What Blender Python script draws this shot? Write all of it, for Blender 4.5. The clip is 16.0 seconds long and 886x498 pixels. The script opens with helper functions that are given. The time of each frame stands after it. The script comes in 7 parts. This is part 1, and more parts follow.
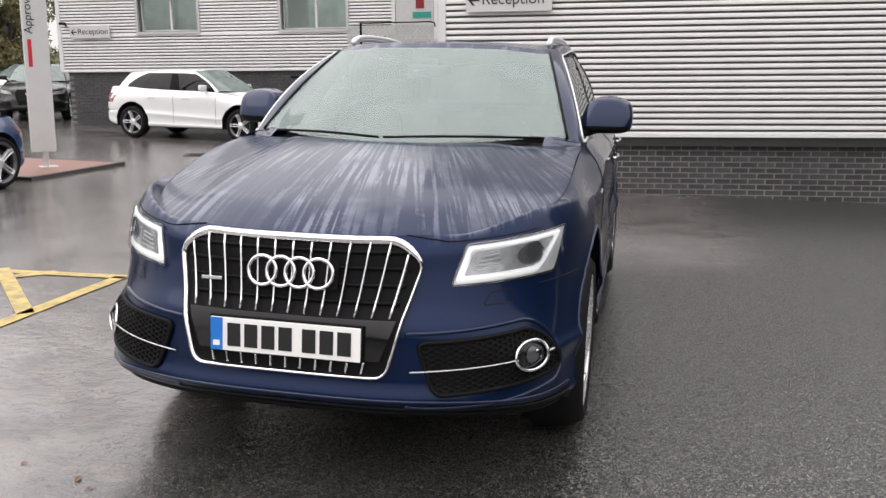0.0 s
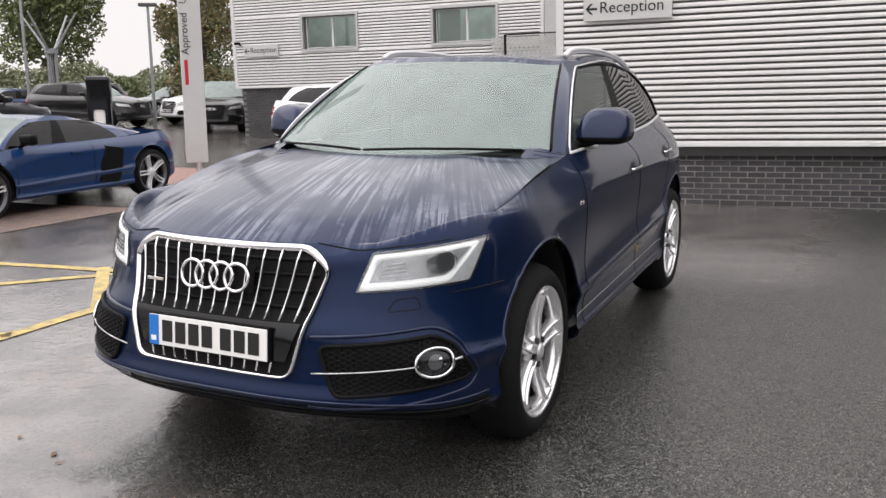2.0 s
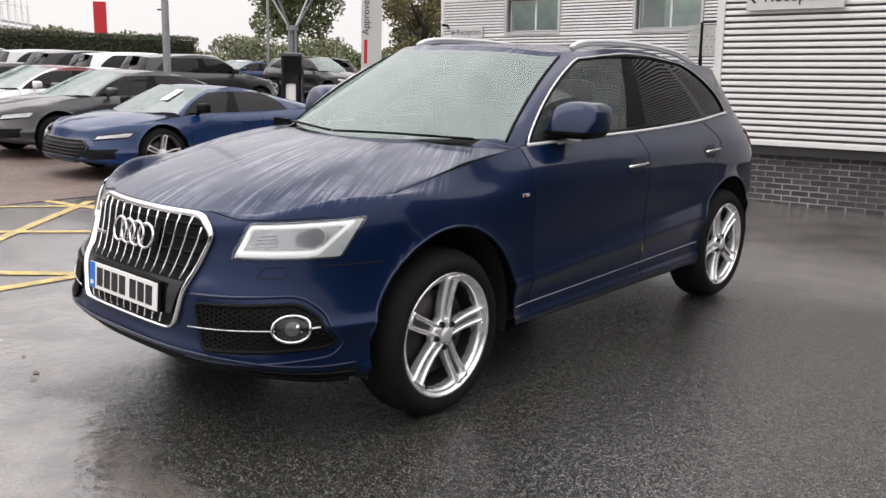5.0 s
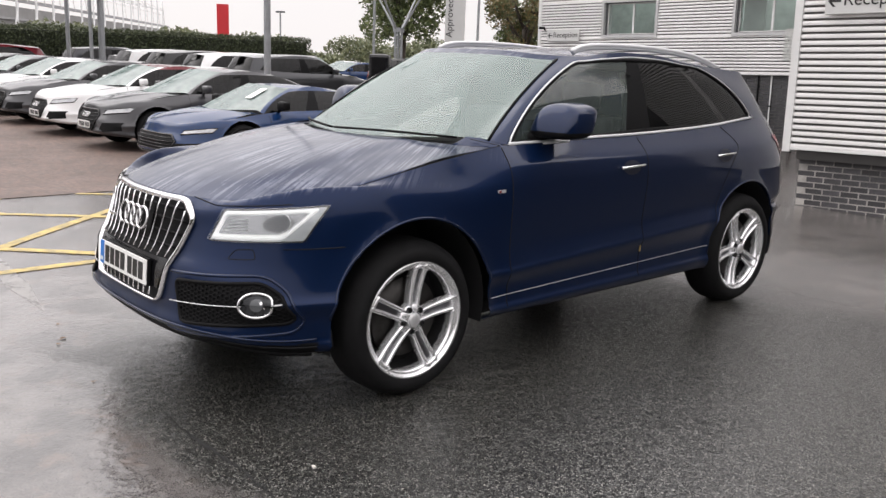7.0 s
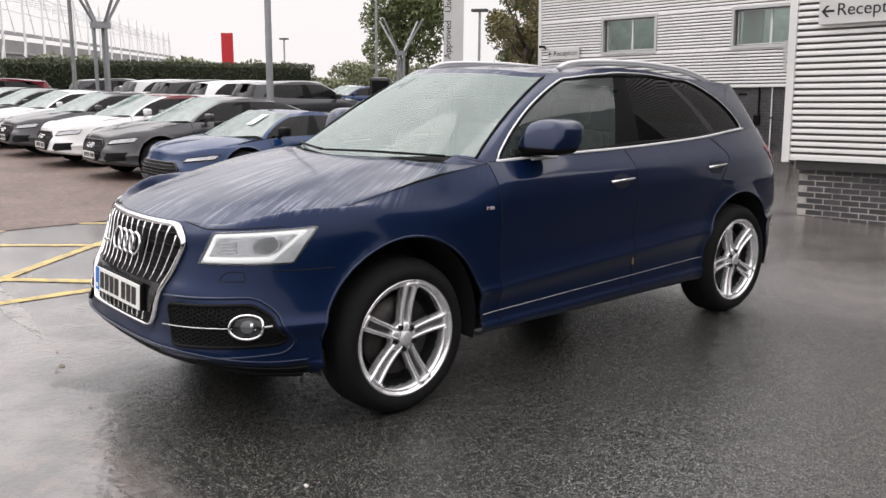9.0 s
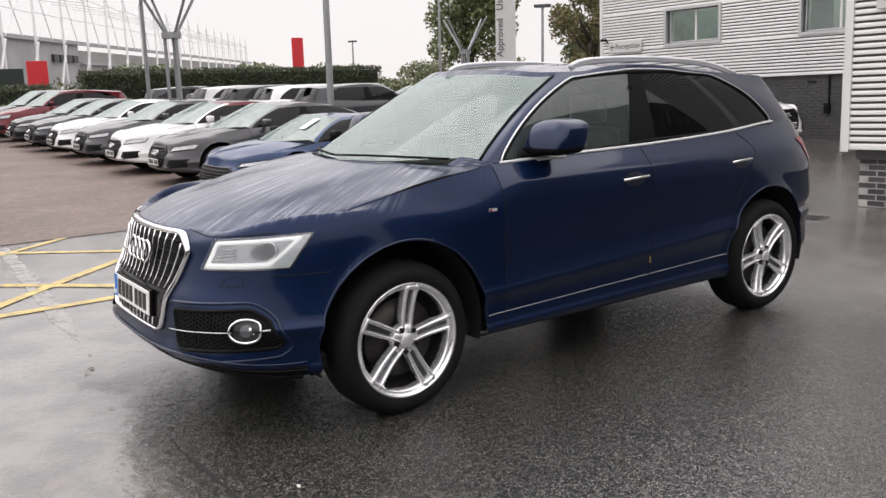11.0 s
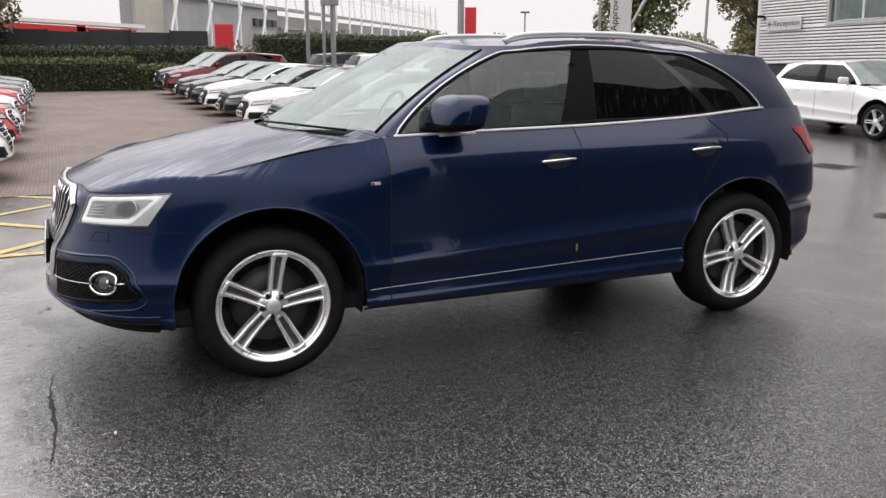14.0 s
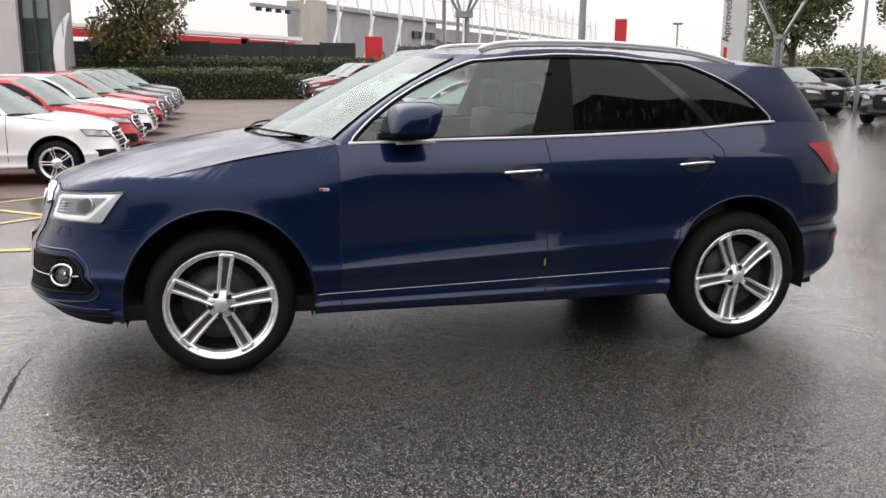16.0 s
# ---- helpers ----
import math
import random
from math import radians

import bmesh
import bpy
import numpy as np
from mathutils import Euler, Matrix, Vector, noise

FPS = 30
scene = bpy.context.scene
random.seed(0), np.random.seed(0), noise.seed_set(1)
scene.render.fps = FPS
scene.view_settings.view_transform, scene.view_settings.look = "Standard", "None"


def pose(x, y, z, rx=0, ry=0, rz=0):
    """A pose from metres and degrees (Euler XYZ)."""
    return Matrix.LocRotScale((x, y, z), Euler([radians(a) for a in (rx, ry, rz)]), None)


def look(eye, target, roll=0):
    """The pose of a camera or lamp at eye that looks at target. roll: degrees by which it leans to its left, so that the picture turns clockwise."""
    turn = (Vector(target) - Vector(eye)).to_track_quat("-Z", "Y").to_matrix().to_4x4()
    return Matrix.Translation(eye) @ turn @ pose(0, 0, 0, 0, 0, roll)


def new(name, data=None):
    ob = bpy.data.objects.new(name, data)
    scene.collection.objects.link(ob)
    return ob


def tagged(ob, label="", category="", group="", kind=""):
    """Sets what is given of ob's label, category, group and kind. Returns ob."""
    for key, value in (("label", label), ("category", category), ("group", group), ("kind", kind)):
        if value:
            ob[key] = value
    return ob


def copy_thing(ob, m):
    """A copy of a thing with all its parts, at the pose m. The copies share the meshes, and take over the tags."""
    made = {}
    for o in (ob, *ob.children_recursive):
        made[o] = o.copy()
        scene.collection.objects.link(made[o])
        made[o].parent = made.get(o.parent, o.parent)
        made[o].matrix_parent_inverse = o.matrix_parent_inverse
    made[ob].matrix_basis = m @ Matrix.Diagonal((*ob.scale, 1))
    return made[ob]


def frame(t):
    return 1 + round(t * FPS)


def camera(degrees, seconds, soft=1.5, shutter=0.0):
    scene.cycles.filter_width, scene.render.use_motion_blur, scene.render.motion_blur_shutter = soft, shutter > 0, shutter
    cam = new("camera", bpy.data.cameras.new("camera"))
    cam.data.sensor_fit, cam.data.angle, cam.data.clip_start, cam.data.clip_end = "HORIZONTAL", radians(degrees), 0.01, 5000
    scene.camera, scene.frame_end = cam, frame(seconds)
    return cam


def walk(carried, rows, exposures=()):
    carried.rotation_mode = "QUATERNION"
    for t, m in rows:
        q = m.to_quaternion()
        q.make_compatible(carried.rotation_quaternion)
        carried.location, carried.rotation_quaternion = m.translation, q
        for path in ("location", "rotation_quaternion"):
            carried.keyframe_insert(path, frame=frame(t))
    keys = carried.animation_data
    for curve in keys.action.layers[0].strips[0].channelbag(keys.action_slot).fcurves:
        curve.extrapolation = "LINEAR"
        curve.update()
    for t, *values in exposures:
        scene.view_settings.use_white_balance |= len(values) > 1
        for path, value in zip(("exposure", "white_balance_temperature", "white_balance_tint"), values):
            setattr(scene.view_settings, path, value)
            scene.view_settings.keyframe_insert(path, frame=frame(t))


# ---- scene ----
cam = camera(54.5, 16.0)
PATH = [
    (0, (1.103, -3.477, 1.448), (0.665, -1.568, 1.042), 1.0),
    (0.5, (1.326, -3.445, 1.462), (0.809, -1.556, 1.057), 0.7),
    (1, (1.547, -3.375, 1.446), (0.92, -1.518, 1.05), 0.0),
    (1.5, (1.761, -3.277, 1.475), (1.025, -1.457, 1.092), -0.3),
    (2, (2.01, -3.264, 1.473), (1.174, -1.489, 1.086), -0.2),
    (2.5, (2.224, -3.238, 1.514), (1.297, -1.511, 1.116), 0.4),
    (3, (2.404, -3.171, 1.501), (1.389, -1.493, 1.109), 1.4),
    (3.5, (2.582, -3.041, 1.519), (1.485, -1.413, 1.137), 2.1),
    (4, (2.791, -2.94, 1.517), (1.628, -1.362, 1.121), 2.1),
    (4.2, (2.888, -2.891, 1.514), (1.704, -1.334, 1.098), 1.9),
    (6.3, (3.574, -2.408, 1.53), (2.161, -1.055, 1.115), 2.2),
    (6.5, (3.646, -2.396, 1.535), (2.217, -1.061, 1.113), 2.2),
    (7, (3.794, -2.403, 1.537), (2.336, -1.105, 1.102), 2.2),
    (7.5, (3.845, -2.389, 1.54), (2.367, -1.114, 1.106), 1.8),
    (8, (3.867, -2.376, 1.536), (2.382, -1.102, 1.118), 1.3),
    (8.5, (3.87, -2.36, 1.533), (2.39, -1.077, 1.131), 0.9),
    (9, (3.883, -2.358, 1.531), (2.402, -1.071, 1.143), 0.5),
    (9.5, (3.88, -2.351, 1.53), (2.392, -1.072, 1.146), 0.4),
    (10, (3.914, -2.328, 1.536), (2.407, -1.071, 1.151), -0.1),
    (10.2, (3.941, -2.297, 1.546), (2.419, -1.059, 1.159), -0.5),
    (12.5, (4.527, -1.556, 1.562), (2.843, -0.558, 1.153), -0.5),
    (13, (4.608, -1.338, 1.533), (2.905, -0.38, 1.11), 0.2),
    (13.5, (4.668, -1.079, 1.559), (2.928, -0.196, 1.119), 0.4),
    (14, (4.789, -0.852, 1.544), (3.008, -0.061, 1.094), 0.3),
    (14.5, (4.912, -0.613, 1.556), (3.094, 0.092, 1.11), 0.1),
    (15, (4.973, -0.385, 1.517), (3.122, 0.233, 1.079), 0.1),
    (15.5, (4.983, -0.117, 1.544), (3.104, 0.419, 1.112), 0.1),
    (16, (5.076, 0.099, 1.532), (3.177, 0.558, 1.106), 0.5),
]
walk(cam, [(t, look(eye, target, roll)) for t, eye, target, roll in PATH], [(0, -0.11), (4, -0.15), (10, -0.14), (12.5, -0.25), (14, -0.21), (16, -0.08)])

# ---- world and light: a bright overcast sky after rain ----
world = bpy.data.worlds.new("overcast_sky")
scene.world = world
world.use_nodes = True
wn, wl = world.node_tree.nodes, world.node_tree.links
wbg = wn["Background"]
sky = wn.new("ShaderNodeTexSky")
sky.sky_type = "NISHITA"
sky.sun_disc = False
sky.sun_elevation = radians(51)
sky.sun_rotation = radians(239)
sky_scale = wn.new("ShaderNodeMixRGB")
sky_scale.blend_type = "MULTIPLY"
sky_scale.inputs[0].default_value = 1.0
sky_scale.inputs[2].default_value = (0.10, 0.10, 0.10, 1)
cloud_noise = wn.new("ShaderNodeTexNoise")
cloud_noise.inputs["Scale"].default_value = 1.6
cloud_noise.inputs["Detail"].default_value = 6
cloud_ramp = wn.new("ShaderNodeValToRGB")
cloud_ramp.color_ramp.elements[0].position = 0.3
cloud_ramp.color_ramp.elements[0].color = (0.946, 0.900, 0.905, 1)
cloud_ramp.color_ramp.elements[1].position = 0.7
cloud_ramp.color_ramp.elements[1].color = (1.014, 0.966, 0.970, 1)
cloud_mix = wn.new("ShaderNodeMixRGB")
cloud_mix.inputs[0].default_value = 0.93
wl.new(sky.outputs[0], sky_scale.inputs[1])
wl.new(cloud_noise.outputs[0], cloud_ramp.inputs[0])
wl.new(sky_scale.outputs[0], cloud_mix.inputs[1])
wl.new(cloud_ramp.outputs[0], cloud_mix.inputs[2])
# an overcast sky is brighter overhead than at the horizon
up_coord = wn.new("ShaderNodeTexCoord")
up_split = wn.new("ShaderNodeSeparateXYZ")
wl.new(up_coord.outputs["Generated"], up_split.inputs[0])
up_gain = wn.new("ShaderNodeMapRange")
up_gain.inputs["From Min"].default_value, up_gain.inputs["From Max"].default_value = 0.10, 0.62
up_gain.inputs["To Min"].default_value, up_gain.inputs["To Max"].default_value = 0.98, 2.15
wl.new(up_split.outputs["Z"], up_gain.inputs["Value"])
sky_gain = wn.new("ShaderNodeMixRGB")
sky_gain.blend_type = "MULTIPLY"
sky_gain.inputs[0].default_value = 1.0
wl.new(cloud_mix.outputs[0], sky_gain.inputs[1])
wl.new(up_gain.outputs[0], sky_gain.inputs[2])
wl.new(sky_gain.outputs[0], wbg.inputs[0])
wbg.inputs[1].default_value = 1.16

sun_data = bpy.data.lights.new("sun", "SUN")
sun_data.energy, sun_data.angle, sun_data.color = 1.3, radians(60), (1.0, 0.965, 0.94)
sun = new("sun", sun_data)
sun.matrix_world = look((0, 0, 30), (20, 12, 0))

# ---- materials ----


def mat(name, color, rough=0.5, metal=0.0, vary=0.0, scale=8.0, bump=0.0, bump_scale=60.0, coat=0.0, dark=None, object_random=0.0):
    """A procedural surface: base colour varied at two scales, fine relief, optional clear coat."""
    m = bpy.data.materials.new(name)
    m.use_nodes = True
    n, l = m.node_tree.nodes, m.node_tree.links
    b = n["Principled BSDF"]
    b.inputs["Base Color"].default_value = (*color, 1)
    b.inputs["Roughness"].default_value = rough
    b.inputs["Metallic"].default_value = metal
    b.inputs["Coat Weight"].default_value = coat
    b.inputs["Coat Roughness"].default_value = 0.035
    b.inputs["Coat IOR"].default_value = 1.35
    tc = n.new("ShaderNodeTexCoord")
    if vary > 0:
        big = n.new("ShaderNodeTexNoise")
        big.inputs["Scale"].default_value = scale
        big.inputs["Detail"].default_value = 8
        big.inputs["Roughness"].default_value = 0.65
        l.new(tc.outputs["Object"], big.inputs["Vector"])
        ramp = n.new("ShaderNodeValToRGB")
        low = dark or tuple(c * (1 - vary) for c in color)
        ramp.color_ramp.elements[0].position = 0.35
        ramp.color_ramp.elements[0].color = (*low, 1)
        ramp.color_ramp.elements[1].position = 0.65
        ramp.color_ramp.elements[1].color = (*(min(1, c * (1 + vary * 0.5)) for c in color), 1)
        l.new(big.outputs["Fac"], ramp.inputs["Fac"])
        last = ramp.outputs["Color"]
        if object_random > 0:
            info = n.new("ShaderNodeObjectInfo")
            mr = n.new("ShaderNodeMapRange")
            mr.inputs["To Min"].default_value = 1 - object_random
            mr.inputs["To Max"].default_value = 1 + object_random
            l.new(info.outputs["Random"], mr.inputs["Value"])
            mul = n.new("ShaderNodeMixRGB")
            mul.blend_type = "MULTIPLY"
            mul.inputs[0].default_value = 1
            l.new(last, mul.inputs[1])
            l.new(mr.outputs[0], mul.inputs[2])
            last = mul.outputs[0]
        l.new(last, b.inputs["Base Color"])
        rr = n.new("ShaderNodeMapRange")
        rr.inputs["To Min"].default_value = max(0.02, rough * 0.8)
        rr.inputs["To Max"].default_value = min(1, rough * 1.2)
        l.new(big.outputs["Fac"], rr.inputs["Value"])
        l.new(rr.outputs[0], b.inputs["Roughness"])
    if bump > 0:
        fine = n.new("ShaderNodeTexNoise")
        fine.inputs["Scale"].default_value = bump_scale
        fine.inputs["Detail"].default_value = 6
        l.new(tc.outputs["Object"], fine.inputs["Vector"])
        bp = n.new("ShaderNodeBump")
        bp.inputs["Strength"].default_value = bump
        bp.inputs["Distance"].default_value = 0.01
        l.new(fine.outputs["Fac"], bp.inputs["Height"])
        l.new(bp.outputs["Normal"], b.inputs["Normal"])
    return m


def paint(name, color, metal=0.35, drops=False, flop=0.36):
    """Car paint: flaked colour coat under a glossy clear coat, beaded with rain."""
    m = mat(name, color, rough=flop, metal=metal, coat=0.88)
    n, l = m.node_tree.nodes, m.node_tree.links
    b = n["Principled BSDF"]
    b.inputs["Coat Roughness"].default_value = 0.05
    b.inputs["Coat IOR"].default_value = 1.46
    tc = n.new("ShaderNodeTexCoord")
    flake = n.new("ShaderNodeTexNoise")
    flake.inputs["Scale"].default_value = 900
    l.new(tc.outputs["Object"], flake.inputs["Vector"])
    fr = n.new("ShaderNodeMapRange")
    fr.inputs["To Min"].default_value, fr.inputs["To Max"].default_value = flop - 0.08, flop + 0.12
    b.inputs["Specular IOR Level"].default_value = 0.08
    l.new(flake.outputs["Fac"], fr.inputs["Value"])
    l.new(fr.outputs[0], b.inputs["Roughness"])
    # the lacquer is never quite flat, and beads of rain sit on it
    wave = n.new("ShaderNodeTexNoise")
    wave.inputs["Scale"].default_value = 14
    wave.inputs["Detail"].default_value = 3
    l.new(tc.outputs["Object"], wave.inputs["Vector"])
    peel = n.new("ShaderNodeBump")
    peel.inputs["Strength"].default_value = 0.05
    peel.inputs["Distance"].default_value = 0.01
    l.new(wave.outputs["Fac"], peel.inputs["Height"])
    last = peel
    if drops:
        vo = n.new("ShaderNodeTexVoronoi")
        vo.inputs["Scale"].default_value = 130
        l.new(tc.outputs["Object"], vo.inputs["Vector"])
        cut = n.new("ShaderNodeMapRange")
        cut.inputs["From Min"].default_value, cut.inputs["From Max"].default_value = 0.12, 0.34
        cut.inputs["To Min"].default_value, cut.inputs["To Max"].default_value = 1.0, 0.0
        l.new(vo.outputs["Distance"], cut.inputs["Value"])
        bp = n.new("ShaderNodeBump")
        bp.inputs["Strength"].default_value = 0.10
        bp.inputs["Distance"].default_value = 0.002
        l.new(cut.outputs[0], bp.inputs["Height"])
        l.new(peel.outputs["Normal"], bp.inputs["Normal"])
        last = bp
    l.new(last.outputs["Normal"], b.inputs["Coat Normal"])
    return m


def glass(name, tint, gloss_rough=0.01, haze=0.0, ior=1.7, runs=0.0):
    """Thin glazing: tinted see-through with a Fresnel gloss."""
    m = bpy.data.materials.new(name)
    m.use_nodes = True
    n, l = m.node_tree.nodes, m.node_tree.links
    out = n["Material Output"]
    n.remove(n["Principled BSDF"])
    tr = n.new("ShaderNodeBsdfTransparent")
    tr.inputs[0].default_value = (*tint, 1)
    gl = n.new("ShaderNodeBsdfGlossy")
    gl.inputs["Roughness"].default_value = gloss_rough
    fz = n.new("ShaderNodeFresnel")
    fz.inputs["IOR"].default_value = ior
    mx = n.new("ShaderNodeMixShader")
    l.new(fz.outputs[0], mx.inputs[0])
    l.new(tr.outputs[0], mx.inputs[1])
    l.new(gl.outputs[0], mx.inputs[2])
    last = mx
    if runs > 0:
        # rain running down the pane
        df = n.new("ShaderNodeBsdfDiffuse")
        df.inputs[0].default_value = (0.55, 0.58, 0.58, 1)
        tc = n.new("ShaderNodeTexCoord")
        mp = n.new("ShaderNodeMapping")
        mp.inputs["Scale"].default_value = (40, 46, 3.0)
        no = n.new("ShaderNodeTexNoise")
        no.inputs["Scale"].default_value = 1.0
        no.inputs["Detail"].default_value = 6
        l.new(tc.outputs["Object"], mp.inputs["Vector"])
        l.new(mp.outputs[0], no.inputs["Vector"])
        mr = n.new("ShaderNodeMapRange")
        mr.inputs["From Min"].default_value, mr.inputs["From Max"].default_value = 0.54, 0.72
        mr.inputs["To Max"].default_value = runs
        l.new(no.outputs["Fac"], mr.inputs["Value"])
        hz = n.new("ShaderNodeMixShader")
        l.new(mr.outputs[0], hz.inputs[0])
        l.new(mx.outputs[0], hz.inputs[1])
        l.new(df.outputs[0], hz.inputs[2])
        last = hz
    if haze > 0:
        # fine rain and mist on the pane; the pale tint also stands for reflected sky
        df = n.new("ShaderNodeBsdfDiffuse")
        df.inputs[0].default_value = (0.52, 0.66, 0.62, 1)
        tc = n.new("ShaderNodeTexCoord")
        no = n.new("ShaderNodeTexNoise")
        no.inputs["Scale"].default_value = 7
        no.inputs["Detail"].default_value = 9
        l.new(tc.outputs["Object"], no.inputs["Vector"])
        mr = n.new("ShaderNodeMapRange")
        mr.inputs["From Min"].default_value, mr.inputs["From Max"].default_value = 0.3, 0.7
        mr.inputs["To Min"].default_value, mr.inputs["To Max"].default_value = haze * 0.85, haze * 1.18
        l.new(no.outputs["Fac"], mr.inputs["Value"])
        hz = n.new("ShaderNodeMixShader")
        l.new(mr.outputs[0], hz.inputs[0])
        l.new(mx.outputs[0], hz.inputs[1])
        l.new(df.outputs[0], hz.inputs[2])
        last = hz
    l.new(last.outputs[0], out.inputs["Surface"])
    return m


NAVY = (0.0029, 0.0115, 0.044)
M_BLUE = paint("navy_paint", NAVY, 0.5)
M_BLACK = mat("black_plastic", (0.005, 0.005, 0.0055), 0.5, bump=0.15, bump_scale=300)
M_BLACK.node_tree.nodes["Principled BSDF"].inputs["Specular IOR Level"].default_value = 0.10
M_GLOSSBLACK = mat("gloss_black", (0.006, 0.006, 0.007), 0.12)
M_RUBBER = mat("tyre_rubber", (0.009, 0.009, 0.0095), 0.75, vary=0.3, scale=20, bump=0.3, bump_scale=200)
M_RUBBER.node_tree.nodes["Principled BSDF"].inputs["Specular IOR Level"].default_value = 0.16
M_CHROME = mat("chrome", (0.78, 0.78, 0.79), 0.10, 1.0)
M_RAIL = mat("rail_aluminium", (0.66, 0.66, 0.67), 0.38, 0.15)
M_SATIN = mat("satin_aluminium", (0.70, 0.70, 0.71), 0.36, 0.6)
M_ALLOY = mat("silver_alloy", (0.84, 0.84, 0.85), 0.24, 0.75, vary=0.03, scale=5)
M_DARKALLOY = mat("dark_alloy", (0.12, 0.12, 0.13), 0.35, 0.8)
M_DISC = mat("brake_disc", (0.055, 0.052, 0.050), 0.5, 0.8, vary=0.3, scale=20)
M_DARK = mat("underbody", (0.008, 0.008, 0.009), 0.8)
M_GLASS = glass("windscreen_glass", (0.62, 0.72, 0.69), haze=0.24, ior=1.9)
M_TINT = glass("tinted_glass", (0.030, 0.033, 0.035), ior=1.38, runs=0.02)
M_SIDEGLASS = glass("side_glass", (0.70, 0.77, 0.75), haze=0.06)
M_LAMPGLASS = glass("lamp_glass", (0.92, 0.94, 0.95))
M_FARGLASS = glass("parked_car_glass", (0.34, 0.40, 0.385), ior=2.2, haze=0.24)
M_FARLAMP = mat("far_headlamp", (0.50, 0.51, 0.52), 0.15, 0.6, vary=0.3, scale=14)
M_SEAM = mat("shut_line_shadow", (0.002, 0.002, 0.003), 0.9)
M_RED = mat("tail_lamp_red", (0.20, 0.004, 0.006), 0.15)
M_WHITEPL = mat("number_plate_white", (0.80, 0.80, 0.78), 0.35)
M_PLATEBLUE = mat("plate_blue", (0.01, 0.16, 0.55), 0.35)
M_INK = mat("black_ink", (0.006, 0.006, 0.006), 0.5)
M_LINING = mat("headlining_cloth", (0.16, 0.16, 0.16), 0.9, vary=0.1, scale=30)
M_INTERIOR = mat("interior_trim", (0.022, 0.022, 0.024), 0.75, vary=0.3, scale=15)
M_LEATHER = mat("seat_leather", (0.05, 0.05, 0.052), 0.55, vary=0.2, scale=20)
M_REFLECTOR = mat("lamp_reflector", (0.50, 0.50, 0.51), 0.25, 0.5, vary=0.25, scale=30)
M_LAMPDARK = mat("smoked_lamp_plastic", (0.17, 0.17, 0.175), 0.2, 0.4, vary=0.3, scale=25)
M_DRL = bpy.data.materials.new("daytime_running_light")
M_DRL.use_nodes = True
M_DRL.node_tree.nodes["Principled BSDF"].inputs["Emission Color"].default_value = (1, 0.98, 0.94, 1)
M_DRL.node_tree.nodes["Principled BSDF"].inputs["Emission Strength"].default_value = 0.55

# ---- mesh helpers ----


def mesh_part(name, verts, faces, material, parent=None, label="", smooth=True):
    me = bpy.data.meshes.new(name)
    me.from_pydata([tuple(v) for v in verts], [], faces)
    me.materials.append(material)
    if smooth:
        me.polygons.foreach_set("use_smooth", [True] * len(me.polygons))
    me.update()
    ob = new(name, me)
    ob.parent = parent
    if label:
        ob["label"] = label
    return ob


def part(name, bm, material, parent=None, label="", smooth=False):
    me = bpy.data.meshes.new(name)
    bm.to_mesh(me)
    bm.free()
    me.materials.append(material)
    if smooth:
        me.polygons.foreach_set("use_smooth", [True] * len(me.polygons))
    ob = new(name, me)
    ob.parent = parent
    if label:
        ob["label"] = label
    return ob


def empty(name, label, category, group="", m=None, kind=""):
    ob = new(name)
    if m is not None:
        ob.matrix_world = m
    return tagged(ob, label, category, group, kind)


def add_box(bm, lo, hi, bevel=0.0):
    lo, hi = Vector(lo), Vector(hi)
    r = bmesh.ops.create_cube(bm, size=1.0, matrix=Matrix.Translation((lo + hi) / 2) @ Matrix.Diagonal((*(hi - lo), 1)))
    if bevel > 0:
        es = list({e for v in r["verts"] for e in v.link_edges})
        bmesh.ops.bevel(bm, geom=es, offset=bevel, segments=2, affect="EDGES", profile=0.6)
    return bm


def box_bm(lo, hi, bevel=0.0):
    return add_box(bmesh.new(), lo, hi, bevel)


def add_rod(bm, a, b, r0, r1=None, seg=12):
    a, b = Vector(a), Vector(b)
    d = b - a
    m = Matrix.Translation((a + b) / 2) @ d.to_track_quat("Z", "Y").to_matrix().to_4x4()
    bmesh.ops.create_cone(bm, cap_ends=True, segments=seg, radius1=r0, radius2=r0 if r1 is None else r1, depth=d.length, matrix=m)
    return bm


def rod_bm(a, b, r0, r1=None, seg=12):
    return add_rod(bmesh.new(), a, b, r0, r1, seg)


def tube(points, radius, seg=8, closed=False, flat=1.0):
    """Verts and faces of a tube along a polyline; flat squeezes its section's second axis."""
    pts = [Vector(p) for p in points]
    n = len(pts)
    vs, fs = [], []
    up0 = None
    for i, p in enumerate(pts):
        a = pts[(i - 1) % n] if (closed or i > 0) else p
        b = pts[(i + 1) % n] if (closed or i < n - 1) else p
        t = (b - a).normalized()
        ref = up0 if up0 is not None else (Vector((0, 0, 1)) if abs(t.z) < 0.9 else Vector((1, 0, 0)))
        side = t.cross(ref)
        if side.length < 1e-6:
            side = t.orthogonal()
        side.normalize()
        up = side.cross(t).normalized()
        up0 = up
        for k in range(seg):
            q = 2 * math.pi * k / seg
            vs.append(p + side * (math.cos(q) * radius * flat) + up * (math.sin(q) * radius))
    m = n if closed else n - 1
    for i in range(m):
        for k in range(seg):
            j = (i + 1) % n
            fs.append((i * seg + k, i * seg + (k + 1) % seg, j * seg + (k + 1) % seg, j * seg + k))
    if not closed:
        fs.append(tuple(range(seg))[::-1])
        fs.append(tuple((n - 1) * seg + k for k in range(seg)))
    return vs, fs


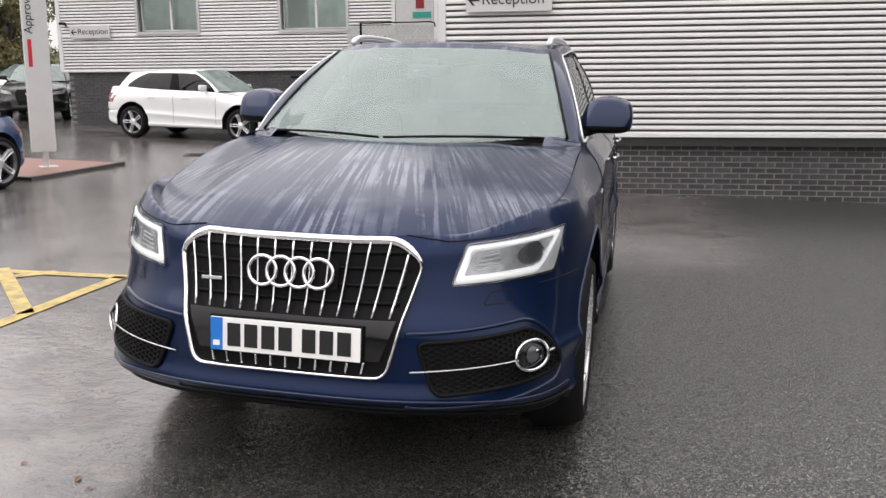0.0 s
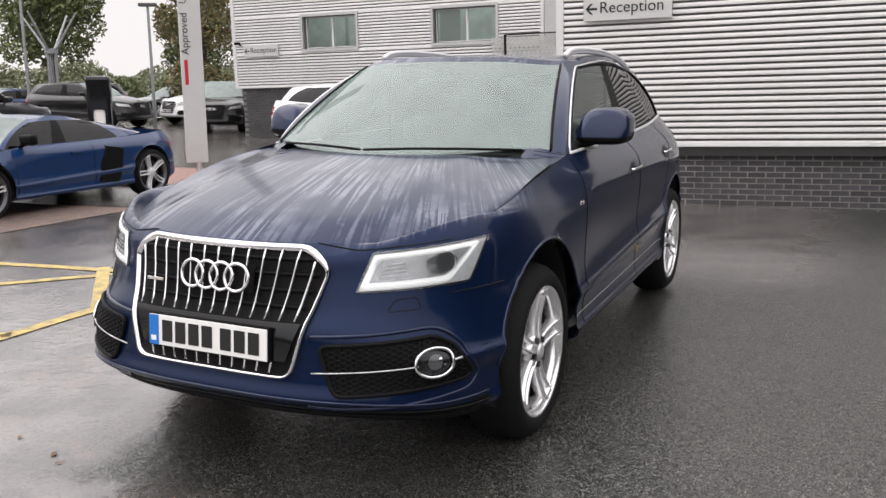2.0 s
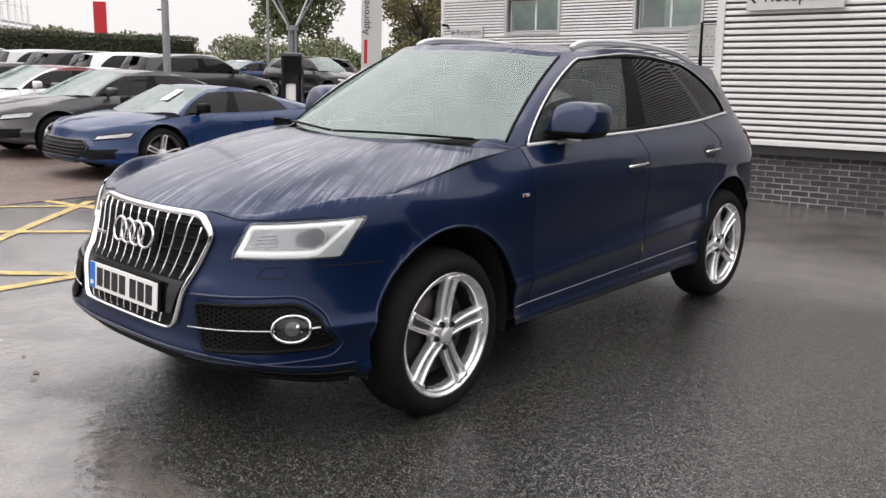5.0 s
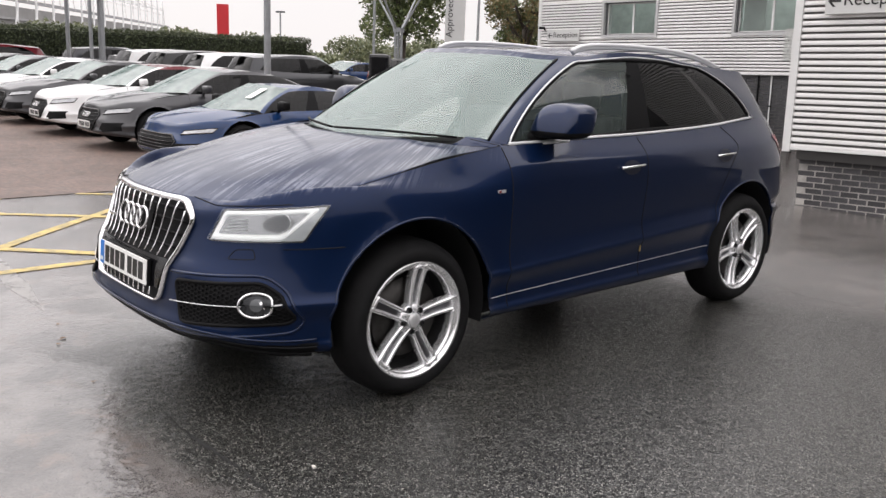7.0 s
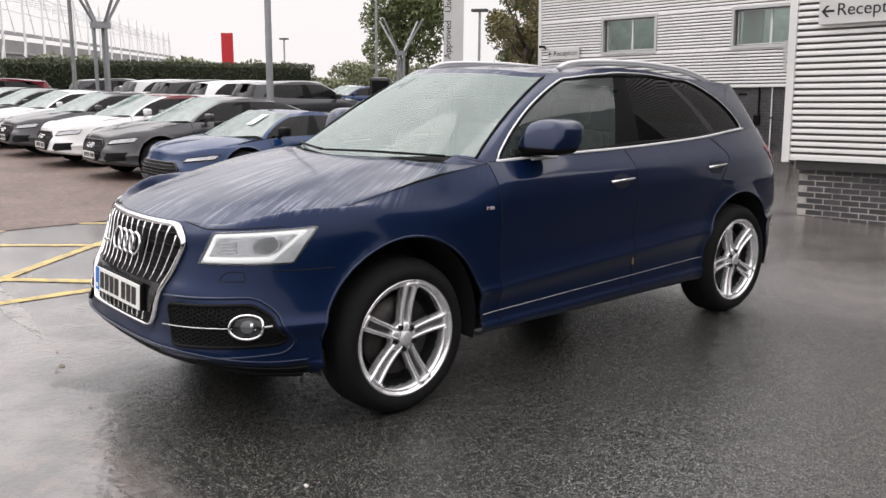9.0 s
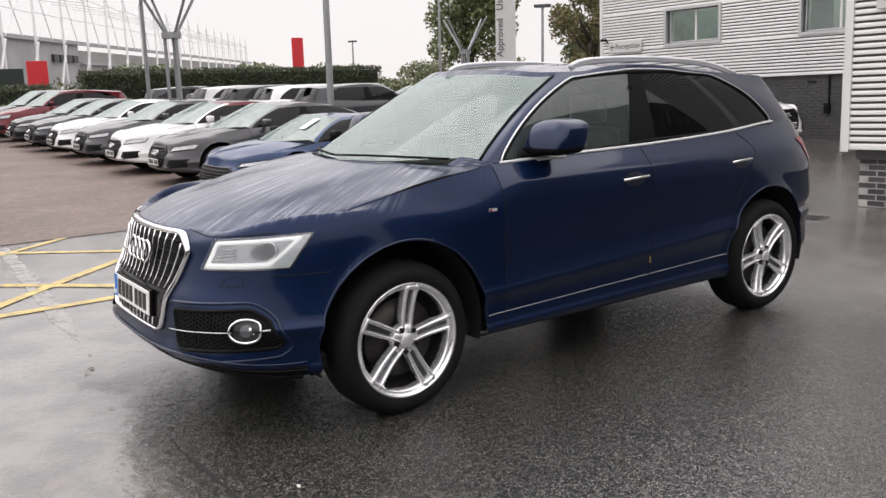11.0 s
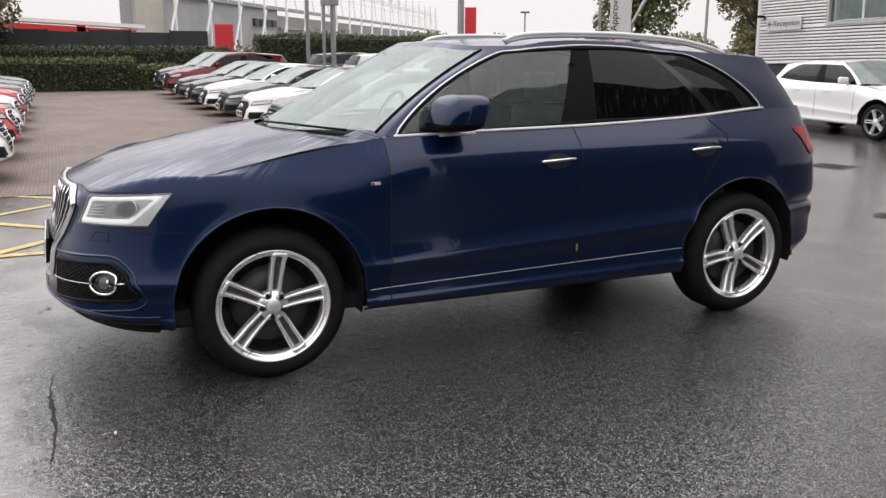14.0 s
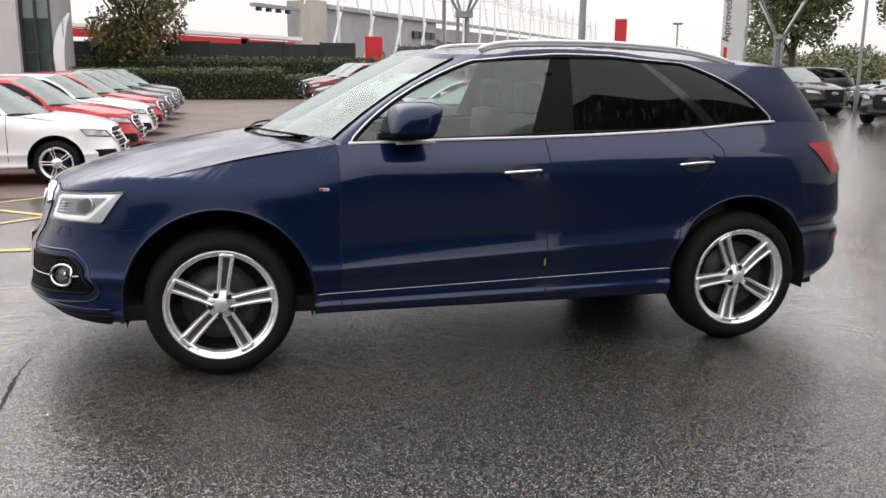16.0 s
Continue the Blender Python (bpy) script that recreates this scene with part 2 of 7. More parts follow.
def lathe(profile, seg=48, axis="X"):
    """Verts and faces of a profile of (radius, along) turned round an axis."""
    vs, fs = [], []
    n = len(profile)
    for k in range(seg):
        q = 2 * math.pi * k / seg
        for r, h in profile:
            vs.append((h, r * math.cos(q), r * math.sin(q)) if axis == "X" else (r * math.cos(q), r * math.sin(q), h))
    for k in range(seg):
        for i in range(n - 1):
            a, b = k * n + i, ((k + 1) % seg) * n + i
            fs.append((a, a + 1, b + 1, b))
    return vs, fs


def pchip(xs, ys):
    """Monotone cubic through points; returns a function."""
    xs, ys = np.array(xs, float), np.array(ys, float)
    h = np.diff(xs)
    dl = np.diff(ys) / h
    d = np.zeros(len(xs))
    for i in range(1, len(xs) - 1):
        if dl[i - 1] * dl[i] > 0:
            w1, w2 = 2 * h[i] + h[i - 1], h[i] + 2 * h[i - 1]
            d[i] = (w1 + w2) / (w1 / dl[i - 1] + w2 / dl[i])
    d[0], d[-1] = dl[0], dl[-1]

    def f(x):
        x = np.clip(np.asarray(x, float), xs[0], xs[-1])
        i = np.clip(np.searchsorted(xs, x) - 1, 0, len(h) - 1)
        t = (x - xs[i]) / h[i]
        return ((1 + 2 * t) * (1 - t) ** 2 * ys[i] + t * (1 - t) ** 2 * h[i] * d[i] + t * t * (3 - 2 * t) * ys[i + 1] + t * t * (t - 1) * h[i] * d[i + 1])
    return f


def smoothstep(a, b, x):
    t = np.clip((np.asarray(x, float) - a) / (b - a), 0, 1)
    return t * t * (3 - 2 * t)


def ground_z(x, y):
    """The yard falls gently away from the car on all sides."""
    r = math.hypot(x, y - min(3.0, max(-0.5, y)))
    return float(-0.17 * max(smoothstep(2.5, 9.0, r), smoothstep(1.0, 4.8, y - 3.0)))

# ---- cars: one parametric shell for all makes ----
from mathutils.bvhtree import BVHTree

# level: side height, side half-width, front height, front y, rear height, rear overhang left, plan roundness
LEVELS = [
    (0.285, 0.855, 0.318, 0.15, 0.330, 0.28, 3.2),
    (0.296, 0.915, 0.330, 0.062, 0.345, 0.12, 3.4),
    (0.335, 0.942, 0.364, 0.014, 0.400, 0.03, 3.5),
    (0.366, 0.929, 0.398, -0.012, 0.470, 0.00, 3.6),
    (0.440, 0.926, 0.450, 0.008, 0.530, 0.00, 3.6),
    (0.516, 0.953, 0.520, 0.016, 0.580, 0.005, 3.5),
    (0.547, 0.943, 0.612, 0.022, 0.620, 0.02, 3.3),
    (0.645, 0.928, 0.700, 0.062, 0.700, 0.03, 3.1),
    (0.860, 0.940, 0.800, 0.087, 0.860, 0.03, 2.82),
    (0.940, 0.941, 0.858, 0.098, 0.950, 0.035, 2.76),
    (0.972, 0.929, 0.890, 0.108, 1.000, 0.045, 2.62),
]
# half-widths of the levels round the nose, and of the rounded wing top ahead of the doors
NOSE = (0.855, 0.912, 0.934, 0.938, 0.944, 0.944, 0.938, 0.934, 0.938, 0.934, 0.906)
WING_TOP = {7: (0.645, 0.010), 8: (0.845, -0.010), 9: (0.924, -0.028), 10: (0.990, -0.054)}
# how much each level climbs per metre towards the tail
CLIMB = (0.0, 0.0, 0.012, 0.014, 0.030, 0.045, 0.048, 0.030, 0.0, 0.0, 0.0)


def climb(j, y):
    return CLIMB[j] * min(1.84, max(0.0, y - 0.57))


def tail(j, y):
    """The bumper draws in behind the rear wheels."""
    return 1 - (0.040 if j < 7 else 0.0) * float(smoothstep(2.75, 3.5, y))


def shell(P, du=0.014, rows=5):
    """The lower body's half as a grid of points (columns along the outline, rows from sill to shoulder), and the rails above."""
    wb, fo, ro, hw = P["wb"], P["fo"], P["ro"], P["hw"] / 0.945
    zs, bz = P["belt"] / 1.15, P["belt"]
    yA, yB = 0.0, wb - 0.25
    yr_end = wb + ro
    top_y = [-fo, -0.62, -0.3, 0.0, 0.35, 0.64, 1.8, 2.6, 3.05, wb + ro]
    top_zf = P.get("top_z", [0.912, 0.916, 0.972, 1.036, 1.095, 1.130, 1.152, 1.182, 1.212, 1.205])
    tz = pchip(top_y, [v * zs for v in top_zf])
    tw = pchip([-fo, 0.0, 0.5, 0.9, 1.8, 2.6, 3.1, yr_end], [v * hw for v in P.get("top_w", [0.82, 0.83, 0.832, 0.835, 0.822, 0.795, 0.745, 0.72])])
    # columns from the front middle, round the corner, along the side and round the rear corner
    th = np.linspace(0, math.pi / 2, 700)

    def sup(t, w, a, b, n):
        return w * np.sin(t) ** (2 / n), a + (b - a) * np.cos(t) ** (2 / n)
    x, y = sup(th, 0.94 * hw, yA, -fo, 2.7)
    s = np.concatenate([[0], np.cumsum(np.hypot(np.diff(x), np.diff(y)))])
    cols = [("F", float(np.interp(k, s, th))) for k in np.linspace(0, s[-1], int(s[-1] / du))]
    cols += [("S", float(k)) for k in np.linspace(yA, yB, int((yB - yA) / du))[1:-1]]
    x, y = sup(th, 0.94 * hw, yB, yr_end, 3.4)
    s = np.concatenate([[0], np.cumsum(np.hypot(np.diff(x), np.diff(y)))])
    cols += [("R", float(np.interp(k, s, th))) for k in np.linspace(0, s[-1], int(s[-1] / du))[::-1]]
    grid = []
    for kind, t in cols:
        ctrl = []
        for j, (sz, sw, fz, fy, rz, ry, n) in enumerate(LEVELS):
            taper = 0.0 if j < 7 else (j - 6) * 0.009
            if kind == "S":
                y = t
                x = sw * hw * (1 - taper * float(smoothstep(1.5, 3.4, y))) * tail(j, y)
                z = (sz + climb(j, y)) * zs
                k = float(smoothstep(0.20, 0.80, y))
                if j in WING_TOP:
                    zw, dw = WING_TOP[j]
                    x, z = x + dw * hw * (1 - k), z + (zw - sz) * zs * (1 - k)
                if j == 10:
                    x, z = x - 0.003 * k, z + 0.060 * k * zs
            else:
                a, b = (yA, -fo + fy) if kind == "F" else (yB, yr_end - ry)
                k = float(smoothstep(0.35, 1.15, t))
                dw = WING_TOP.get(j, (0, 0))[1] if kind == "F" else 0.0
                w = (NOSE[j] * (1 - k) + (sw + dw) * k if kind == "F" else sw) * hw
                x, y = sup(np.float64(t), w, a, b, 0.87 * n if kind == "F" else n + (0.3 if j < 7 else 0.9))
                x = float(x) * (1 - taper * float(smoothstep(1.5, 3.4, y))) * tail(j, y)
                y = float(y)
                side_z = WING_TOP[j][0] if kind == "F" and j in WING_TOP else sz + climb(j, y)
                z = ((fz if kind == "F" else rz) * (1 - k) + side_z * k) * zs
                if j == 10 and kind == "R":
                    x, z = x - 0.003, z + 0.060 * k * zs
            ctrl.append((x, y, z))
        # the shoulder rail
        if kind == "S":
            y, x, z = t, float(tw(t)), float(tz(t))
        else:
            a, b = (yA, -fo + 0.124) if kind == "F" else (yB, yr_end - 0.105)
            x, y = sup(np.float64(t), 1.0, a, b, 2.4 if kind == "F" else 4.5)
            y = float(y)
            x = float(x) * float(tw(y))
            z = float(tz(y))
        ctrl.append((x, y, z))
        grid.append(ctrl)
    g = np.array(grid)
    # smooth interpolation across the levels
    nl = g.shape[1]
    vv = np.concatenate([np.linspace(i, i + 1, rows, endpoint=False) for i in range(nl - 1)] + [[nl - 1]])
    out = np.zeros((g.shape[0], len(vv), 3))
    for c in range(g.shape[0]):
        for a in range(3):
            out[c, :, a] = pchip(range(nl), g[c, :, a])(vv)
    return out, cols, tz, tw, yA, sup


def arch_distance(y, z, yc, zc, r):
    return math.hypot(y - yc, z - zc) - r if z > zc else abs(y - yc) - r


def grid_faces(nc, nr, keep=None):
    fs = []
    for c in range(nc - 1):
        for r in range(nr - 1):
            if keep is None or keep(c, r):
                fs.append((c * nr + r, (c + 1) * nr + r, (c + 1) * nr + r + 1, c * nr + r + 1))
    return fs


def compact(verts, faces):
    used = sorted({i for f in faces for i in f})
    index = {v: i for i, v in enumerate(used)}
    return [verts[i] for i in used], [tuple(index[i] for i in f) for f in faces]


def mirrored(verts, faces):
    return [(-v[0], v[1], v[2]) for v in verts], [tuple(reversed(f)) for f in faces]


def both(verts, faces):
    """A half joined with its mirror image along the middle."""
    n = len(verts)
    mv, mf = mirrored(verts, faces)
    index = list(range(n, 2 * n))
    keep = list(verts)
    k = n
    for i, v in enumerate(verts):
        if abs(v[0]) < 1e-5:
            index[i] = i
        else:
            index[i] = k
            keep.append(mv[i])
            k += 1
    return keep, list(faces) + [tuple(index[i] for i in f) for f in mf]


class Caster:
    """Projects drawn outlines on to a car's skin."""

    def __init__(self, sheets):
        vs, fs = [], []
        for v, f in sheets:
            o = len(vs)
            vs += [Vector(p) for p in v]
            fs += [tuple(i + o for i in q) for q in f]
        self.tree = BVHTree.FromPolygons(vs, fs)

    def front(self, x, z, off=0.0):
        if x < 0:
            q = self.front(-x, z, off)
            return Vector((-q.x, q.y, q.z))
        p = self.tree.ray_cast(Vector((x, -6, z)), Vector((0, 1, 0)))
        q = p[0] if p[0] is not None else Vector((x, -0.6, z))
        nrm = p[1] if p[0] is not None else Vector((0, -1, 0))
        nrm = nrm if nrm.y < 0 else -nrm
        return q + nrm * off

    def side(self, y, z, off=0.0):
        p = self.tree.ray_cast(Vector((6, y, z)), Vector((-1, 0, 0)))
        q = p[0] if p[0] is not None else Vector((0.9, y, z))
        nrm = p[1] if p[0] is not None else Vector((1, 0, 0))
        nrm = nrm if nrm.x > 0 else -nrm
        return q + nrm * off

    def rear(self, x, z, off=0.0):
        if x < 0:
            q = self.rear(-x, z, off)
            return Vector((-q.x, q.y, q.z))
        p = self.tree.ray_cast(Vector((x, 9, z)), Vector((0, -1, 0)))
        q = p[0] if p[0] is not None else Vector((x, 3.3, z))
        nrm = p[1] if p[0] is not None else Vector((0, 1, 0))
        nrm = nrm if nrm.y > 0 else -nrm
        return q + nrm * off

    def top(self, x, y, off=0.0):
        p = self.tree.ray_cast(Vector((x, y, 6)), Vector((0, 0, -1)))
        q = p[0] if p[0] is not None else Vector((x, y, 1.0))
        return q + Vector((0, 0, off))

    def skew(self, p, way, off=0.0):
        h = self.tree.ray_cast(Vector(p), Vector(way).normalized())
        if h[0] is None:
            return Vector(p)
        nrm = h[1] if h[1].dot(Vector(way)) < 0 else -h[1]
        return h[0] + nrm * off


def quad_patch(corners, n, m, proj, off):
    (a, b, c, d) = [Vector((*q, 0)) for q in corners]
    vs, fs = [], []
    for i in range(n + 1):
        for j in range(m + 1):
            u, v = i / n, j / m
            p = (a * (1 - u) + b * u) * (1 - v) + (d * (1 - u) + c * u) * v
            vs.append(proj(p.x, p.y, off))
    for i in range(n):
        for j in range(m):
            k = i * (m + 1) + j
            fs.append((k, k + m + 1, k + m + 2, k + 1))
    return vs, fs


def round_poly(pts, r, seg=5):
    """A closed polygon with rounded corners, as points."""
    out = []
    n = len(pts)
    for i in range(n):
        p0, p1, p2 = Vector(pts[i - 1]), Vector(pts[i]), Vector(pts[(i + 1) % n])
        a, b = (p0 - p1), (p2 - p1)
        k = min(r, a.length * 0.45, b.length * 0.45)
        a, b = p1 + a.normalized() * k, p1 + b.normalized() * k
        for s in range(seg + 1):
            t = s / seg
            out.append(a * (1 - t) ** 2 + p1 * 2 * t * (1 - t) + b * t * t)
    return out


def densify(pts, step, closed=True):
    out = []
    n = len(pts)
    for i in range(n if closed else n - 1):
        a, b = Vector(pts[i]), Vector(pts[(i + 1) % n])
        k = max(1, int((b - a).length / step))
        out += [a.lerp(b, j / k) for j in range(k)]
    if not closed:
        out.append(Vector(pts[-1]))
    return out


def fill_patch(outline, proj, off, rings=8):
    """A filled outline (2D) laid on the skin, as rings drawn in to its middle."""
    c = sum((Vector(p) for p in outline), Vector((0, 0))) / len(outline)
    n = len(outline)
    vs, fs = [], []
    for k in range(rings):
        s = 1 - k / rings
        for p in outline:
            q = c + (Vector(p) - c) * s
            vs.append(proj(q.x, q.y, off))
    vs.append(proj(c.x, c.y, off))
    for k in range(rings - 1):
        for i in range(n):
            j = (i + 1) % n
            fs.append((k * n + i, k * n + j, (k + 1) * n + j, (k + 1) * n + i))
    o = (rings - 1) * n
    for i in range(n):
        fs.append((o + i, o + (i + 1) % n, len(vs) - 1))
    return vs, fs


def greenhouse(P, tz, tw, nu=10, nv=14):
    """Rails of the cabin from the belt to the roof edge, as a grid of columns: front middle, pillar, side, rear middle."""
    bz, rz, cy, rf, rr, gb, rt, rb = (P[k] for k in ("belt", "roof", "cowl", "rf", "rr", "gb", "rt", "rb"))
    hw = P["hw"] / 0.945
    k = bz / 1.15
    g0 = P.get("glass_front", 0.64)
    ym = [g0, g0 + (gb - g0) * 0.23, g0 + (gb - g0) * 0.44, g0 + (gb - g0) * 0.74, gb]
    yt = [rf + 0.34, rf + 0.34 + (rr - rf - 0.34) * 0.20, rf + 0.34 + (rr - rf - 0.34) * 0.38, rf + 0.34 + (rr - rf - 0.34) * 0.68, rr]
    rw = P.get("roof_w", 0.615) * hw
    base = [(0, cy, bz - 0.02), (0.37 * hw, cy + 0.07, bz - 0.01), (0.686 * hw, cy + 0.33, bz + 0.006)]
    base += [(float(tw(y)) - 0.012, y, float(tz(y))) for y in ym]
    base += [(P.get("tail_w", 0.630) * hw, rb - 0.14, float(tz(rb)) - 0.004), (0.34 * hw, rb - 0.02, float(tz(rb)) - 0.006), (0, rb, float(tz(rb)) - 0.006)]
    dip = P.get("header_dip", 0.0)
    top = [(0, rf, rz - dip), (0.30 * hw, rf + 0.03, rz - 0.004 - dip), (rw - 0.075, rf + 0.14, rz - 0.035 - 0.4 * dip)]
    top += [(rw + d, y, z) for d, y, z in zip((0.0, 0.018, 0.022, 0.012, -0.015), yt, (rz - 0.042, rz - 0.016, rz - 0.010, rz - 0.020, rz - 0.054))]
    top += [(rw - 0.09, rt - 0.07, rz - 0.10), (0.28 * hw, rt, rz - 0.085), (0, rt + 0.02, rz - 0.08)]
    keys = [0, 1, 2, 3, 4, 5, 6, 7, 8, 9, 10]
    us = sorted(set([round(i / nu, 4) for i in range(10 * nu + 1)]))
    B = [pchip(keys, [p[a] for p in base])(us) for a in range(3)]
    T = [pchip(keys, [p[a] for p in top])(us) for a in range(3)]
    g = np.zeros((len(us), nv + 1, 3))
    for j in range(nv + 1):
        v = j / nv
        for a in range(3):
            g[:, j, a] = B[a] * (1 - v) + T[a] * v
        swell = P.get("swell", 0.028) * 4 * v * (1 - v) * 0.5
        u = np.array(us)
        side = smoothstep(2.3, 3.2, u) * (1 - smoothstep(7.2, 8.2, u))
        g[:, j, 0] += swell * side
        g[:, j, 2] += swell * 0.55 * (1 - side)
        g[:, j, 1] -= swell * 0.3 * (1 - smoothstep(2.0, 3.0, u))
        g[:, j, 1] += swell * 0.6 * smoothstep(7.5, 8.5, u)
        bow = 4 * v * (1 - v) * smoothstep(2.0, 3.0, u) * (1 - smoothstep(3.0, 4.4, u))
        g[:, j, 1] -= P.get("bow", 0.075) * bow
        g[:, j, 2] += 0.4 * P.get("bow", 0.075) * bow
        tail = 4 * v * (1 - v) * smoothstep(6.0, 7.0, u) * (1 - smoothstep(7.0, 8.0, u))
        g[:, j, 1] += P.get("tail_bow", 0.06) * tail
        g[:, j, 2] += 0.5 * P.get("tail_bow", 0.06) * tail
    # the window line arches down to both ends
    u = np.array(us)
    w = (0.55 * (1 - smoothstep(3.0, 5.2, u)) * smoothstep(2.6, 3.0, u) + smoothstep(5.8, 7.0, u) * (1 - smoothstep(7.0, 7.4, u)))[:, None] * P.get("window_arch", 0.0)
    a, b, c = g[:, -2].copy(), g[:, -3].copy(), g[:, -4].copy()
    g[:, -2] = a * (1 - w) + b * w
    g[:, -3] = b * (1 - 0.62 * w) + c * 0.62 * w
    g[:, -4] = c * (1 - 0.3 * w) + g[:, -5] * 0.3 * w
    return g, us, top


def build_wheel(parent, side, y, r_tyre, r_rim, x_out, style, detail):
    """One wheel under a car: tyre, rim, spokes, cap, bolts and brake."""
    w = 0.235
    wheel = new("wheel")
    wheel.parent = parent
    wheel.location = (side * x_out, y, r_tyre)
    wheel.rotation_euler = (radians(P_SPIN.get((side, round(y, 1)), 17.0)), 0, math.pi if side < 0 else 0)
    s = 64 if detail else 28
    prof = [(r_rim - 0.004, -w + 0.02), (r_rim + 0.02, -w), (r_tyre - 0.04, -w - 0.004), (r_tyre - 0.012, -w + 0.022), (r_tyre, -w + 0.05), (r_tyre + 0.001, -w / 2), (r_tyre - 0.001, -0.07), (r_tyre - 0.009, -0.034), (r_tyre - 0.030, -0.006), (r_rim + 0.05, 0.010), (r_rim + 0.018, 0.006), (r_rim + 0.004, -0.004), (r_rim - 0.004, -0.02)]
    mesh_part("tyre", *lathe(prof, s), M_RUBBER, wheel)
    dark = style != "silver"
    ma = M_SATIN if dark else M_ALLOY
    rim = [(r_rim - 0.03, -w + 0.03), (r_rim - 0.022, -0.10), (r_rim - 0.027, -0.045), (r_rim - 0.025, -0.020), (r_rim - 0.016, -0.015), (r_rim - 0.007, -0.013), (r_rim - 0.003, -0.002), (r_rim + 0.004, 0.003), (r_rim + 0.008, -0.008)]
    mesh_part("rim", *lathe(rim, s), M_DARKALLOY if dark else M_ALLOY, wheel)
    mesh_part("brake_disc", *lathe([(0.07, -0.085), (r_rim * 0.70, -0.085), (r_rim * 0.70, -0.11), (0.05, -0.11)], 32), M_DISC, wheel)
    mesh_part("wheel_barrel", *lathe([(r_rim - 0.026, -w + 0.03), (r_rim - 0.024, -0.05)], 32), M_DARK, wheel)
    mesh_part("backing_plate", *lathe([(0.001, -0.15), (r_rim - 0.02, -0.15)], 24), M_DARK, wheel)
    for k in range(5):
        q = 2 * math.pi * k / 5
        vs, fs = [], []
        # twin ribs that split from the hub and spread towards the rim
        ts = np.linspace(0, 1, 11 if detail else 5)
        sect = [(-1.0, -0.040), (-1.0, -0.010), (-0.55, 0.001), (0.0, 0.004), (0.55, 0.001), (1.0, -0.010), (1.0, -0.040)]
        m = len(sect)
        kk = r_rim / 0.262
        for rib in (-1, 1):
            o = len(vs)
            for t in ts:
                r = 0.040 + (r_rim - 0.046) * t
                mid = rib * (0.0195 + 0.0075 * t) * (1.0 if t < 0.93 else 0.84) * kk
                half = (0.0095 + 0.0030 * t) * kk
                h = -0.020 + 0.014 * t ** 1.5 - 0.010 * math.sin(math.pi * t)
                for a, b in sect:
                    vs.append((h + b, mid + a * half, r))
            for i in range(len(ts) - 1):
                for j in range(m - 1):
                    fs.append((o + i * m + j, o + i * m + j + 1, o + (i + 1) * m + j + 1, o + (i + 1) * m + j))
            fs.append(tuple(o + (len(ts) - 1) * m + j for j in range(m)))
        # rounded end joining the two ribs over the rim
        o = len(vs)
        for i in range(9):
            c = -1 + 2 * i / 8
            r = r_rim - 0.020 + 0.010 * math.sqrt(max(0, 1 - c * c))
            for dr, dh in ((-0.020, -0.034), (-0.018, -0.005), (-0.010, 0.003), (0.0, 0.002), (0.004, -0.010)):
                vs.append((-0.006 + dh, c * 0.034 * kk, r + dr))
        for i in range(8):
            for j in range(4):
                fs.append((o + i * 5 + j, o + i * 5 + j + 1, o + (i + 1) * 5 + j + 1, o + (i + 1) * 5 + j))
        rot = Matrix.Rotation(q, 4, "X")
        spoke = mesh_part("spoke", [rot @ Vector(v) for v in vs], fs, ma, wheel)
        # web between the ribs, set back
        vs, fs = [], []
        o = 0
        for t in ts:
            r = 0.040 + (r_rim - 0.050) * t
            w2 = 0.020 * kk
            h = -0.020 + 0.014 * t ** 1.5 - 0.010 * math.sin(math.pi * t) - 0.030
            vs += [(h, -w2, r), (h, w2, r)]
        for i in range(len(ts) - 1):
            fs.append((o + 2 * i, o + 2 * i + 1, o + 2 * i + 3, o + 2 * i + 2))
        if detail:
            mesh_part("spoke_web", [rot @ Vector(v) for v in vs], fs, M_DARKALLOY, wheel)
    mesh_part("hub", *lathe([(0.001, -0.012), (0.036, -0.013), (0.044, -0.020), (0.066, -0.024), (0.072, -0.032), (0.076, -0.06)], 32), ma, wheel)
    if detail:
        mesh_part("centre_cap", *lathe([(0.001, -0.002), (0.026, -0.003), (0.031, -0.006), (0.032, -0.014)], 28), M_SATIN, wheel)
        for k in range(5):
            q = 2 * math.pi * (k + 0.5) / 5
            c = Vector((0, 0.055 * math.sin(q), 0.055 * math.cos(q)))
            part("wheel_bolt", rod_bm(c + Vector((-0.03, 0, 0)), c + Vector((-0.010, 0, 0)), 0.0145, 0.013, 6), M_GLOSSBLACK, wheel)
        q = math.radians(200)
        c = Vector((-0.02, (r_rim - 0.022) * math.sin(q), (r_rim - 0.022) * math.cos(q)))
        part("valve", rod_bm(c, c + Vector((0.016, -0.008 * math.sin(q), -0.008 * math.cos(q))), 0.004, 0.0035, 8), M_BLACK, wheel)
    return wheel


P_SPIN = {(1, 0.0): -8.5, (1, 2.8): 24.0}


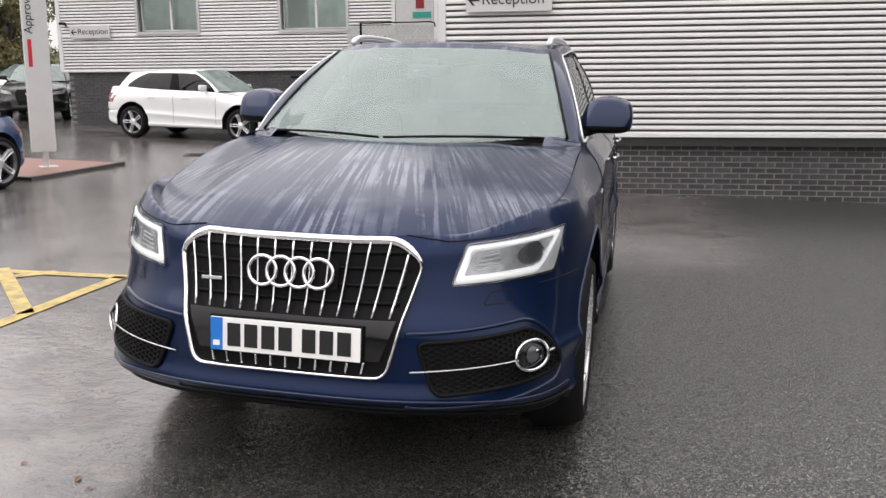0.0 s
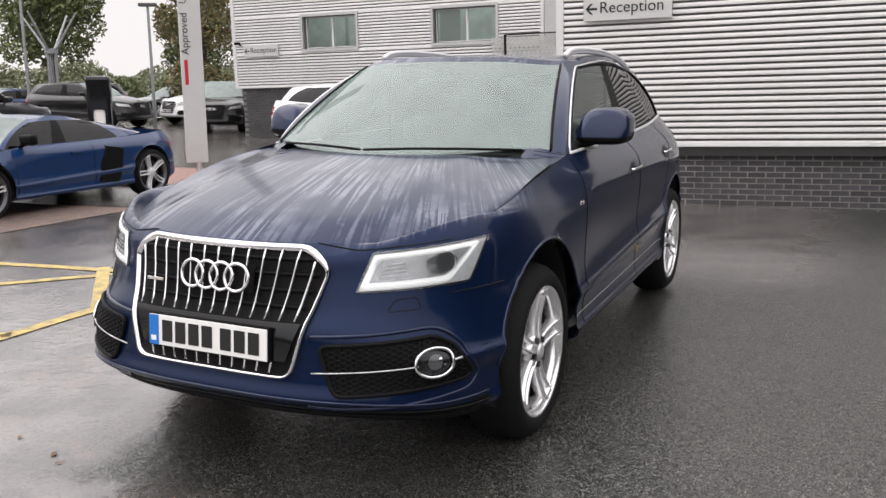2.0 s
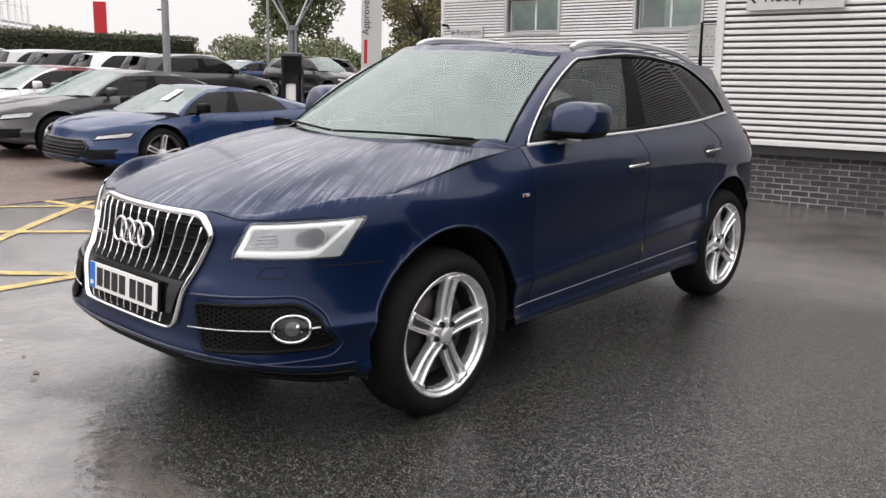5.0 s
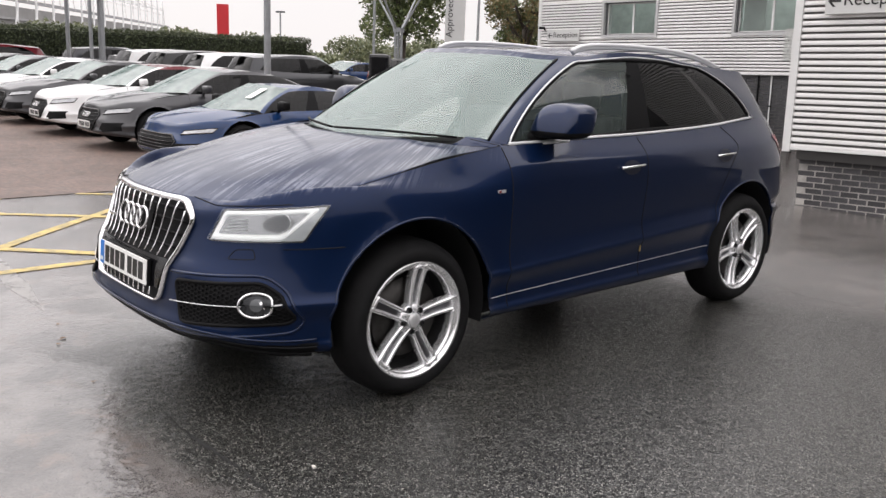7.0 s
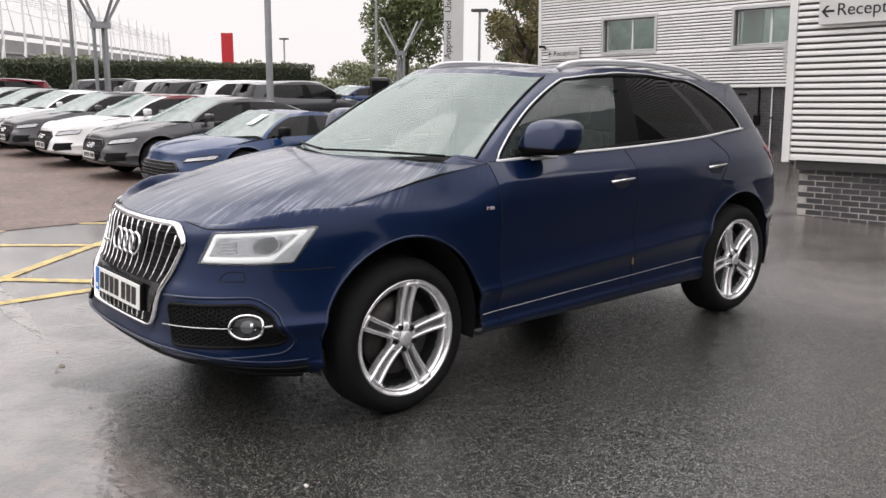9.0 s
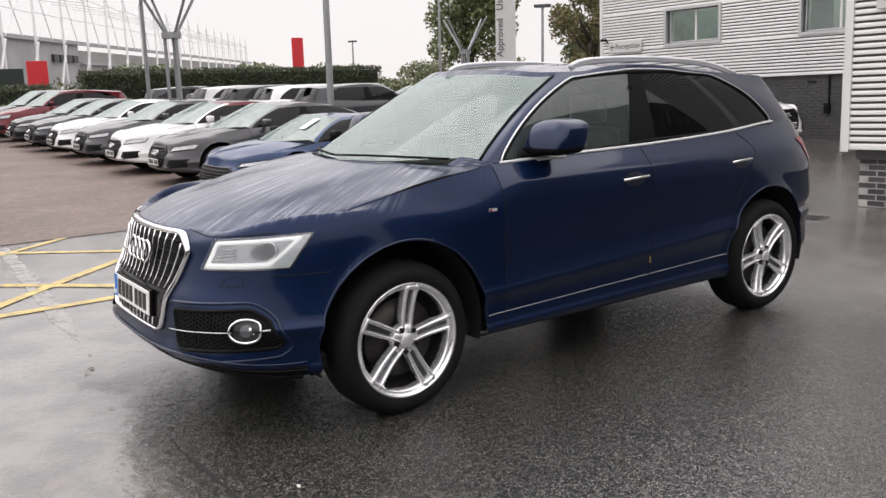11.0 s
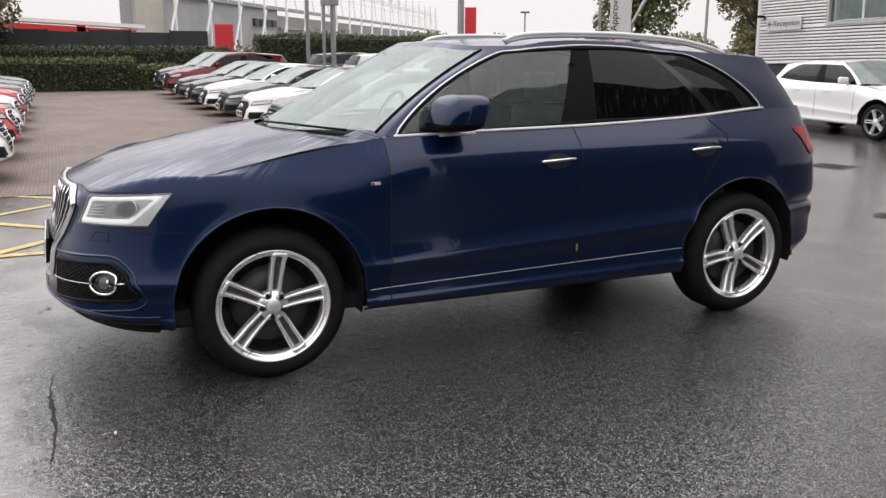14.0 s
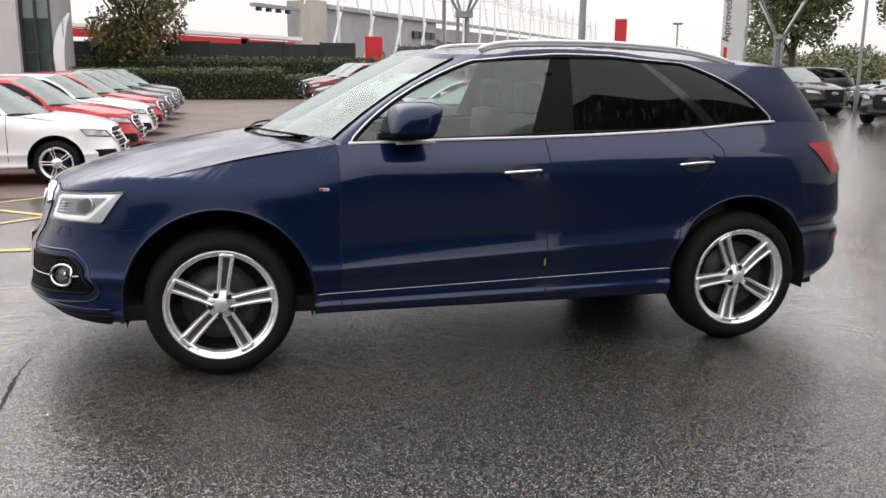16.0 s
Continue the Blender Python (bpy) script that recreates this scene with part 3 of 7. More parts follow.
def build_car(P, name, label, group, body, m, detail=False, wheels="silver", grille_chrome=True, tint=True, plate=True, roof_paint=None):
    """A whole car: panels, glazing, lamps, grille, mirrors, wheels, interior."""
    car = empty(name, label, "car", group, None)
    roof_paint = roof_paint or body
    du, rows = (0.014, 5) if detail else (0.06, 2)
    pts, cols, tz, tw, yA, sup = shell(P, du, rows)
    nc, nr = pts.shape[:2]
    wb, rt_, zs = P["wb"], P["tyre"], P["belt"] / 1.15
    hw = P["hw"] / 0.945
    arches = [(0.0, rt_ + 0.02, P.get("arch", rt_ + 0.075)), (wb, rt_ + 0.02, P.get("arch_r", P.get("arch", rt_ + 0.07)))]
    V = pts.reshape(-1, 3).copy()

    def inside(p):
        return p[0] > 0.55 * hw and min(arch_distance(p[1], p[2], *a) for a in arches) < 0
    ins = np.array([inside(p) for p in V])
    faces = []
    for f in grid_faces(nc, nr):
        if all(ins[i] for i in f):
            continue
        faces.append(f)
    snap = {i for f in faces for i in f if ins[i]}
    for i in snap:
        yc, zc, r = min(arches, key=lambda a: abs(V[i][1] - a[0]))
        dy, dz = V[i][1] - yc, V[i][2] - zc
        if dz > 0:
            q = math.hypot(dy, dz)
            V[i][1], V[i][2] = yc + dy / q * r, zc + dz / q * r
        else:
            V[i][1] = yc + math.copysign(r, dy)
    if detail:
        # a slight flare round each wheel opening
        for i, p in enumerate(V):
            if p[0] > 0.6:
                for a in arches:
                    d = arch_distance(p[1], p[2], *a)
                    if -0.01 < d < 0.09:
                        p[0] += 0.010 * (1 - d / 0.09) ** 2
    V = [tuple(v) for v in V]
    lower = compact(V, faces)
    d1, d2, d3 = P.get("doors", (0.585, 1.66, 2.36))
    groups = {}
    for f in faces:
        c = [sum(V[i][a] for i in f) / 4 for a in range(3)]
        y, z = c[1], c[2] / zs
        if detail and z < 0.405 and 0.44 < y < wb - 0.40:
            k = "sill"
        elif detail and y < -0.50 and z < 0.350:
            k = "front_skirt"
        elif y < -0.36 and (z < 0.745 + 0.0 * y or y < -0.62):
            k = "front_bumper"
        elif y > wb + 0.42 and z < 0.80:
            k = "rear_bumper"
        elif y < d1:
            k = "front_wing"
        elif y < d2:
            k = "front_door"
        elif y < d3 + max(0.0, (z - 0.80)) * 1.0:
            k = "rear_door"
        else:
            k = "rear_quarter"
        groups.setdefault(k, []).append(f)
    doors = {}
    for k, fs in groups.items():
        v, f = compact(V, fs)
        if k == "front_skirt":
            mesh_part(k, *both(v, f), M_BLACK, car, "black lower skirt")
        elif k in ("front_bumper", "rear_bumper"):
            ob = mesh_part(k, *both(v, f), M_BONNET if detail and k == "front_bumper" else body, car)
        elif detail and k == "front_wing":
            mesh_part(k, v, f, M_BONNET, car)
            mesh_part(k, *mirrored(v, f), M_BONNET, car)
        else:
            doors[k] = mesh_part(k, v, f, body, car)
            mesh_part(k, *mirrored(v, f), body, car)
    # bonnet: from the front rail back to the scuttle
    rail = [pts[c, -1] for c in range(nc) if pts[c, -1][1] < P.get("glass_front", 0.64) + 0.02 and pts[c, -1][1] < wb * 0.5]
    rx = np.array([p[0] for p in rail])
    ry = np.array([p[1] for p in rail])
    rzv = np.array([p[2] for p in rail])
    cyl, bz = P["cowl"], P["belt"]
    nx, ny = (44, 60) if detail else (10, 12)
    xe = float(rx.max()) - 0.004
    hv, ys_back = [], P.get("glass_front", 0.64) - 0.06
    for i in range(nx + 1):
        x = xe * (1 - (1 - i / nx) ** 1.25)
        k = min(int(np.argmax(rx >= x)), len(rx) - 1)
        if k == 0:
            yf, zf = float(ry[0]), float(rzv[0])
        else:
            t = (x - rx[k - 1]) / max(1e-9, rx[k] - rx[k - 1])
            yf, zf = float(ry[k - 1] + (ry[k] - ry[k - 1]) * t), float(rzv[k - 1] + (rzv[k] - rzv[k - 1]) * t)
        fx = x / (0.80 * hw)
        yb = cyl - 0.05 + (ys_back - cyl + 0.05) * fx ** 2.2
        yb = max(yb, yf + 0.02)
        zb = (bz - 0.010) if x < 0.5 else bz - 0.010 - 0.012 * smoothstep(0.5, 0.8, x)
        zb = float(zb) - 0.012
        for j in range(ny + 1):
            g = j / ny
            z = zf + (zb - zf) * (g ** 0.86) + P.get("bulge", 0.018) * 4 * g * (1 - g)
            z += 0.011 * float(smoothstep(0.56, 0.44, x)) * float(smoothstep(0.0, 0.2, g)) if P.get("creases", True) else 0
            hv.append((x, yf + (yb - yf) * g, z))
    hood = (hv, grid_faces(nx + 1, ny + 1))
    bonnet_mat = M_BONNET if detail else body
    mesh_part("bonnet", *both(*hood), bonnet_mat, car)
    # cabin
    G, us, top = greenhouse(P, tz, tw, 10 if detail else 4, 16 if detail else 6)
    gc, gr = G.shape[:2]
    GV = [tuple(p) for p in G.reshape(-1, 3)]
    lo_v, hi_v = (1, gr - 2) if detail else (0, gr - 2)

    def pick(u0, u1, v0, v1):
        return compact(GV, grid_faces(gc, gr, lambda c, r: u0 - 1e-6 <= us[c] and us[c + 1] <= u1 + 1e-6 and v0 <= r < v1))
    ua, hd = (2.4, gr - 2) if detail else (2.5, gr - 1)
    ws = pick(0, ua, 0, hd)
    if detail:
        mesh_part("roof_header", *both(*pick(0, ua, hd, gr - 1)), M_WETROOF, car)
        for s in (1, -1):
            c_ = us.index(ua)
            mesh_part("windscreen_seal", *tube([(s * (G[c_, j][0] - 0.002), G[c_, j][1] - 0.003, G[c_, j][2] + 0.002) for j in range(hd + 1)], 0.007, 6), M_BLACK, car)
    mesh_part("windscreen", *both(*ws), M_GLASS if detail else M_FARGLASS, car).visible_shadow = False
    for k, (u0, u1, v0, v1, mt) in {"a_pillar": (ua, 3.0, 0, gr - 1, body), "d_pillar": (7.0, 8.0, 0, gr - 1, roof_paint), "roof_frame": (3.0, 7.0, hi_v, gr - 1, roof_paint)}.items():
        v, f = pick(u0, u1, v0, v1)
        mesh_part(k, v, f, mt, car)
        mesh_part(k, *mirrored(v, f), mt, car)
    for nm, u0, u1, mt in (("front_side_window", 3.0, 4.8, M_SIDEGLASS), ("b_pillar", 4.8, 5.2, M_BLACK), ("rear_side_window", 5.2, 6.3, M_TINT), ("quarter_divider", 6.3, 6.4, M_GLOSSBLACK), ("quarter_window", 6.4, 7.0, M_TINT)):
        if not detail and nm in ("quarter_divider",):
            continue
        if not detail:
            u0, u1 = {"front_side_window": (3.0, 4.75), "b_pillar": (4.75, 5.25), "rear_side_window": (5.25, 6.5), "quarter_window": (6.5, 7.0)}[nm]
        v, f = pick(u0, u1, 0, hi_v)
        for q in ((v, f), mirrored(v, f)):
            o = mesh_part(nm, *q, mt if detail or mt != M_SIDEGLASS else M_TINT, car)
            if mt in (M_SIDEGLASS, M_TINT):
                o.visible_shadow = False
    rw_ = pick(8.0, 10.0, 0, gr - 1)
    mesh_part("rear_window", *both(*rw_), M_TINT, car)
    # roof between the roof rails
    edge = G[:, -1, :]
    i0, i1 = us.index(2.0), us.index(8.0)
    side_e = edge[i0:i1 + 1]
    fx_ = edge[:i0 + 1]
    bx_ = edge[i1:][::-1]
    n1, n2 = (14, 40) if detail else (6, 14)
    yy = np.linspace(0, 1, n2 + 1)
    rv = []
    sy, sx, sz = side_e[:, 1], side_e[:, 0], side_e[:, 2]
    for i in range(n1 + 1):
        f = i / n1
        y0 = float(np.interp(f * fx_[-1, 0], fx_[:, 0], fx_[:, 1]))
        y1 = float(np.interp(f * bx_[-1, 0], bx_[:, 0], bx_[:, 1]))
        z0 = float(np.interp(f * fx_[-1, 0], fx_[:, 0], fx_[:, 2]))
        z1 = float(np.interp(f * bx_[-1, 0], bx_[:, 0], bx_[:, 2]))
        for g in yy:
            y = y0 + (y1 - y0) * g
            ye = sy[0] + (sy[-1] - sy[0]) * g
            xe_ = float(np.interp(ye, sy, sx))
            ze_ = float(np.interp(ye, sy, sz))
            zc = z0 * (1 - g) + z1 * g + P.get("crown", 0.075) * 4 * (g * 0.95) * (1 - g * 0.95) * 0.9
            k = f ** 3
            rv.append((f * xe_, y * (1 - k) + ye * k, zc * (1 - k) + ze_ * k))
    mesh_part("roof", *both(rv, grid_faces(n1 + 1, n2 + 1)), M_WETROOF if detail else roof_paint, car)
    cast = Caster([lower, hood, (GV, grid_faces(gc, gr)), (rv, grid_faces(n1 + 1, n2 + 1))])
    # wheel wells, underside and firewall keep the shell closed
    for yc, zc, r in arches:
        for s in (1, -1):
            prof = [(s * 0.93 * hw, a) for a in np.linspace(-0.25, math.pi + 0.25, 22 if detail else 10)]
            vs, fs = [], []
            for xx, a in prof:
                for k in (0.955, 0.50):
                    vs.append((s * hw * 0.945 * k - s * 0.008, yc + (r + 0.004) * math.cos(a), zc + (r + 0.004) * math.sin(a)))
            for i in range(len(prof) - 1):
                fs.append((2 * i, 2 * i + 1, 2 * i + 3, 2 * i + 2))
            mesh_part("wheel_arch_liner", vs, fs, M_DARK, car)
            part("arch_wall", box_bm((s * 0.49 * hw - 0.012, yc - r, 0.26 * zs), (s * 0.49 * hw + 0.012, yc + r, zc + r)), M_DARK, car)
    part("underbody", box_bm((-0.80 * hw, -P["fo"] + 0.42, 0.272 * zs), (0.80 * hw, wb + P["ro"] - 0.35, 0.36 * zs), 0.02), M_DARK, car)
    part("inner_floor", box_bm((-0.47, -0.55, 0.34 * zs), (0.47, wb + 0.45, 0.62 * zs)), M_DARK, car)
    part("engine_bay", box_bm((-0.46, -0.62, 0.4), (0.46, 0.15, 0.78 * zs)), M_DARK, car)
    part("dashboard", box_bm((-0.70 * hw, cyl + 0.32, 0.80 * zs), (0.70 * hw, cyl + 0.78, bz - 0.055), 0.05), M_INTERIOR, car)
    ys = cyl + 1.42
    rf_y = P['rf']
    for s in (1, -1):
        bm = box_bm((s * 0.37 - 0.24, ys - 0.42, 0.45 * zs), (s * 0.37 + 0.24, ys + 0.10, 0.66 * zs), 0.05)
        add_box(bm, (s * 0.37 - 0.23, ys + 0.02, 0.62 * zs), (s * 0.37 + 0.23, ys + 0.17, bz + 0.09), 0.06)
        part("seat", bm, M_LEATHER, car, smooth=True)
        part("headrest", box_bm((s * 0.37 - 0.13, ys + 0.06, bz + 0.11), (s * 0.37 + 0.13, ys + 0.15, bz + 0.27), 0.04), M_LEATHER, car, smooth=True)
    part("rear_seat", box_bm((-0.62 * hw, ys + 0.85, 0.5 * zs), (0.62 * hw, ys + 1.02, bz + 0.02), 0.05), M_LEATHER, car, smooth=True)
    if detail:
        mesh_part("headlining", *both([(x * 0.97, y, z - 0.03) for x, y, z in rv], grid_faces(n1 + 1, n2 + 1)), M_LINING, car)
        for s in (1, -1):
            part("door_card", box_bm((s * 0.80 - 0.02, 0.60, 0.45), (s * 0.80 + 0.02, 2.75, bz - 0.06), 0.01), M_INTERIOR, car)
            a = Vector((s * 0.60, 1.62, bz + 0.40))
            part("seat_belt", box_bm((s * 0.70 - 0.004, 1.70, 0.8), (s * 0.70 + 0.004, 1.74, bz + 0.33)), M_BLACK, car)
        vs_, fs_ = tube([(-0.37 + 0.185 * math.cos(a), cyl + 0.86 + 0.07 * math.sin(a), bz - 0.03 + 0.17 * math.sin(a)) for a in np.linspace(0, 2 * math.pi, 28)[:-1]], 0.014, 8, True)
        mesh_part("steering_wheel", vs_, fs_, M_INTERIOR, car)
        part("interior_mirror", box_bm((-0.12, rf_y - 0.13, P["roof"] - 0.20), (0.12, rf_y - 0.10, P["roof"] - 0.135), 0.015), M_BLACK, car)
        part("mirror_foot", box_bm((-0.03, rf_y - 0.10, P["roof"] - 0.17), (0.03, rf_y - 0.05, P["roof"] - 0.10), 0.012), M_BLACK, car)
    # wheels
    for yc in (0.0, wb):
        for s in (1, -1):
            build_wheel(car, s, yc, rt_, P["rim"], 0.928 * hw, wheels, detail)
    if not detail:
        dress_far_car(car, P, cast, body, grille_chrome, plate)
    car.matrix_world = m
    return car, cast, pts, G, us, tz, tw


def dress_far_car(car, P, cast, body, grille_chrome, plate):
    """Lamps, grille, intakes, mirrors, trim and tail of a car seen from afar."""
    zs, hw, wb = P["belt"] / 1.15, P["hw"] / 0.945, P["wb"]
    f = cast.front
    gz0, gz1 = P.get("grille", (0.46, 0.90))
    gw = P.get("grille_w", 0.44)
    v1, f1 = quad_patch([(-gw * 0.75, gz0 * zs), (gw * 0.75, gz0 * zs), (gw, (gz1 - 0.10) * zs), (-gw, (gz1 - 0.10) * zs)], 8, 4, f, 0.010)
    mesh_part("grille", v1, f1, M_BLACK, car)
    v1, f1 = quad_patch([(-gw, (gz1 - 0.10) * zs), (gw, (gz1 - 0.10) * zs), (gw * 0.82, gz1 * zs), (-gw * 0.82, gz1 * zs)], 8, 2, f, 0.010)
    mesh_part("grille_top", v1, f1, M_BLACK, car)
    outline = densify([Vector(p) for p in ((-gw * 0.75, gz0 * zs), (gw * 0.75, gz0 * zs), (gw, (gz1 - 0.10) * zs), (gw * 0.82, gz1 * zs), (-gw * 0.82, gz1 * zs), (-gw, (gz1 - 0.10) * zs))], 0.12)
    v, q = tube([f(p.x, p.y, 0.012) for p in outline], 0.014, 6, True)
    mesh_part("grille_frame", v, q, M_CHROME if grille_chrome else M_GLOSSBLACK, car)
    for k in range(1, 6):
        z = gz0 + (gz1 - gz0) * k / 6
        w = gw * (0.75 + 0.25 * min(1, (z - gz0) / (gz1 - 0.1 - gz0))) * 0.95
        v, q = tube([f(-w + 2 * w * i / 6, z * zs, 0.014) for i in range(7)], 0.006, 5)
        mesh_part("grille_bar", v, q, M_SATIN if grille_chrome else M_GLOSSBLACK, car)
    for i in range(4 if P.get("rings", True) else 0):
        c = [f(-0.10 + 0.066 * i + 0.04 * math.cos(a), (gz1 - 0.12) * zs + 0.04 * math.sin(a), 0.024) for a in np.linspace(0, 2 * math.pi, 14)[:-1]]
        v, q = tube(c, 0.006, 5, True)
        mesh_part("emblem_ring", v, q, M_CHROME, car)
    if plate:
        c = f(0, (gz0 + 0.10) * zs, 0.03)
        part("number_plate", box_bm((-0.26, c.y - 0.01, c.z - 0.055), (0.26, c.y, c.z + 0.055)), M_WHITEPL, car)
        for i in range(7):
            x = -0.19 + i * 0.062 + (0.03 if i > 3 else 0)
            part("plate_bar", box_bm((x, c.y - 0.014, c.z - 0.036), (x + 0.04, c.y - 0.010, c.z + 0.036)), M_INK, car)
    for s in (1, -1):
        sl = P.get("lamp", [(0.50, 0.755), (0.84, 0.80), (0.86, 0.905), (0.56, 0.86)])
        v, q = quad_patch([(s * x * hw, z * zs) for x, z in sl], 8, 3, f, 0.006)
        mesh_part("headlight", v, q, M_FARLAMP, car)
        lo_edge = [f(s * (sl[0][0] + (sl[1][0] - sl[0][0]) * i / 6) * hw, (sl[0][1] + (sl[1][1] - sl[0][1]) * i / 6 + 0.012) * zs, 0.011) for i in range(7)]
        mesh_part("light_strip", *tube(lo_edge, 0.006, 5), M_REFLECTOR, car)
        edge = densify([Vector((s * x * hw, z * zs)) for x, z in sl], 0.08)
        v, q = tube([f(p.x, p.y, 0.007) for p in edge], 0.006, 5, True)
        mesh_part("headlight_seal", v, q, M_BLACK, car)
        v, q = quad_patch([(s * x * hw, z * zs) for x, z in ((0.50, 0.38), (0.84, 0.42), (0.84, 0.58), (0.56, 0.56))], 6, 3, f, 0.006)
        mesh_part("air_intake", v, q, M_BLACK, car)
        # mirror on its stalk
        ym = P.get("glass_front", 0.64) + 0.22
        b = Vector((s * 0.83 * hw, ym, P["belt"] - 0.01))
        bm = bmesh.new()
        c = b + Vector((s * 0.15, 0, 0.085))
        add_box(bm, c - Vector((0.105, 0.055, 0.062)), c + Vector((0.105, 0.055, 0.062)), 0.035)
        add_rod(bm, b, b + Vector((s * 0.12, 0, 0.05)), 0.025)
        part("door_mirror", bm, M_BLACK if P.get("black_mirrors") else body, car, smooth=True)
        for y in (1.35, 2.25) if P.get("rear_doors", True) else (1.40,):
            c = cast.side(y * wb / 2.807, 0.97 * zs, 0.012)
            part("door_handle", box_bm((s * c.x - 0.012, c.y - 0.10, c.z - 0.013), (s * c.x + 0.012, c.y + 0.10, c.z + 0.013), 0.005), M_CHROME if body is M_BLUE else body, car)
        for d in P.get("doors", (0.585, 1.66)):
            pts = [cast.side(d, z, 0.0015) for z in np.linspace(0.40 * zs, P["belt"] - 0.03, 10)]
            v, q = tube([(s * p.x, p.y, p.z) for p in pts], 0.004, 4)
            mesh_part("shut_line", v, q, M_SEAM, car)
        tl = P.get("tail", (0.84, 1.05))
        v, q = quad_patch([(s * 0.45 * hw, tl[0] * zs), (s * 0.86 * hw, tl[0] * zs), (s * 0.86 * hw, tl[1] * zs), (s * 0.45 * hw, tl[1] * zs)], 5, 3, cast.rear, 0.008)
        mesh_part("tail_lamp", v, q, M_RED, car)

# ---- setting ----


def wet_asphalt():
    """Wet tarmac: coarse dark chippings round the car, a smoother surface beyond the joint, made paler for the sky's
    sheen.
    """
    m = bpy.data.materials.new("wet_asphalt")
    m.use_nodes = True
    n, l = m.node_tree.nodes, m.node_tree.links
    b = n["Principled BSDF"]

    def val(v, sock):
        if isinstance(v, (int, float)):
            sock.default_value = v
        else:
            l.new(v, sock)

    def math_(op, a, c=0.0, d=0.0):
        k = n.new("ShaderNodeMath")
        k.operation = op
        for v, sock in zip((a, c, d), k.inputs):
            val(v, sock)
        return k.outputs[0]

    def ramp(v, f0, f1, t0=0.0, t1=1.0):
        k = n.new("ShaderNodeMapRange")
        k.interpolation_type = "SMOOTHSTEP"
        for nm, q in zip(("From Min", "From Max", "To Min", "To Max"), (f0, f1, t0, t1)):
            k.inputs[nm].default_value = q
        l.new(v, k.inputs["Value"])
        return k.outputs[0]

    def mixc(f, a, c, mode="MIX"):
        k = n.new("ShaderNodeMixRGB")
        k.blend_type = mode
        val(f, k.inputs[0])
        for v, sock in ((a, k.inputs[1]), (c, k.inputs[2])):
            if isinstance(v, tuple):
                sock.default_value = (*v, 1)
            else:
                l.new(v, sock)
        return k.outputs[0]
    tc = n.new("ShaderNodeTexCoord")

    def tex(kind, scale, detail=None):
        k = n.new(kind)
        k.inputs["Scale"].default_value = scale
        if detail is not None:
            k.inputs["Detail"].default_value = detail
        l.new(tc.outputs["Object"], k.inputs["Vector"])
        return k
    stone = tex("ShaderNodeTexVoronoi", 172)
    grit = tex("ShaderNodeTexVoronoi", 260)
    mid = tex("ShaderNodeTexNoise", 2.4, 8)
    big = tex("ShaderNodeTexNoise", 0.45, 6)
    edge = tex("ShaderNodeTexNoise", 7.0, 8)
    sx = n.new("ShaderNodeSeparateXYZ")
    l.new(tc.outputs["Object"], sx.inputs[0])
    wob = math_("ADD", math_("MULTIPLY_ADD", edge.outputs["Fac"], 0.30, -0.15), math_("MULTIPLY_ADD", mid.outputs["Fac"], 0.7, -0.35))
    yy = math_("ADD", sx.outputs["Y"], wob)
    xx = math_("ADD", sx.outputs["X"], math_("MULTIPLY_ADD", mid.outputs["Fac"], 1.1, -0.55))
    y2 = math_("ADD", sx.outputs["Y"], math_("MULTIPLY_ADD", big.outputs["Fac"], 2.2, -1.1))
    # zones ahead, left and behind the car, coloured pale for reflected sky
    old_sheen = math_("MAXIMUM", ramp(yy, -0.98, -1.25), math_("MAXIMUM", ramp(xx, -0.30, -1.00), math_("MULTIPLY", ramp(y2, 2.7, 3.8, 0.0, 0.9), ramp(xx, 2.3, 1.4))))
    cell = n.new("ShaderNodeSeparateColor")
    l.new(stone.outputs["Color"], cell.inputs[0])
    gcell = n.new("ShaderNodeSeparateColor")
    l.new(grit.outputs["Color"], gcell.inputs[0])
    pit = ramp(stone.outputs["Distance"], 0.34, 0.62)
    # chippings: mostly dark, a few pale ones
    chip = math_("POWER", cell.outputs[0], 3.3)
    tint = mixc(cell.outputs[1], (0.36, 0.34, 0.31), (0.31, 0.325, 0.30))
    coarse = mixc(chip, (0.024, 0.0235, 0.0215), tint)
    coarse = mixc(pit, coarse, (0.006, 0.006, 0.006))
    patch = ramp(mid.outputs["Fac"], 0.36, 0.64, 0.58, 1.28)
    pale = mixc(gcell.outputs[0], (0.085, 0.078, 0.074), (0.150, 0.138, 0.131))
    pale = mixc(1.0, pale, patch, "MULTIPLY")
    pale = mixc(ramp(edge.outputs["Fac"], 0.52, 0.70, 0.0, 0.55), pale, (0.165, 0.128, 0.108))
    col = mixc(old_sheen, coarse, pale)
    l.new(col, b.inputs["Base Color"])
    film = ramp(big.outputs["Fac"], 0.40, 0.62)
    r_coarse = math_("MULTIPLY_ADD", pit, 0.22, 0.19)
    puddle = math_("MULTIPLY", ramp(y2, 2.7, 3.8), ramp(xx, 2.3, 1.4))
    r_old = math_("MULTIPLY_ADD", puddle, -0.03, math_("MULTIPLY_ADD", film, -0.06, 0.19))
    rough = n.new("ShaderNodeMix")
    val(old_sheen, rough.inputs[0])
    l.new(r_coarse, rough.inputs[2])
    l.new(r_old, rough.inputs[3])
    l.new(rough.outputs[0], b.inputs["Roughness"])
    spec = math_("MULTIPLY_ADD", math_("MULTIPLY", pit, math_("SUBTRACT", 1.0, old_sheen)), -0.70, 1.0)
    l.new(spec, b.inputs["Specular IOR Level"])
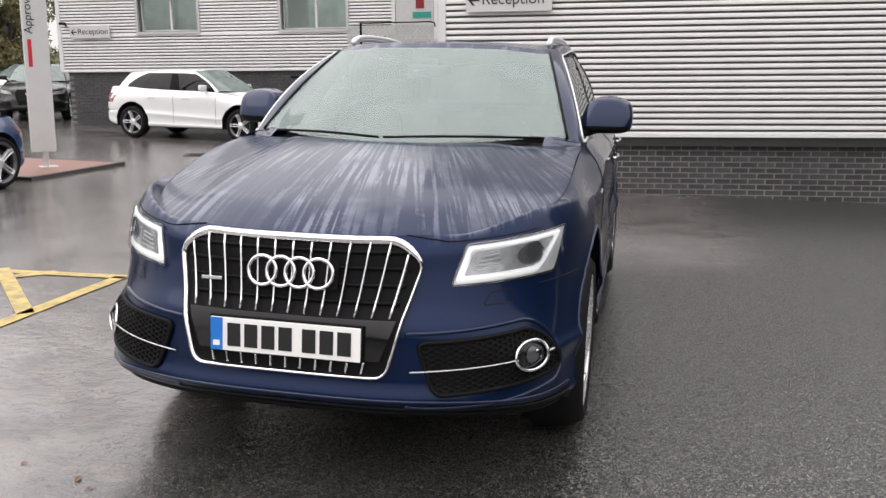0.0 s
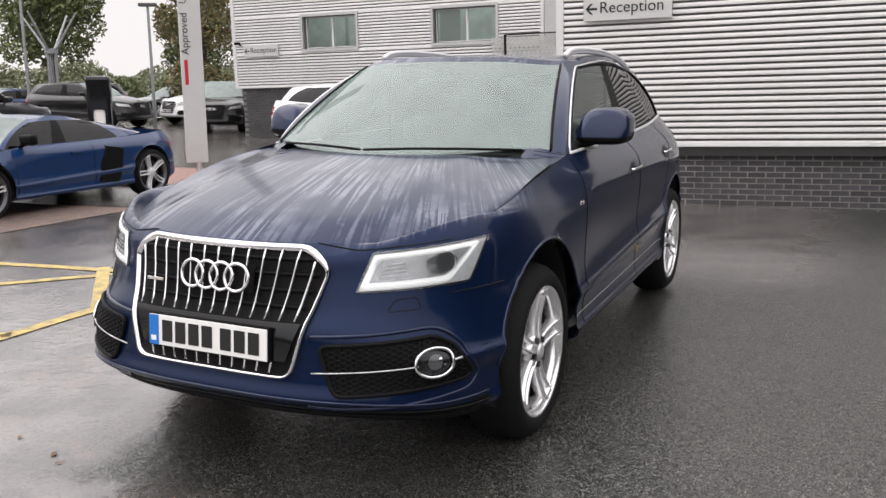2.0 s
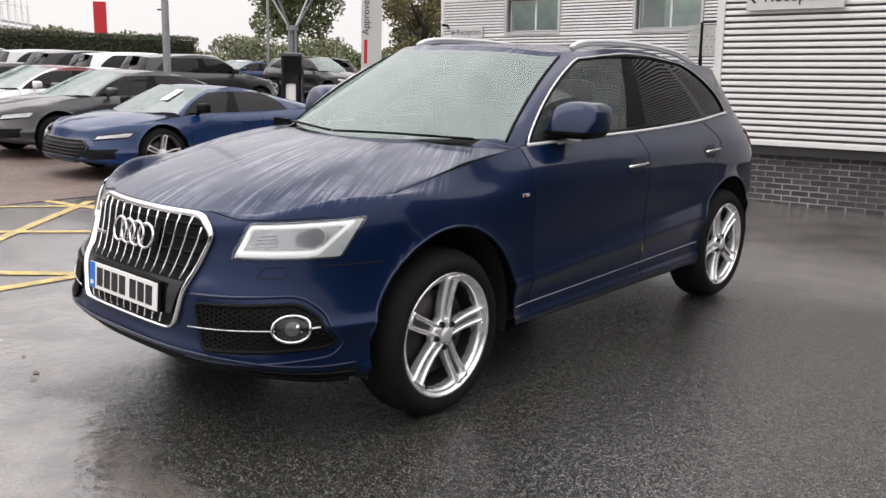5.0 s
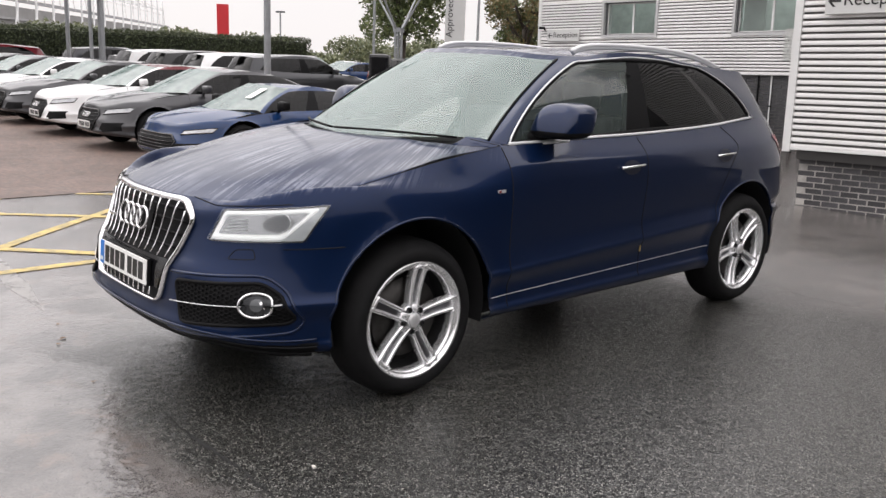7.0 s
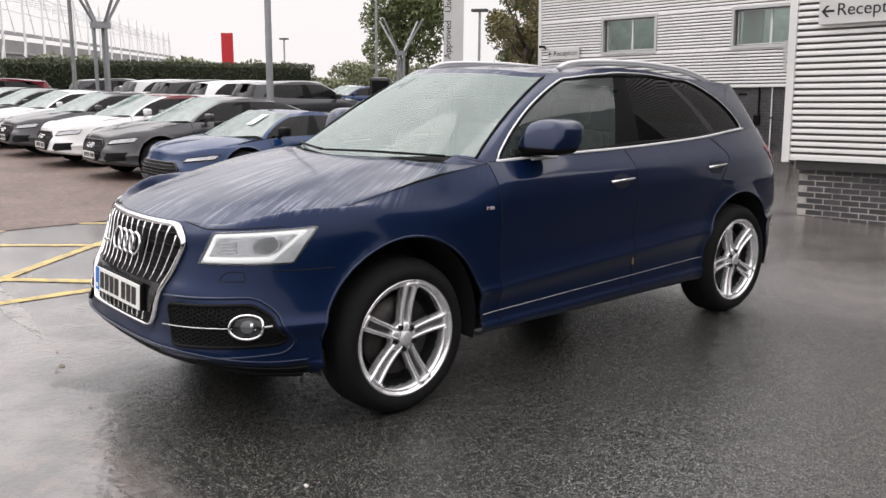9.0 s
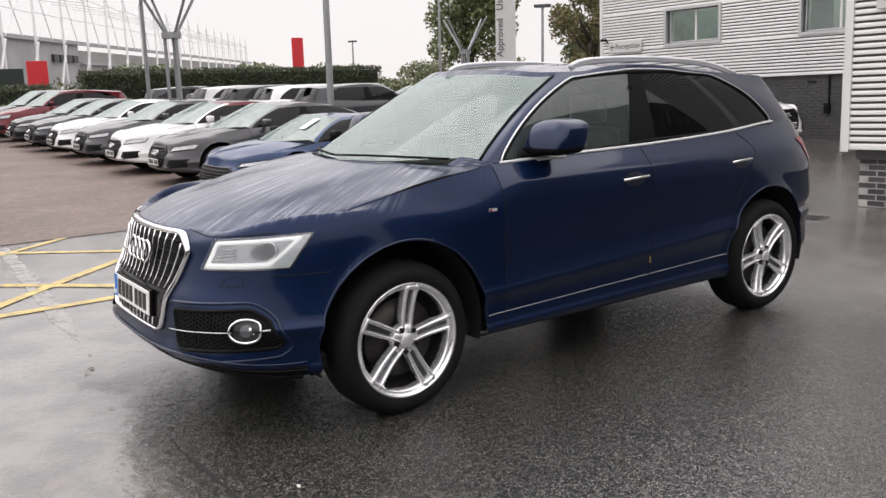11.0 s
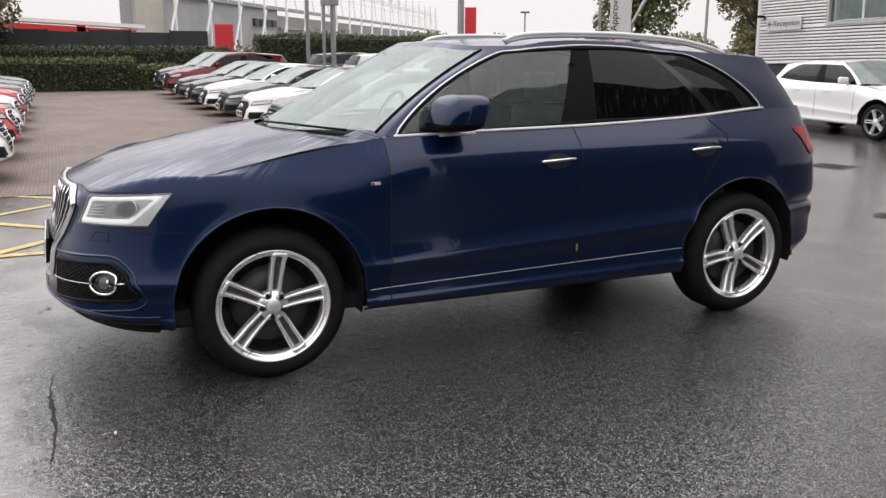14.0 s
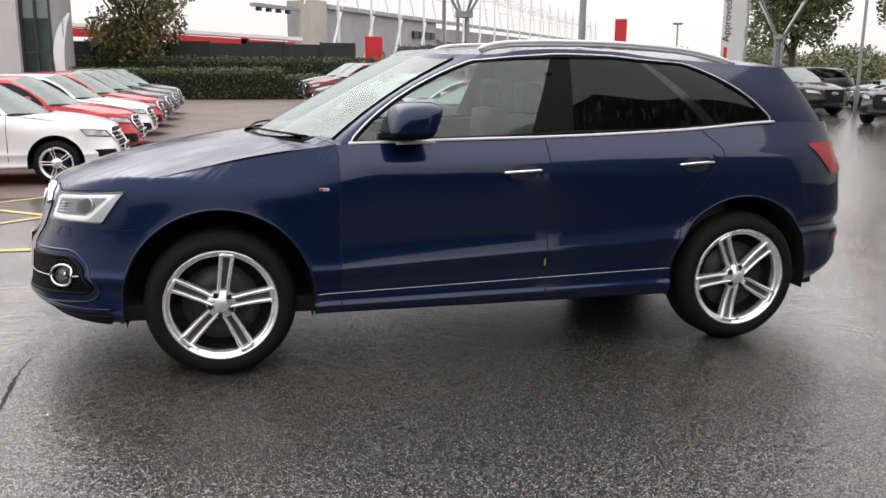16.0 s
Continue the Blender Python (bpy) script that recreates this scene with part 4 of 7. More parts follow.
    # a film of water over it all
    b.inputs["Coat Weight"].default_value = 0.38
    b.inputs["Coat IOR"].default_value = 1.42
    b.inputs["Coat Roughness"].default_value = 0.16
    # every chipping lies at its own tilt
    tilt = n.new("ShaderNodeVectorMath")
    tilt.operation = "SUBTRACT"
    l.new(mixc(old_sheen, stone.outputs["Color"], grit.outputs["Color"]), tilt.inputs[0])
    tilt.inputs[1].default_value = (0.5, 0.5, 0.5)
    amount = n.new("ShaderNodeVectorMath")
    amount.operation = "SCALE"
    l.new(tilt.outputs[0], amount.inputs[0])
    l.new(math_("MULTIPLY_ADD", old_sheen, -0.20, 0.30), amount.inputs["Scale"])
    geo = n.new("ShaderNodeNewGeometry")
    lean = n.new("ShaderNodeVectorMath")
    lean.operation = "ADD"
    l.new(geo.outputs["Normal"], lean.inputs[0])
    l.new(amount.outputs[0], lean.inputs[1])
    unit = n.new("ShaderNodeVectorMath")
    unit.operation = "NORMALIZE"
    l.new(lean.outputs[0], unit.inputs[0])
    ripple = tex("ShaderNodeTexNoise", 17, 7)
    bp = n.new("ShaderNodeBump")
    bp.inputs["Strength"].default_value = 0.55
    bp.inputs["Distance"].default_value = 0.010
    l.new(ripple.outputs["Fac"], bp.inputs["Height"])
    l.new(unit.outputs[0], bp.inputs["Normal"])
    l.new(bp.outputs["Normal"], b.inputs["Normal"])
    l.new(bp.outputs["Normal"], b.inputs["Coat Normal"])
    return m


M_ASPHALT = wet_asphalt()
M_CLAD = mat("silver_cladding", (0.80, 0.787, 0.778), 0.45, 0.15, vary=0.06, scale=1.2)
M_GROOVE_SHADE = mat("shaded_grimy_groove", (0.13, 0.125, 0.12), 0.6, 0.1, vary=0.2, scale=2)
M_TRIM = mat("white_trim", (0.66, 0.66, 0.65), 0.45, vary=0.06, scale=3)
M_BRICK = mat("dark_brick", (0.048, 0.046, 0.050), 0.55, vary=0.35, scale=18, bump=0.4, bump_scale=120, object_random=0.35)
M_MORTAR = mat("mortar", (0.34, 0.325, 0.305), 0.9, vary=0.45, scale=1.6, dark=(0.09, 0.087, 0.084))
M_OLDMORTAR = mat("weathered_mortar", (0.19, 0.18, 0.17), 0.9, vary=0.3, scale=2.0)
M_SOFFIT_SHADE = mat("soffit_shade_grey", (0.028, 0.026, 0.025), 0.7, vary=0.3, scale=3)
M_REVEAL = mat("reveal_grey", (0.11, 0.11, 0.115), 0.5, vary=0.15, scale=6)
M_BLIND = mat("pale_blind", (0.55, 0.58, 0.56), 0.8, vary=0.08, scale=5)
M_WINDOW = glass("window_glass", (0.80, 0.90, 0.87), ior=1.9)
M_FRAME = mat("grey_window_frame", (0.50, 0.50, 0.50), 0.4, 0.3, vary=0.05)
M_SIGN = mat("sign_grey", (0.55, 0.55, 0.54), 0.5, vary=0.05, scale=3)
M_YELLOW = mat("yellow_road_paint", (0.52, 0.38, 0.10), 0.45, vary=0.45, scale=11, bump=0.3, bump_scale=90, dark=(0.22, 0.18, 0.09))
M_RED_BRICK = mat("red_paving", (0.27, 0.140, 0.110), 0.42, vary=0.25, scale=9, bump=0.3, bump_scale=80)
M_ROOM = mat("office_inside", (0.50, 0.58, 0.54), 0.9, vary=0.3, scale=1.5)

# ground: one sheet, finer near the car, out to the horizon
ticks = sorted({round(s * v, 3) for v in [0, 0.5, 1, 1.5, 2, 2.5, 3, 3.5, 4, 4.5, 5, 6, 7, 8, 9, 10, 12, 14, 17, 20, 25, 32, 40, 60, 90, 140, 250, 500, 1200] for s in (1, -1)})
gvs = [(x, y, ground_z(x, y)) for x in ticks for y in ticks]
tagged(mesh_part("ground", gvs, grid_faces(len(ticks), len(ticks)), M_ASPHALT), "wet dark tarmac yard with pale sky sheen in its colour", "ground", kind="structure")

WALL_TURN, WALL_ROLL = 3.98, 1.45  # the yard falls a little along the level courses of the building


def wall_frame(a):
    """Local x along the wall from world x = 0, local y into the building."""
    return pose(0, a, 0, 0, 0, WALL_TURN) @ Matrix.Rotation(-radians(WALL_ROLL), 4, "Y")


def cladding(x0, x1, z0, z1, pitch=0.0800, depth=0.034, back=0.05):
    """Horizontal ribs of profiled steel: broad flats with narrow recessed grooves."""
    prof = []
    z = z0
    while z < z1:
        prof += [(0.0, z), (-0.003, z + pitch * 0.30), (0.0, z + pitch * 0.60), (depth, z + pitch * 0.68), (depth, z + pitch * 0.94)]
        z += pitch
    n = len(prof)
    vs = [(x, y, zz) for x in (x0, x1) for y, zz in prof]
    fs = [(i, n + i, n + i + 1, i + 1) for i in range(n - 1)]
    k = len(vs)
    vs += [(x0, back, z0), (x1, back, z0), (x0, back, prof[-1][1]), (x1, back, prof[-1][1])]
    fs += [(0, k, k + 1, n)]
    return vs, fs


def clad_wall(wall, x0, x1, z0, z1):
    """One stretch of ribbed sheet; shade and grime are coloured into its lap grooves."""
    ob = mesh_part("cladding", *cladding(x0, x1, z0, z1), M_CLAD, wall, smooth=False)
    ob.data.materials.append(M_GROOVE_SHADE)
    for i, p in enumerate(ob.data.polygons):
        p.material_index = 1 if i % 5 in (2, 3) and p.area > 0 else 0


def wall_with_openings(x0, x1, z0, z1, y0, y1, holes):
    """A slab with rectangular holes, as boxes round them."""
    bm = bmesh.new()
    cuts = sorted({x0, x1, *(h[0] for h in holes), *(h[1] for h in holes)})
    for a, b in zip(cuts, cuts[1:]):
        h = [q for q in holes if q[0] <= a + 1e-6 and q[1] >= b - 1e-6]
        if h:
            add_box(bm, (a, y0, z0), (b, y1, h[0][2]))
            add_box(bm, (a, y0, h[0][3]), (b, y1, z1))
        else:
            add_box(bm, (a, y0, z0), (b, y1, z1))
    return bm


# right-hand block: profiled steel over a dark brick plinth
FRONT, BACK = 8.383, 18.063
wr = empty("wall_front_block", "silver profiled steel wall over dark brick plinth", "wall", m=wall_frame(FRONT), kind="structure")
part("core", box_bm((-1.62, 0.06, 0.61), (4.7, 0.36, 7.5)), M_TRIM, wr)
clad_wall(wr, -1.56, 4.7, 0.615, 7.4)
part("corner_trim", box_bm((-1.66, -0.02, 0.56), (-1.56, 0.10, 7.5), 0.006), M_TRIM, wr)
part("drip_flashing", box_bm((-1.62, -0.012, 0.590), (4.7, 0.058, 0.613), 0.004), M_TRIM, wr)
# dark band stands in for the shadow gap under the cladding overhang
part("soffit_shade", box_bm((-1.48, 0.02, 0.47), (4.7, 0.36, 0.589)), M_SOFFIT_SHADE, wr)
part("plinth_core", box_bm((-1.475, 0.129, -0.60), (0.30, 0.36, 0.469)), M_MORTAR, wr, "pale lime-stained mortar")
part("plinth_core", box_bm((0.30, 0.129, -0.60), (4.7, 0.36, 0.469)), M_OLDMORTAR, wr)
part("return_wall", box_bm((-1.655, 0.11, 0.56), (-1.60, 0.34, 7.5)), M_CLAD, wr)
part("return_plinth", box_bm((-1.46, 0.37, -0.60), (-1.33, 0.5, 0.56)), M_MORTAR, wr)

# left-hand block, set back, with windows
HOLES = [(-11.85, -10.22, 2.60, 3.47), (-7.97, -6.27, 2.60, 3.47)]
wlft = empty("wall_back_block", "silver profiled steel office wall with strip of windows", "wall", m=wall_frame(BACK), kind="structure")
part("core", wall_with_openings(-14.14, -1.0, 1.60, 7.5, 0.06, 0.36, HOLES), M_TRIM, wlft)
for x0, x1, z0, z1 in ((-14.07, -1.0, 1.61, 2.53), (-14.07, -11.92, 2.53, 3.54), (-10.15, -8.04, 2.53, 3.54), (-6.20, -1.0, 2.53, 3.54), (-14.07, -1.0, 3.54, 7.4)):
    clad_wall(wlft, x0, x1, z0, z1)
part("corner_trim", box_bm((-14.17, -0.015, 1.58), (-14.07, 0.10, 7.5), 0.006), M_TRIM, wlft)
part("drip_flashing", box_bm((-14.07, -0.01, 1.585), (-1.0, 0.058, 1.608), 0.003), M_TRIM, wlft)
part("plinth", box_bm((-14.0, 0.092, -0.8), (-1.0, 0.36, 1.60)), M_OLDMORTAR, wlft)
part("end_wall", box_bm((-14.17, 0.36, 1.60), (-14.07, 12, 7.5)), M_CLAD, wlft)
part("end_plinth", box_bm((-14.0, 0.36, -0.8), (-13.8, 12, 1.60)), M_BRICK, wlft)
part("room_back", box_bm((-14.0, 3.0, 1.7), (-1.0, 3.1, 7.0)), M_ROOM, wlft)
for i, (x0, x1, z0, z1) in enumerate(HOLES):
    w = empty("window_%d" % (i + 1), "grey framed two-pane office window", "window", m=wall_frame(BACK), kind="structure")

    def ring(t, y0, y1, inset=0.0):
        bm = bmesh.new()
        a, b, c, d = x0 + inset, x1 - inset, z0 + inset, z1 - inset
        for lo, hi in (((a - t, y0, c - t), (b + t, y1, c)), ((a - t, y0, d), (b + t, y1, d + t)), ((a - t, y0, c), (a, y1, d)), ((b, y0, c), (b + t, y1, d))):
            add_box(bm, lo, hi)
        return bm
    part("window_frame", ring(0.07, -0.035, 0.055), M_FRAME, w)
    part("reveal", ring(0.016, 0.056, 0.20, 0.017), M_REVEAL, w, "dark grey window reveal")
    part("sash", ring(0.028, 0.150, 0.19, 0.046), M_TRIM, w)
    xm = (x0 + x1) / 2 + 0.03
    part("mullion", box_bm((xm - 0.028, 0.145, z0 + 0.018), (xm + 0.028, 0.195, z1 - 0.018)), M_TRIM, w)
    for a, b in ((x0 + 0.046, xm - 0.028), (xm + 0.028, x1 - 0.046)):
        mesh_part("pane", [(a, 0.17, z0 + 0.046), (b, 0.17, z0 + 0.046), (b, 0.17, z1 - 0.046), (a, 0.17, z1 - 0.046)], [(0, 1, 2, 3)], M_WINDOW, w)
    part("window_board", box_bm((x0, 0.22, z0 - 0.02), (x1, 0.42, z0 + 0.02)), M_TRIM, w)
    if i == 1:
        part("blind", box_bm((x0 + 0.08, 0.30, z0 + 0.03), (xm - 0.25, 0.32, z1)), M_BLIND, w, "pale window blind")

M_DARKBRICK = mat("grey_brickwork", (0.060, 0.059, 0.062), 0.6, vary=0.35, scale=5, bump=0.3, bump_scale=60)
M_GREEN = mat("green_notice", (0.02, 0.25, 0.20), 0.5)
M_PERF = mat("perforated_white_steel", (0.62, 0.63, 0.61), 0.5, vary=0.1, scale=9)
M_DARKDOOR = mat("dark_door", (0.03, 0.03, 0.032), 0.5, vary=0.2, scale=4)
M_KERB = mat("dark_kerb", (0.055, 0.05, 0.048), 0.45, vary=0.3, scale=10)
M_SIGNRED = mat("sign_red", (0.50, 0.018, 0.025), 0.45, vary=0.08, scale=2)
M_STEEL = mat("galvanised_steel", (0.30, 0.31, 0.32), 0.45, 0.5, vary=0.12, scale=6)
M_DARKSTEEL = mat("dark_steel", (0.08, 0.085, 0.09), 0.5, 0.4, vary=0.12, scale=6)
M_MESHDARK = mat("canopy_mesh", (0.05, 0.055, 0.055), 0.7, vary=0.3, scale=4)
M_BARK = mat("bark", (0.07, 0.055, 0.045), 0.85, vary=0.35, scale=8, bump=0.5, bump_scale=40)
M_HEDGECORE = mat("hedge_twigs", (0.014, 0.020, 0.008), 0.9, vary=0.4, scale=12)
M_FENCE = mat("dark_fence", (0.022, 0.028, 0.026), 0.7, vary=0.2, scale=3)
M_WHITEWALL = mat("white_wall_coat", (0.50, 0.49, 0.485), 0.6, vary=0.08, scale=1)
M_WHITEPAINT = mat("white_steel_paint", (0.72, 0.72, 0.72), 0.45, vary=0.06, scale=2)
M_STADIUM = mat("pale_grey_panels", (0.32, 0.32, 0.325), 0.6, vary=0.12, scale=0.3)
M_STADIUMEND = mat("beige_panels", (0.40, 0.385, 0.335), 0.6, vary=0.15, scale=0.3)
M_STADIUMDARK = mat("grey_panels", (0.26, 0.255, 0.25), 0.6, vary=0.15, scale=0.3)

# bonnet paint with rain running down it in pale streaks, their sky sheen put into the colour


def rain_paint(name="rain_streaked_navy_paint", fan_out=True):
    m = paint(name, NAVY, 0.5, drops=True)
    n, l = m.node_tree.nodes, m.node_tree.links
    b = n["Principled BSDF"]
    tc = n.new("ShaderNodeTexCoord")
    # the runs spread like a fan from behind the windscreen
    sp = n.new("ShaderNodeSeparateXYZ")
    l.new(tc.outputs["Object"], sp.inputs[0])
    dx, dy, fan = (n.new("ShaderNodeMath") for _ in range(3))
    dx.operation, dx.inputs[1].default_value = "ADD", 0.25
    dy.operation, dy.inputs[0].default_value = "SUBTRACT", 1.7
    fan.operation = "DIVIDE"
    l.new(sp.outputs["X"], dx.inputs[0])
    l.new(sp.outputs["Y"], dy.inputs[1])
    l.new(dx.outputs[0], fan.inputs[0])
    l.new(dy.outputs[0], fan.inputs[1])
    pos = n.new("ShaderNodeCombineXYZ")
    l.new(fan.outputs[0], pos.inputs["X"])
    l.new(dy.outputs[0], pos.inputs["Y"])
    mp = n.new("ShaderNodeMapping")
    mp.inputs["Scale"].default_value = (88.0, 1.9, 1.0)
    no = n.new("ShaderNodeTexNoise")
    no.inputs["Scale"].default_value = 1.0
    no.inputs["Detail"].default_value = 5
    no.inputs["Distortion"].default_value = 0.6
    l.new(pos.outputs[0] if fan_out else tc.outputs["Object"], mp.inputs["Vector"])
    if not fan_out:
        mp.inputs["Scale"].default_value = (26.0, 5.0, 1.0)
    l.new(mp.outputs[0], no.inputs["Vector"])
    fine = n.new("ShaderNodeTexNoise")
    fine.inputs["Scale"].default_value = 60
    fine.inputs["Detail"].default_value = 4
    l.new(tc.outputs["Object"], fine.inputs["Vector"])
    add = n.new("ShaderNodeMath")
    add.operation = "MULTIPLY_ADD"
    add.inputs[1].default_value = 0.14
    l.new(fine.outputs["Fac"], add.inputs[0])
    l.new(no.outputs["Fac"], add.inputs[2])
    mask = n.new("ShaderNodeMapRange")
    mask.inputs["From Min"].default_value, mask.inputs["From Max"].default_value = 0.555, 0.64
    l.new(add.outputs[0], mask.inputs["Value"])
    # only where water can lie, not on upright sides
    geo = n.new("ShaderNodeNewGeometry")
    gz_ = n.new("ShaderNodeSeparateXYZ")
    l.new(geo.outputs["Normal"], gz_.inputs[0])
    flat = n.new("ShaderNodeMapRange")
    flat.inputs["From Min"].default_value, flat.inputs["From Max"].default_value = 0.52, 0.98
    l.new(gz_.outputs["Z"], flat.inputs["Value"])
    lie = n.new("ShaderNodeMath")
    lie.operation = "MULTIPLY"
    # wetter and drier patches
    patchy = n.new("ShaderNodeTexNoise")
    patchy.inputs["Scale"].default_value = 3.2
    patchy.inputs["Detail"].default_value = 3
    l.new(tc.outputs["Object"], patchy.inputs["Vector"])
    dry = n.new("ShaderNodeMapRange")
    dry.inputs["From Min"].default_value, dry.inputs["From Max"].default_value = 0.42, 0.62
    dry.inputs["To Min"].default_value = 0.12
    l.new(patchy.outputs["Fac"], dry.inputs["Value"])
    part_ = n.new("ShaderNodeMath")
    part_.operation = "MULTIPLY"
    l.new(mask.outputs[0], part_.inputs[0])
    l.new(dry.outputs[0], part_.inputs[1])
    l.new(part_.outputs[0], lie.inputs[0])
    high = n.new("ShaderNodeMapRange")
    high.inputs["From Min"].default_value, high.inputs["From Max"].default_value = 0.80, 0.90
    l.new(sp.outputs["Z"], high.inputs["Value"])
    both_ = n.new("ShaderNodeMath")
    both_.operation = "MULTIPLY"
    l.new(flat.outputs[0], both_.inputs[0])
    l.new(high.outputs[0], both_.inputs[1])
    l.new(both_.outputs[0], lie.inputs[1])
    # sky sheen on the water, painted as a pale blue-grey base colour
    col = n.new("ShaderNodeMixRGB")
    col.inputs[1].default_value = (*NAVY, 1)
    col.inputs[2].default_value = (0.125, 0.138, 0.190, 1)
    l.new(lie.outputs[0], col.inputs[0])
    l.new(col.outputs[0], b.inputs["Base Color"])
    cr = n.new("ShaderNodeMapRange")
    cr.inputs["To Min"].default_value, cr.inputs["To Max"].default_value = 0.08, 0.18
    l.new(lie.outputs[0], cr.inputs["Value"])
    l.new(cr.outputs[0], b.inputs["Coat Roughness"])
    ci = n.new("ShaderNodeMapRange")
    ci.inputs["To Min"].default_value, ci.inputs["To Max"].default_value = 1.28, 1.38
    l.new(lie.outputs[0], ci.inputs["Value"])
    l.new(ci.outputs[0], b.inputs["Coat IOR"])
    return m


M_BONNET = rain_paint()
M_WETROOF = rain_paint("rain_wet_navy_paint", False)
# ---- the blue car ----
P_HERO = dict(wb=2.807, fo=0.960, ro=0.912, hw=0.945, belt=1.15, roof=1.612, cowl=0.20, rf=1.07, rr=2.44, gb=3.06, rt=3.30, rb=3.585, tyre=0.366, rim=0.267, arch=0.450, arch_r=0.436, crown=0.062, header_dip=0.020, window_arch=1.0)
hero, cast, hero_pts, hero_G, hero_us, hero_tz, hero_tw = build_car(P_HERO, "blue_suv", "dark blue five-door SUV wet with rain on tarmac", "", M_BLUE, Matrix.Identity(4), detail=True)



def ring_strip(outline, width, proj, heights):
    """A raised frame along a closed outline: outer edge, two crests, inner edge."""
    n = len(outline)
    c = sum((Vector(p) for p in outline), Vector((0, 0))) / n
    vs, fs = [], []
    steps = [0.0, 0.25, 0.75, 1.0]
    nrm = []
    for i in range(n):
        t = (Vector(outline[(i + 1) % n]) - Vector(outline[i - 1])).normalized()
        q = Vector((-t.y, t.x))
        nrm.append(q if q.dot(c - Vector(outline[i])) > 0 else -q)
    for k, s in enumerate(steps):
        for i, p in enumerate(outline):
            w = width(p) if callable(width) else width
            q = Vector(p) + nrm[i] * w * s
            vs.append(proj(q.x, q.y, heights[k]))
    for k in range(3):
        for i in range(n):
            j = (i + 1) % n
            fs.append((k * n + i, k * n + j, (k + 1) * n + j, (k + 1) * n + i))
    return vs, fs


def superellipsoid(c, r, e, n=20, m=28):
    vs, fs = [], []

    def p(v, k):
        return math.copysign(abs(v) ** k, v)
    for i in range(n + 1):
        a = -math.pi / 2 + math.pi * i / n
        for j in range(m):
            b = 2 * math.pi * j / m
            vs.append((c[0] + r[0] * p(math.cos(a), e) * p(math.cos(b), e), c[1] + r[1] * p(math.cos(a), e) * p(math.sin(b), e), c[2] + r[2] * p(math.sin(a), e)))
    for i in range(n):
        for j in range(m):
            k = (j + 1) % m
            fs.append((i * m + j, i * m + k, (i + 1) * m + k, (i + 1) * m + j))
    return vs, fs


def flip(vf):
    return mirrored(*vf)


def honeycomb(outline, proj, hole, size=0.0125):
    """Hexagonal cells with raised walls, filling an outline on the skin."""
    n = len(outline)

    def inside(x, y):
        c = False
        for i in range(n):
            a, b = outline[i - 1], outline[i]
            if (a.y > y) != (b.y > y) and x < (b.x - a.x) * (y - a.y) / (b.y - a.y) + a.x:
                c = not c
        return c
    vs, fs = [], []
    x0, x1 = min(p.x for p in outline), max(p.x for p in outline)
    y0, y1 = min(p.y for p in outline), max(p.y for p in outline)
    row, y = 0, y0
    while y < y1:
        x = x0 + (size * 1.5 if row % 2 else 0.0)
        while x < x1:
            if inside(x, y) and math.hypot(x - hole[0], y - hole[1]) > hole[2]:
                k = len(vs)
                for scale, h in ((1.0, 0.009), (0.74, 0.009), (0.70, 0.0025)):
                    for i in range(6):
                        a = math.pi / 3 * i
                        vs.append(proj(x + size * scale * math.cos(a), y + size * scale * 0.80 * math.sin(a), h))
                for r in (0, 6):
                    for i in range(6):
                        j = (i + 1) % 6
                        fs.append((k + r + i, k + r + j, k + r + 6 + j, k + r + 6 + i))
            x += size * 3.0
        y += size * 0.80 * 0.866
        row += 1
    return vs, fs


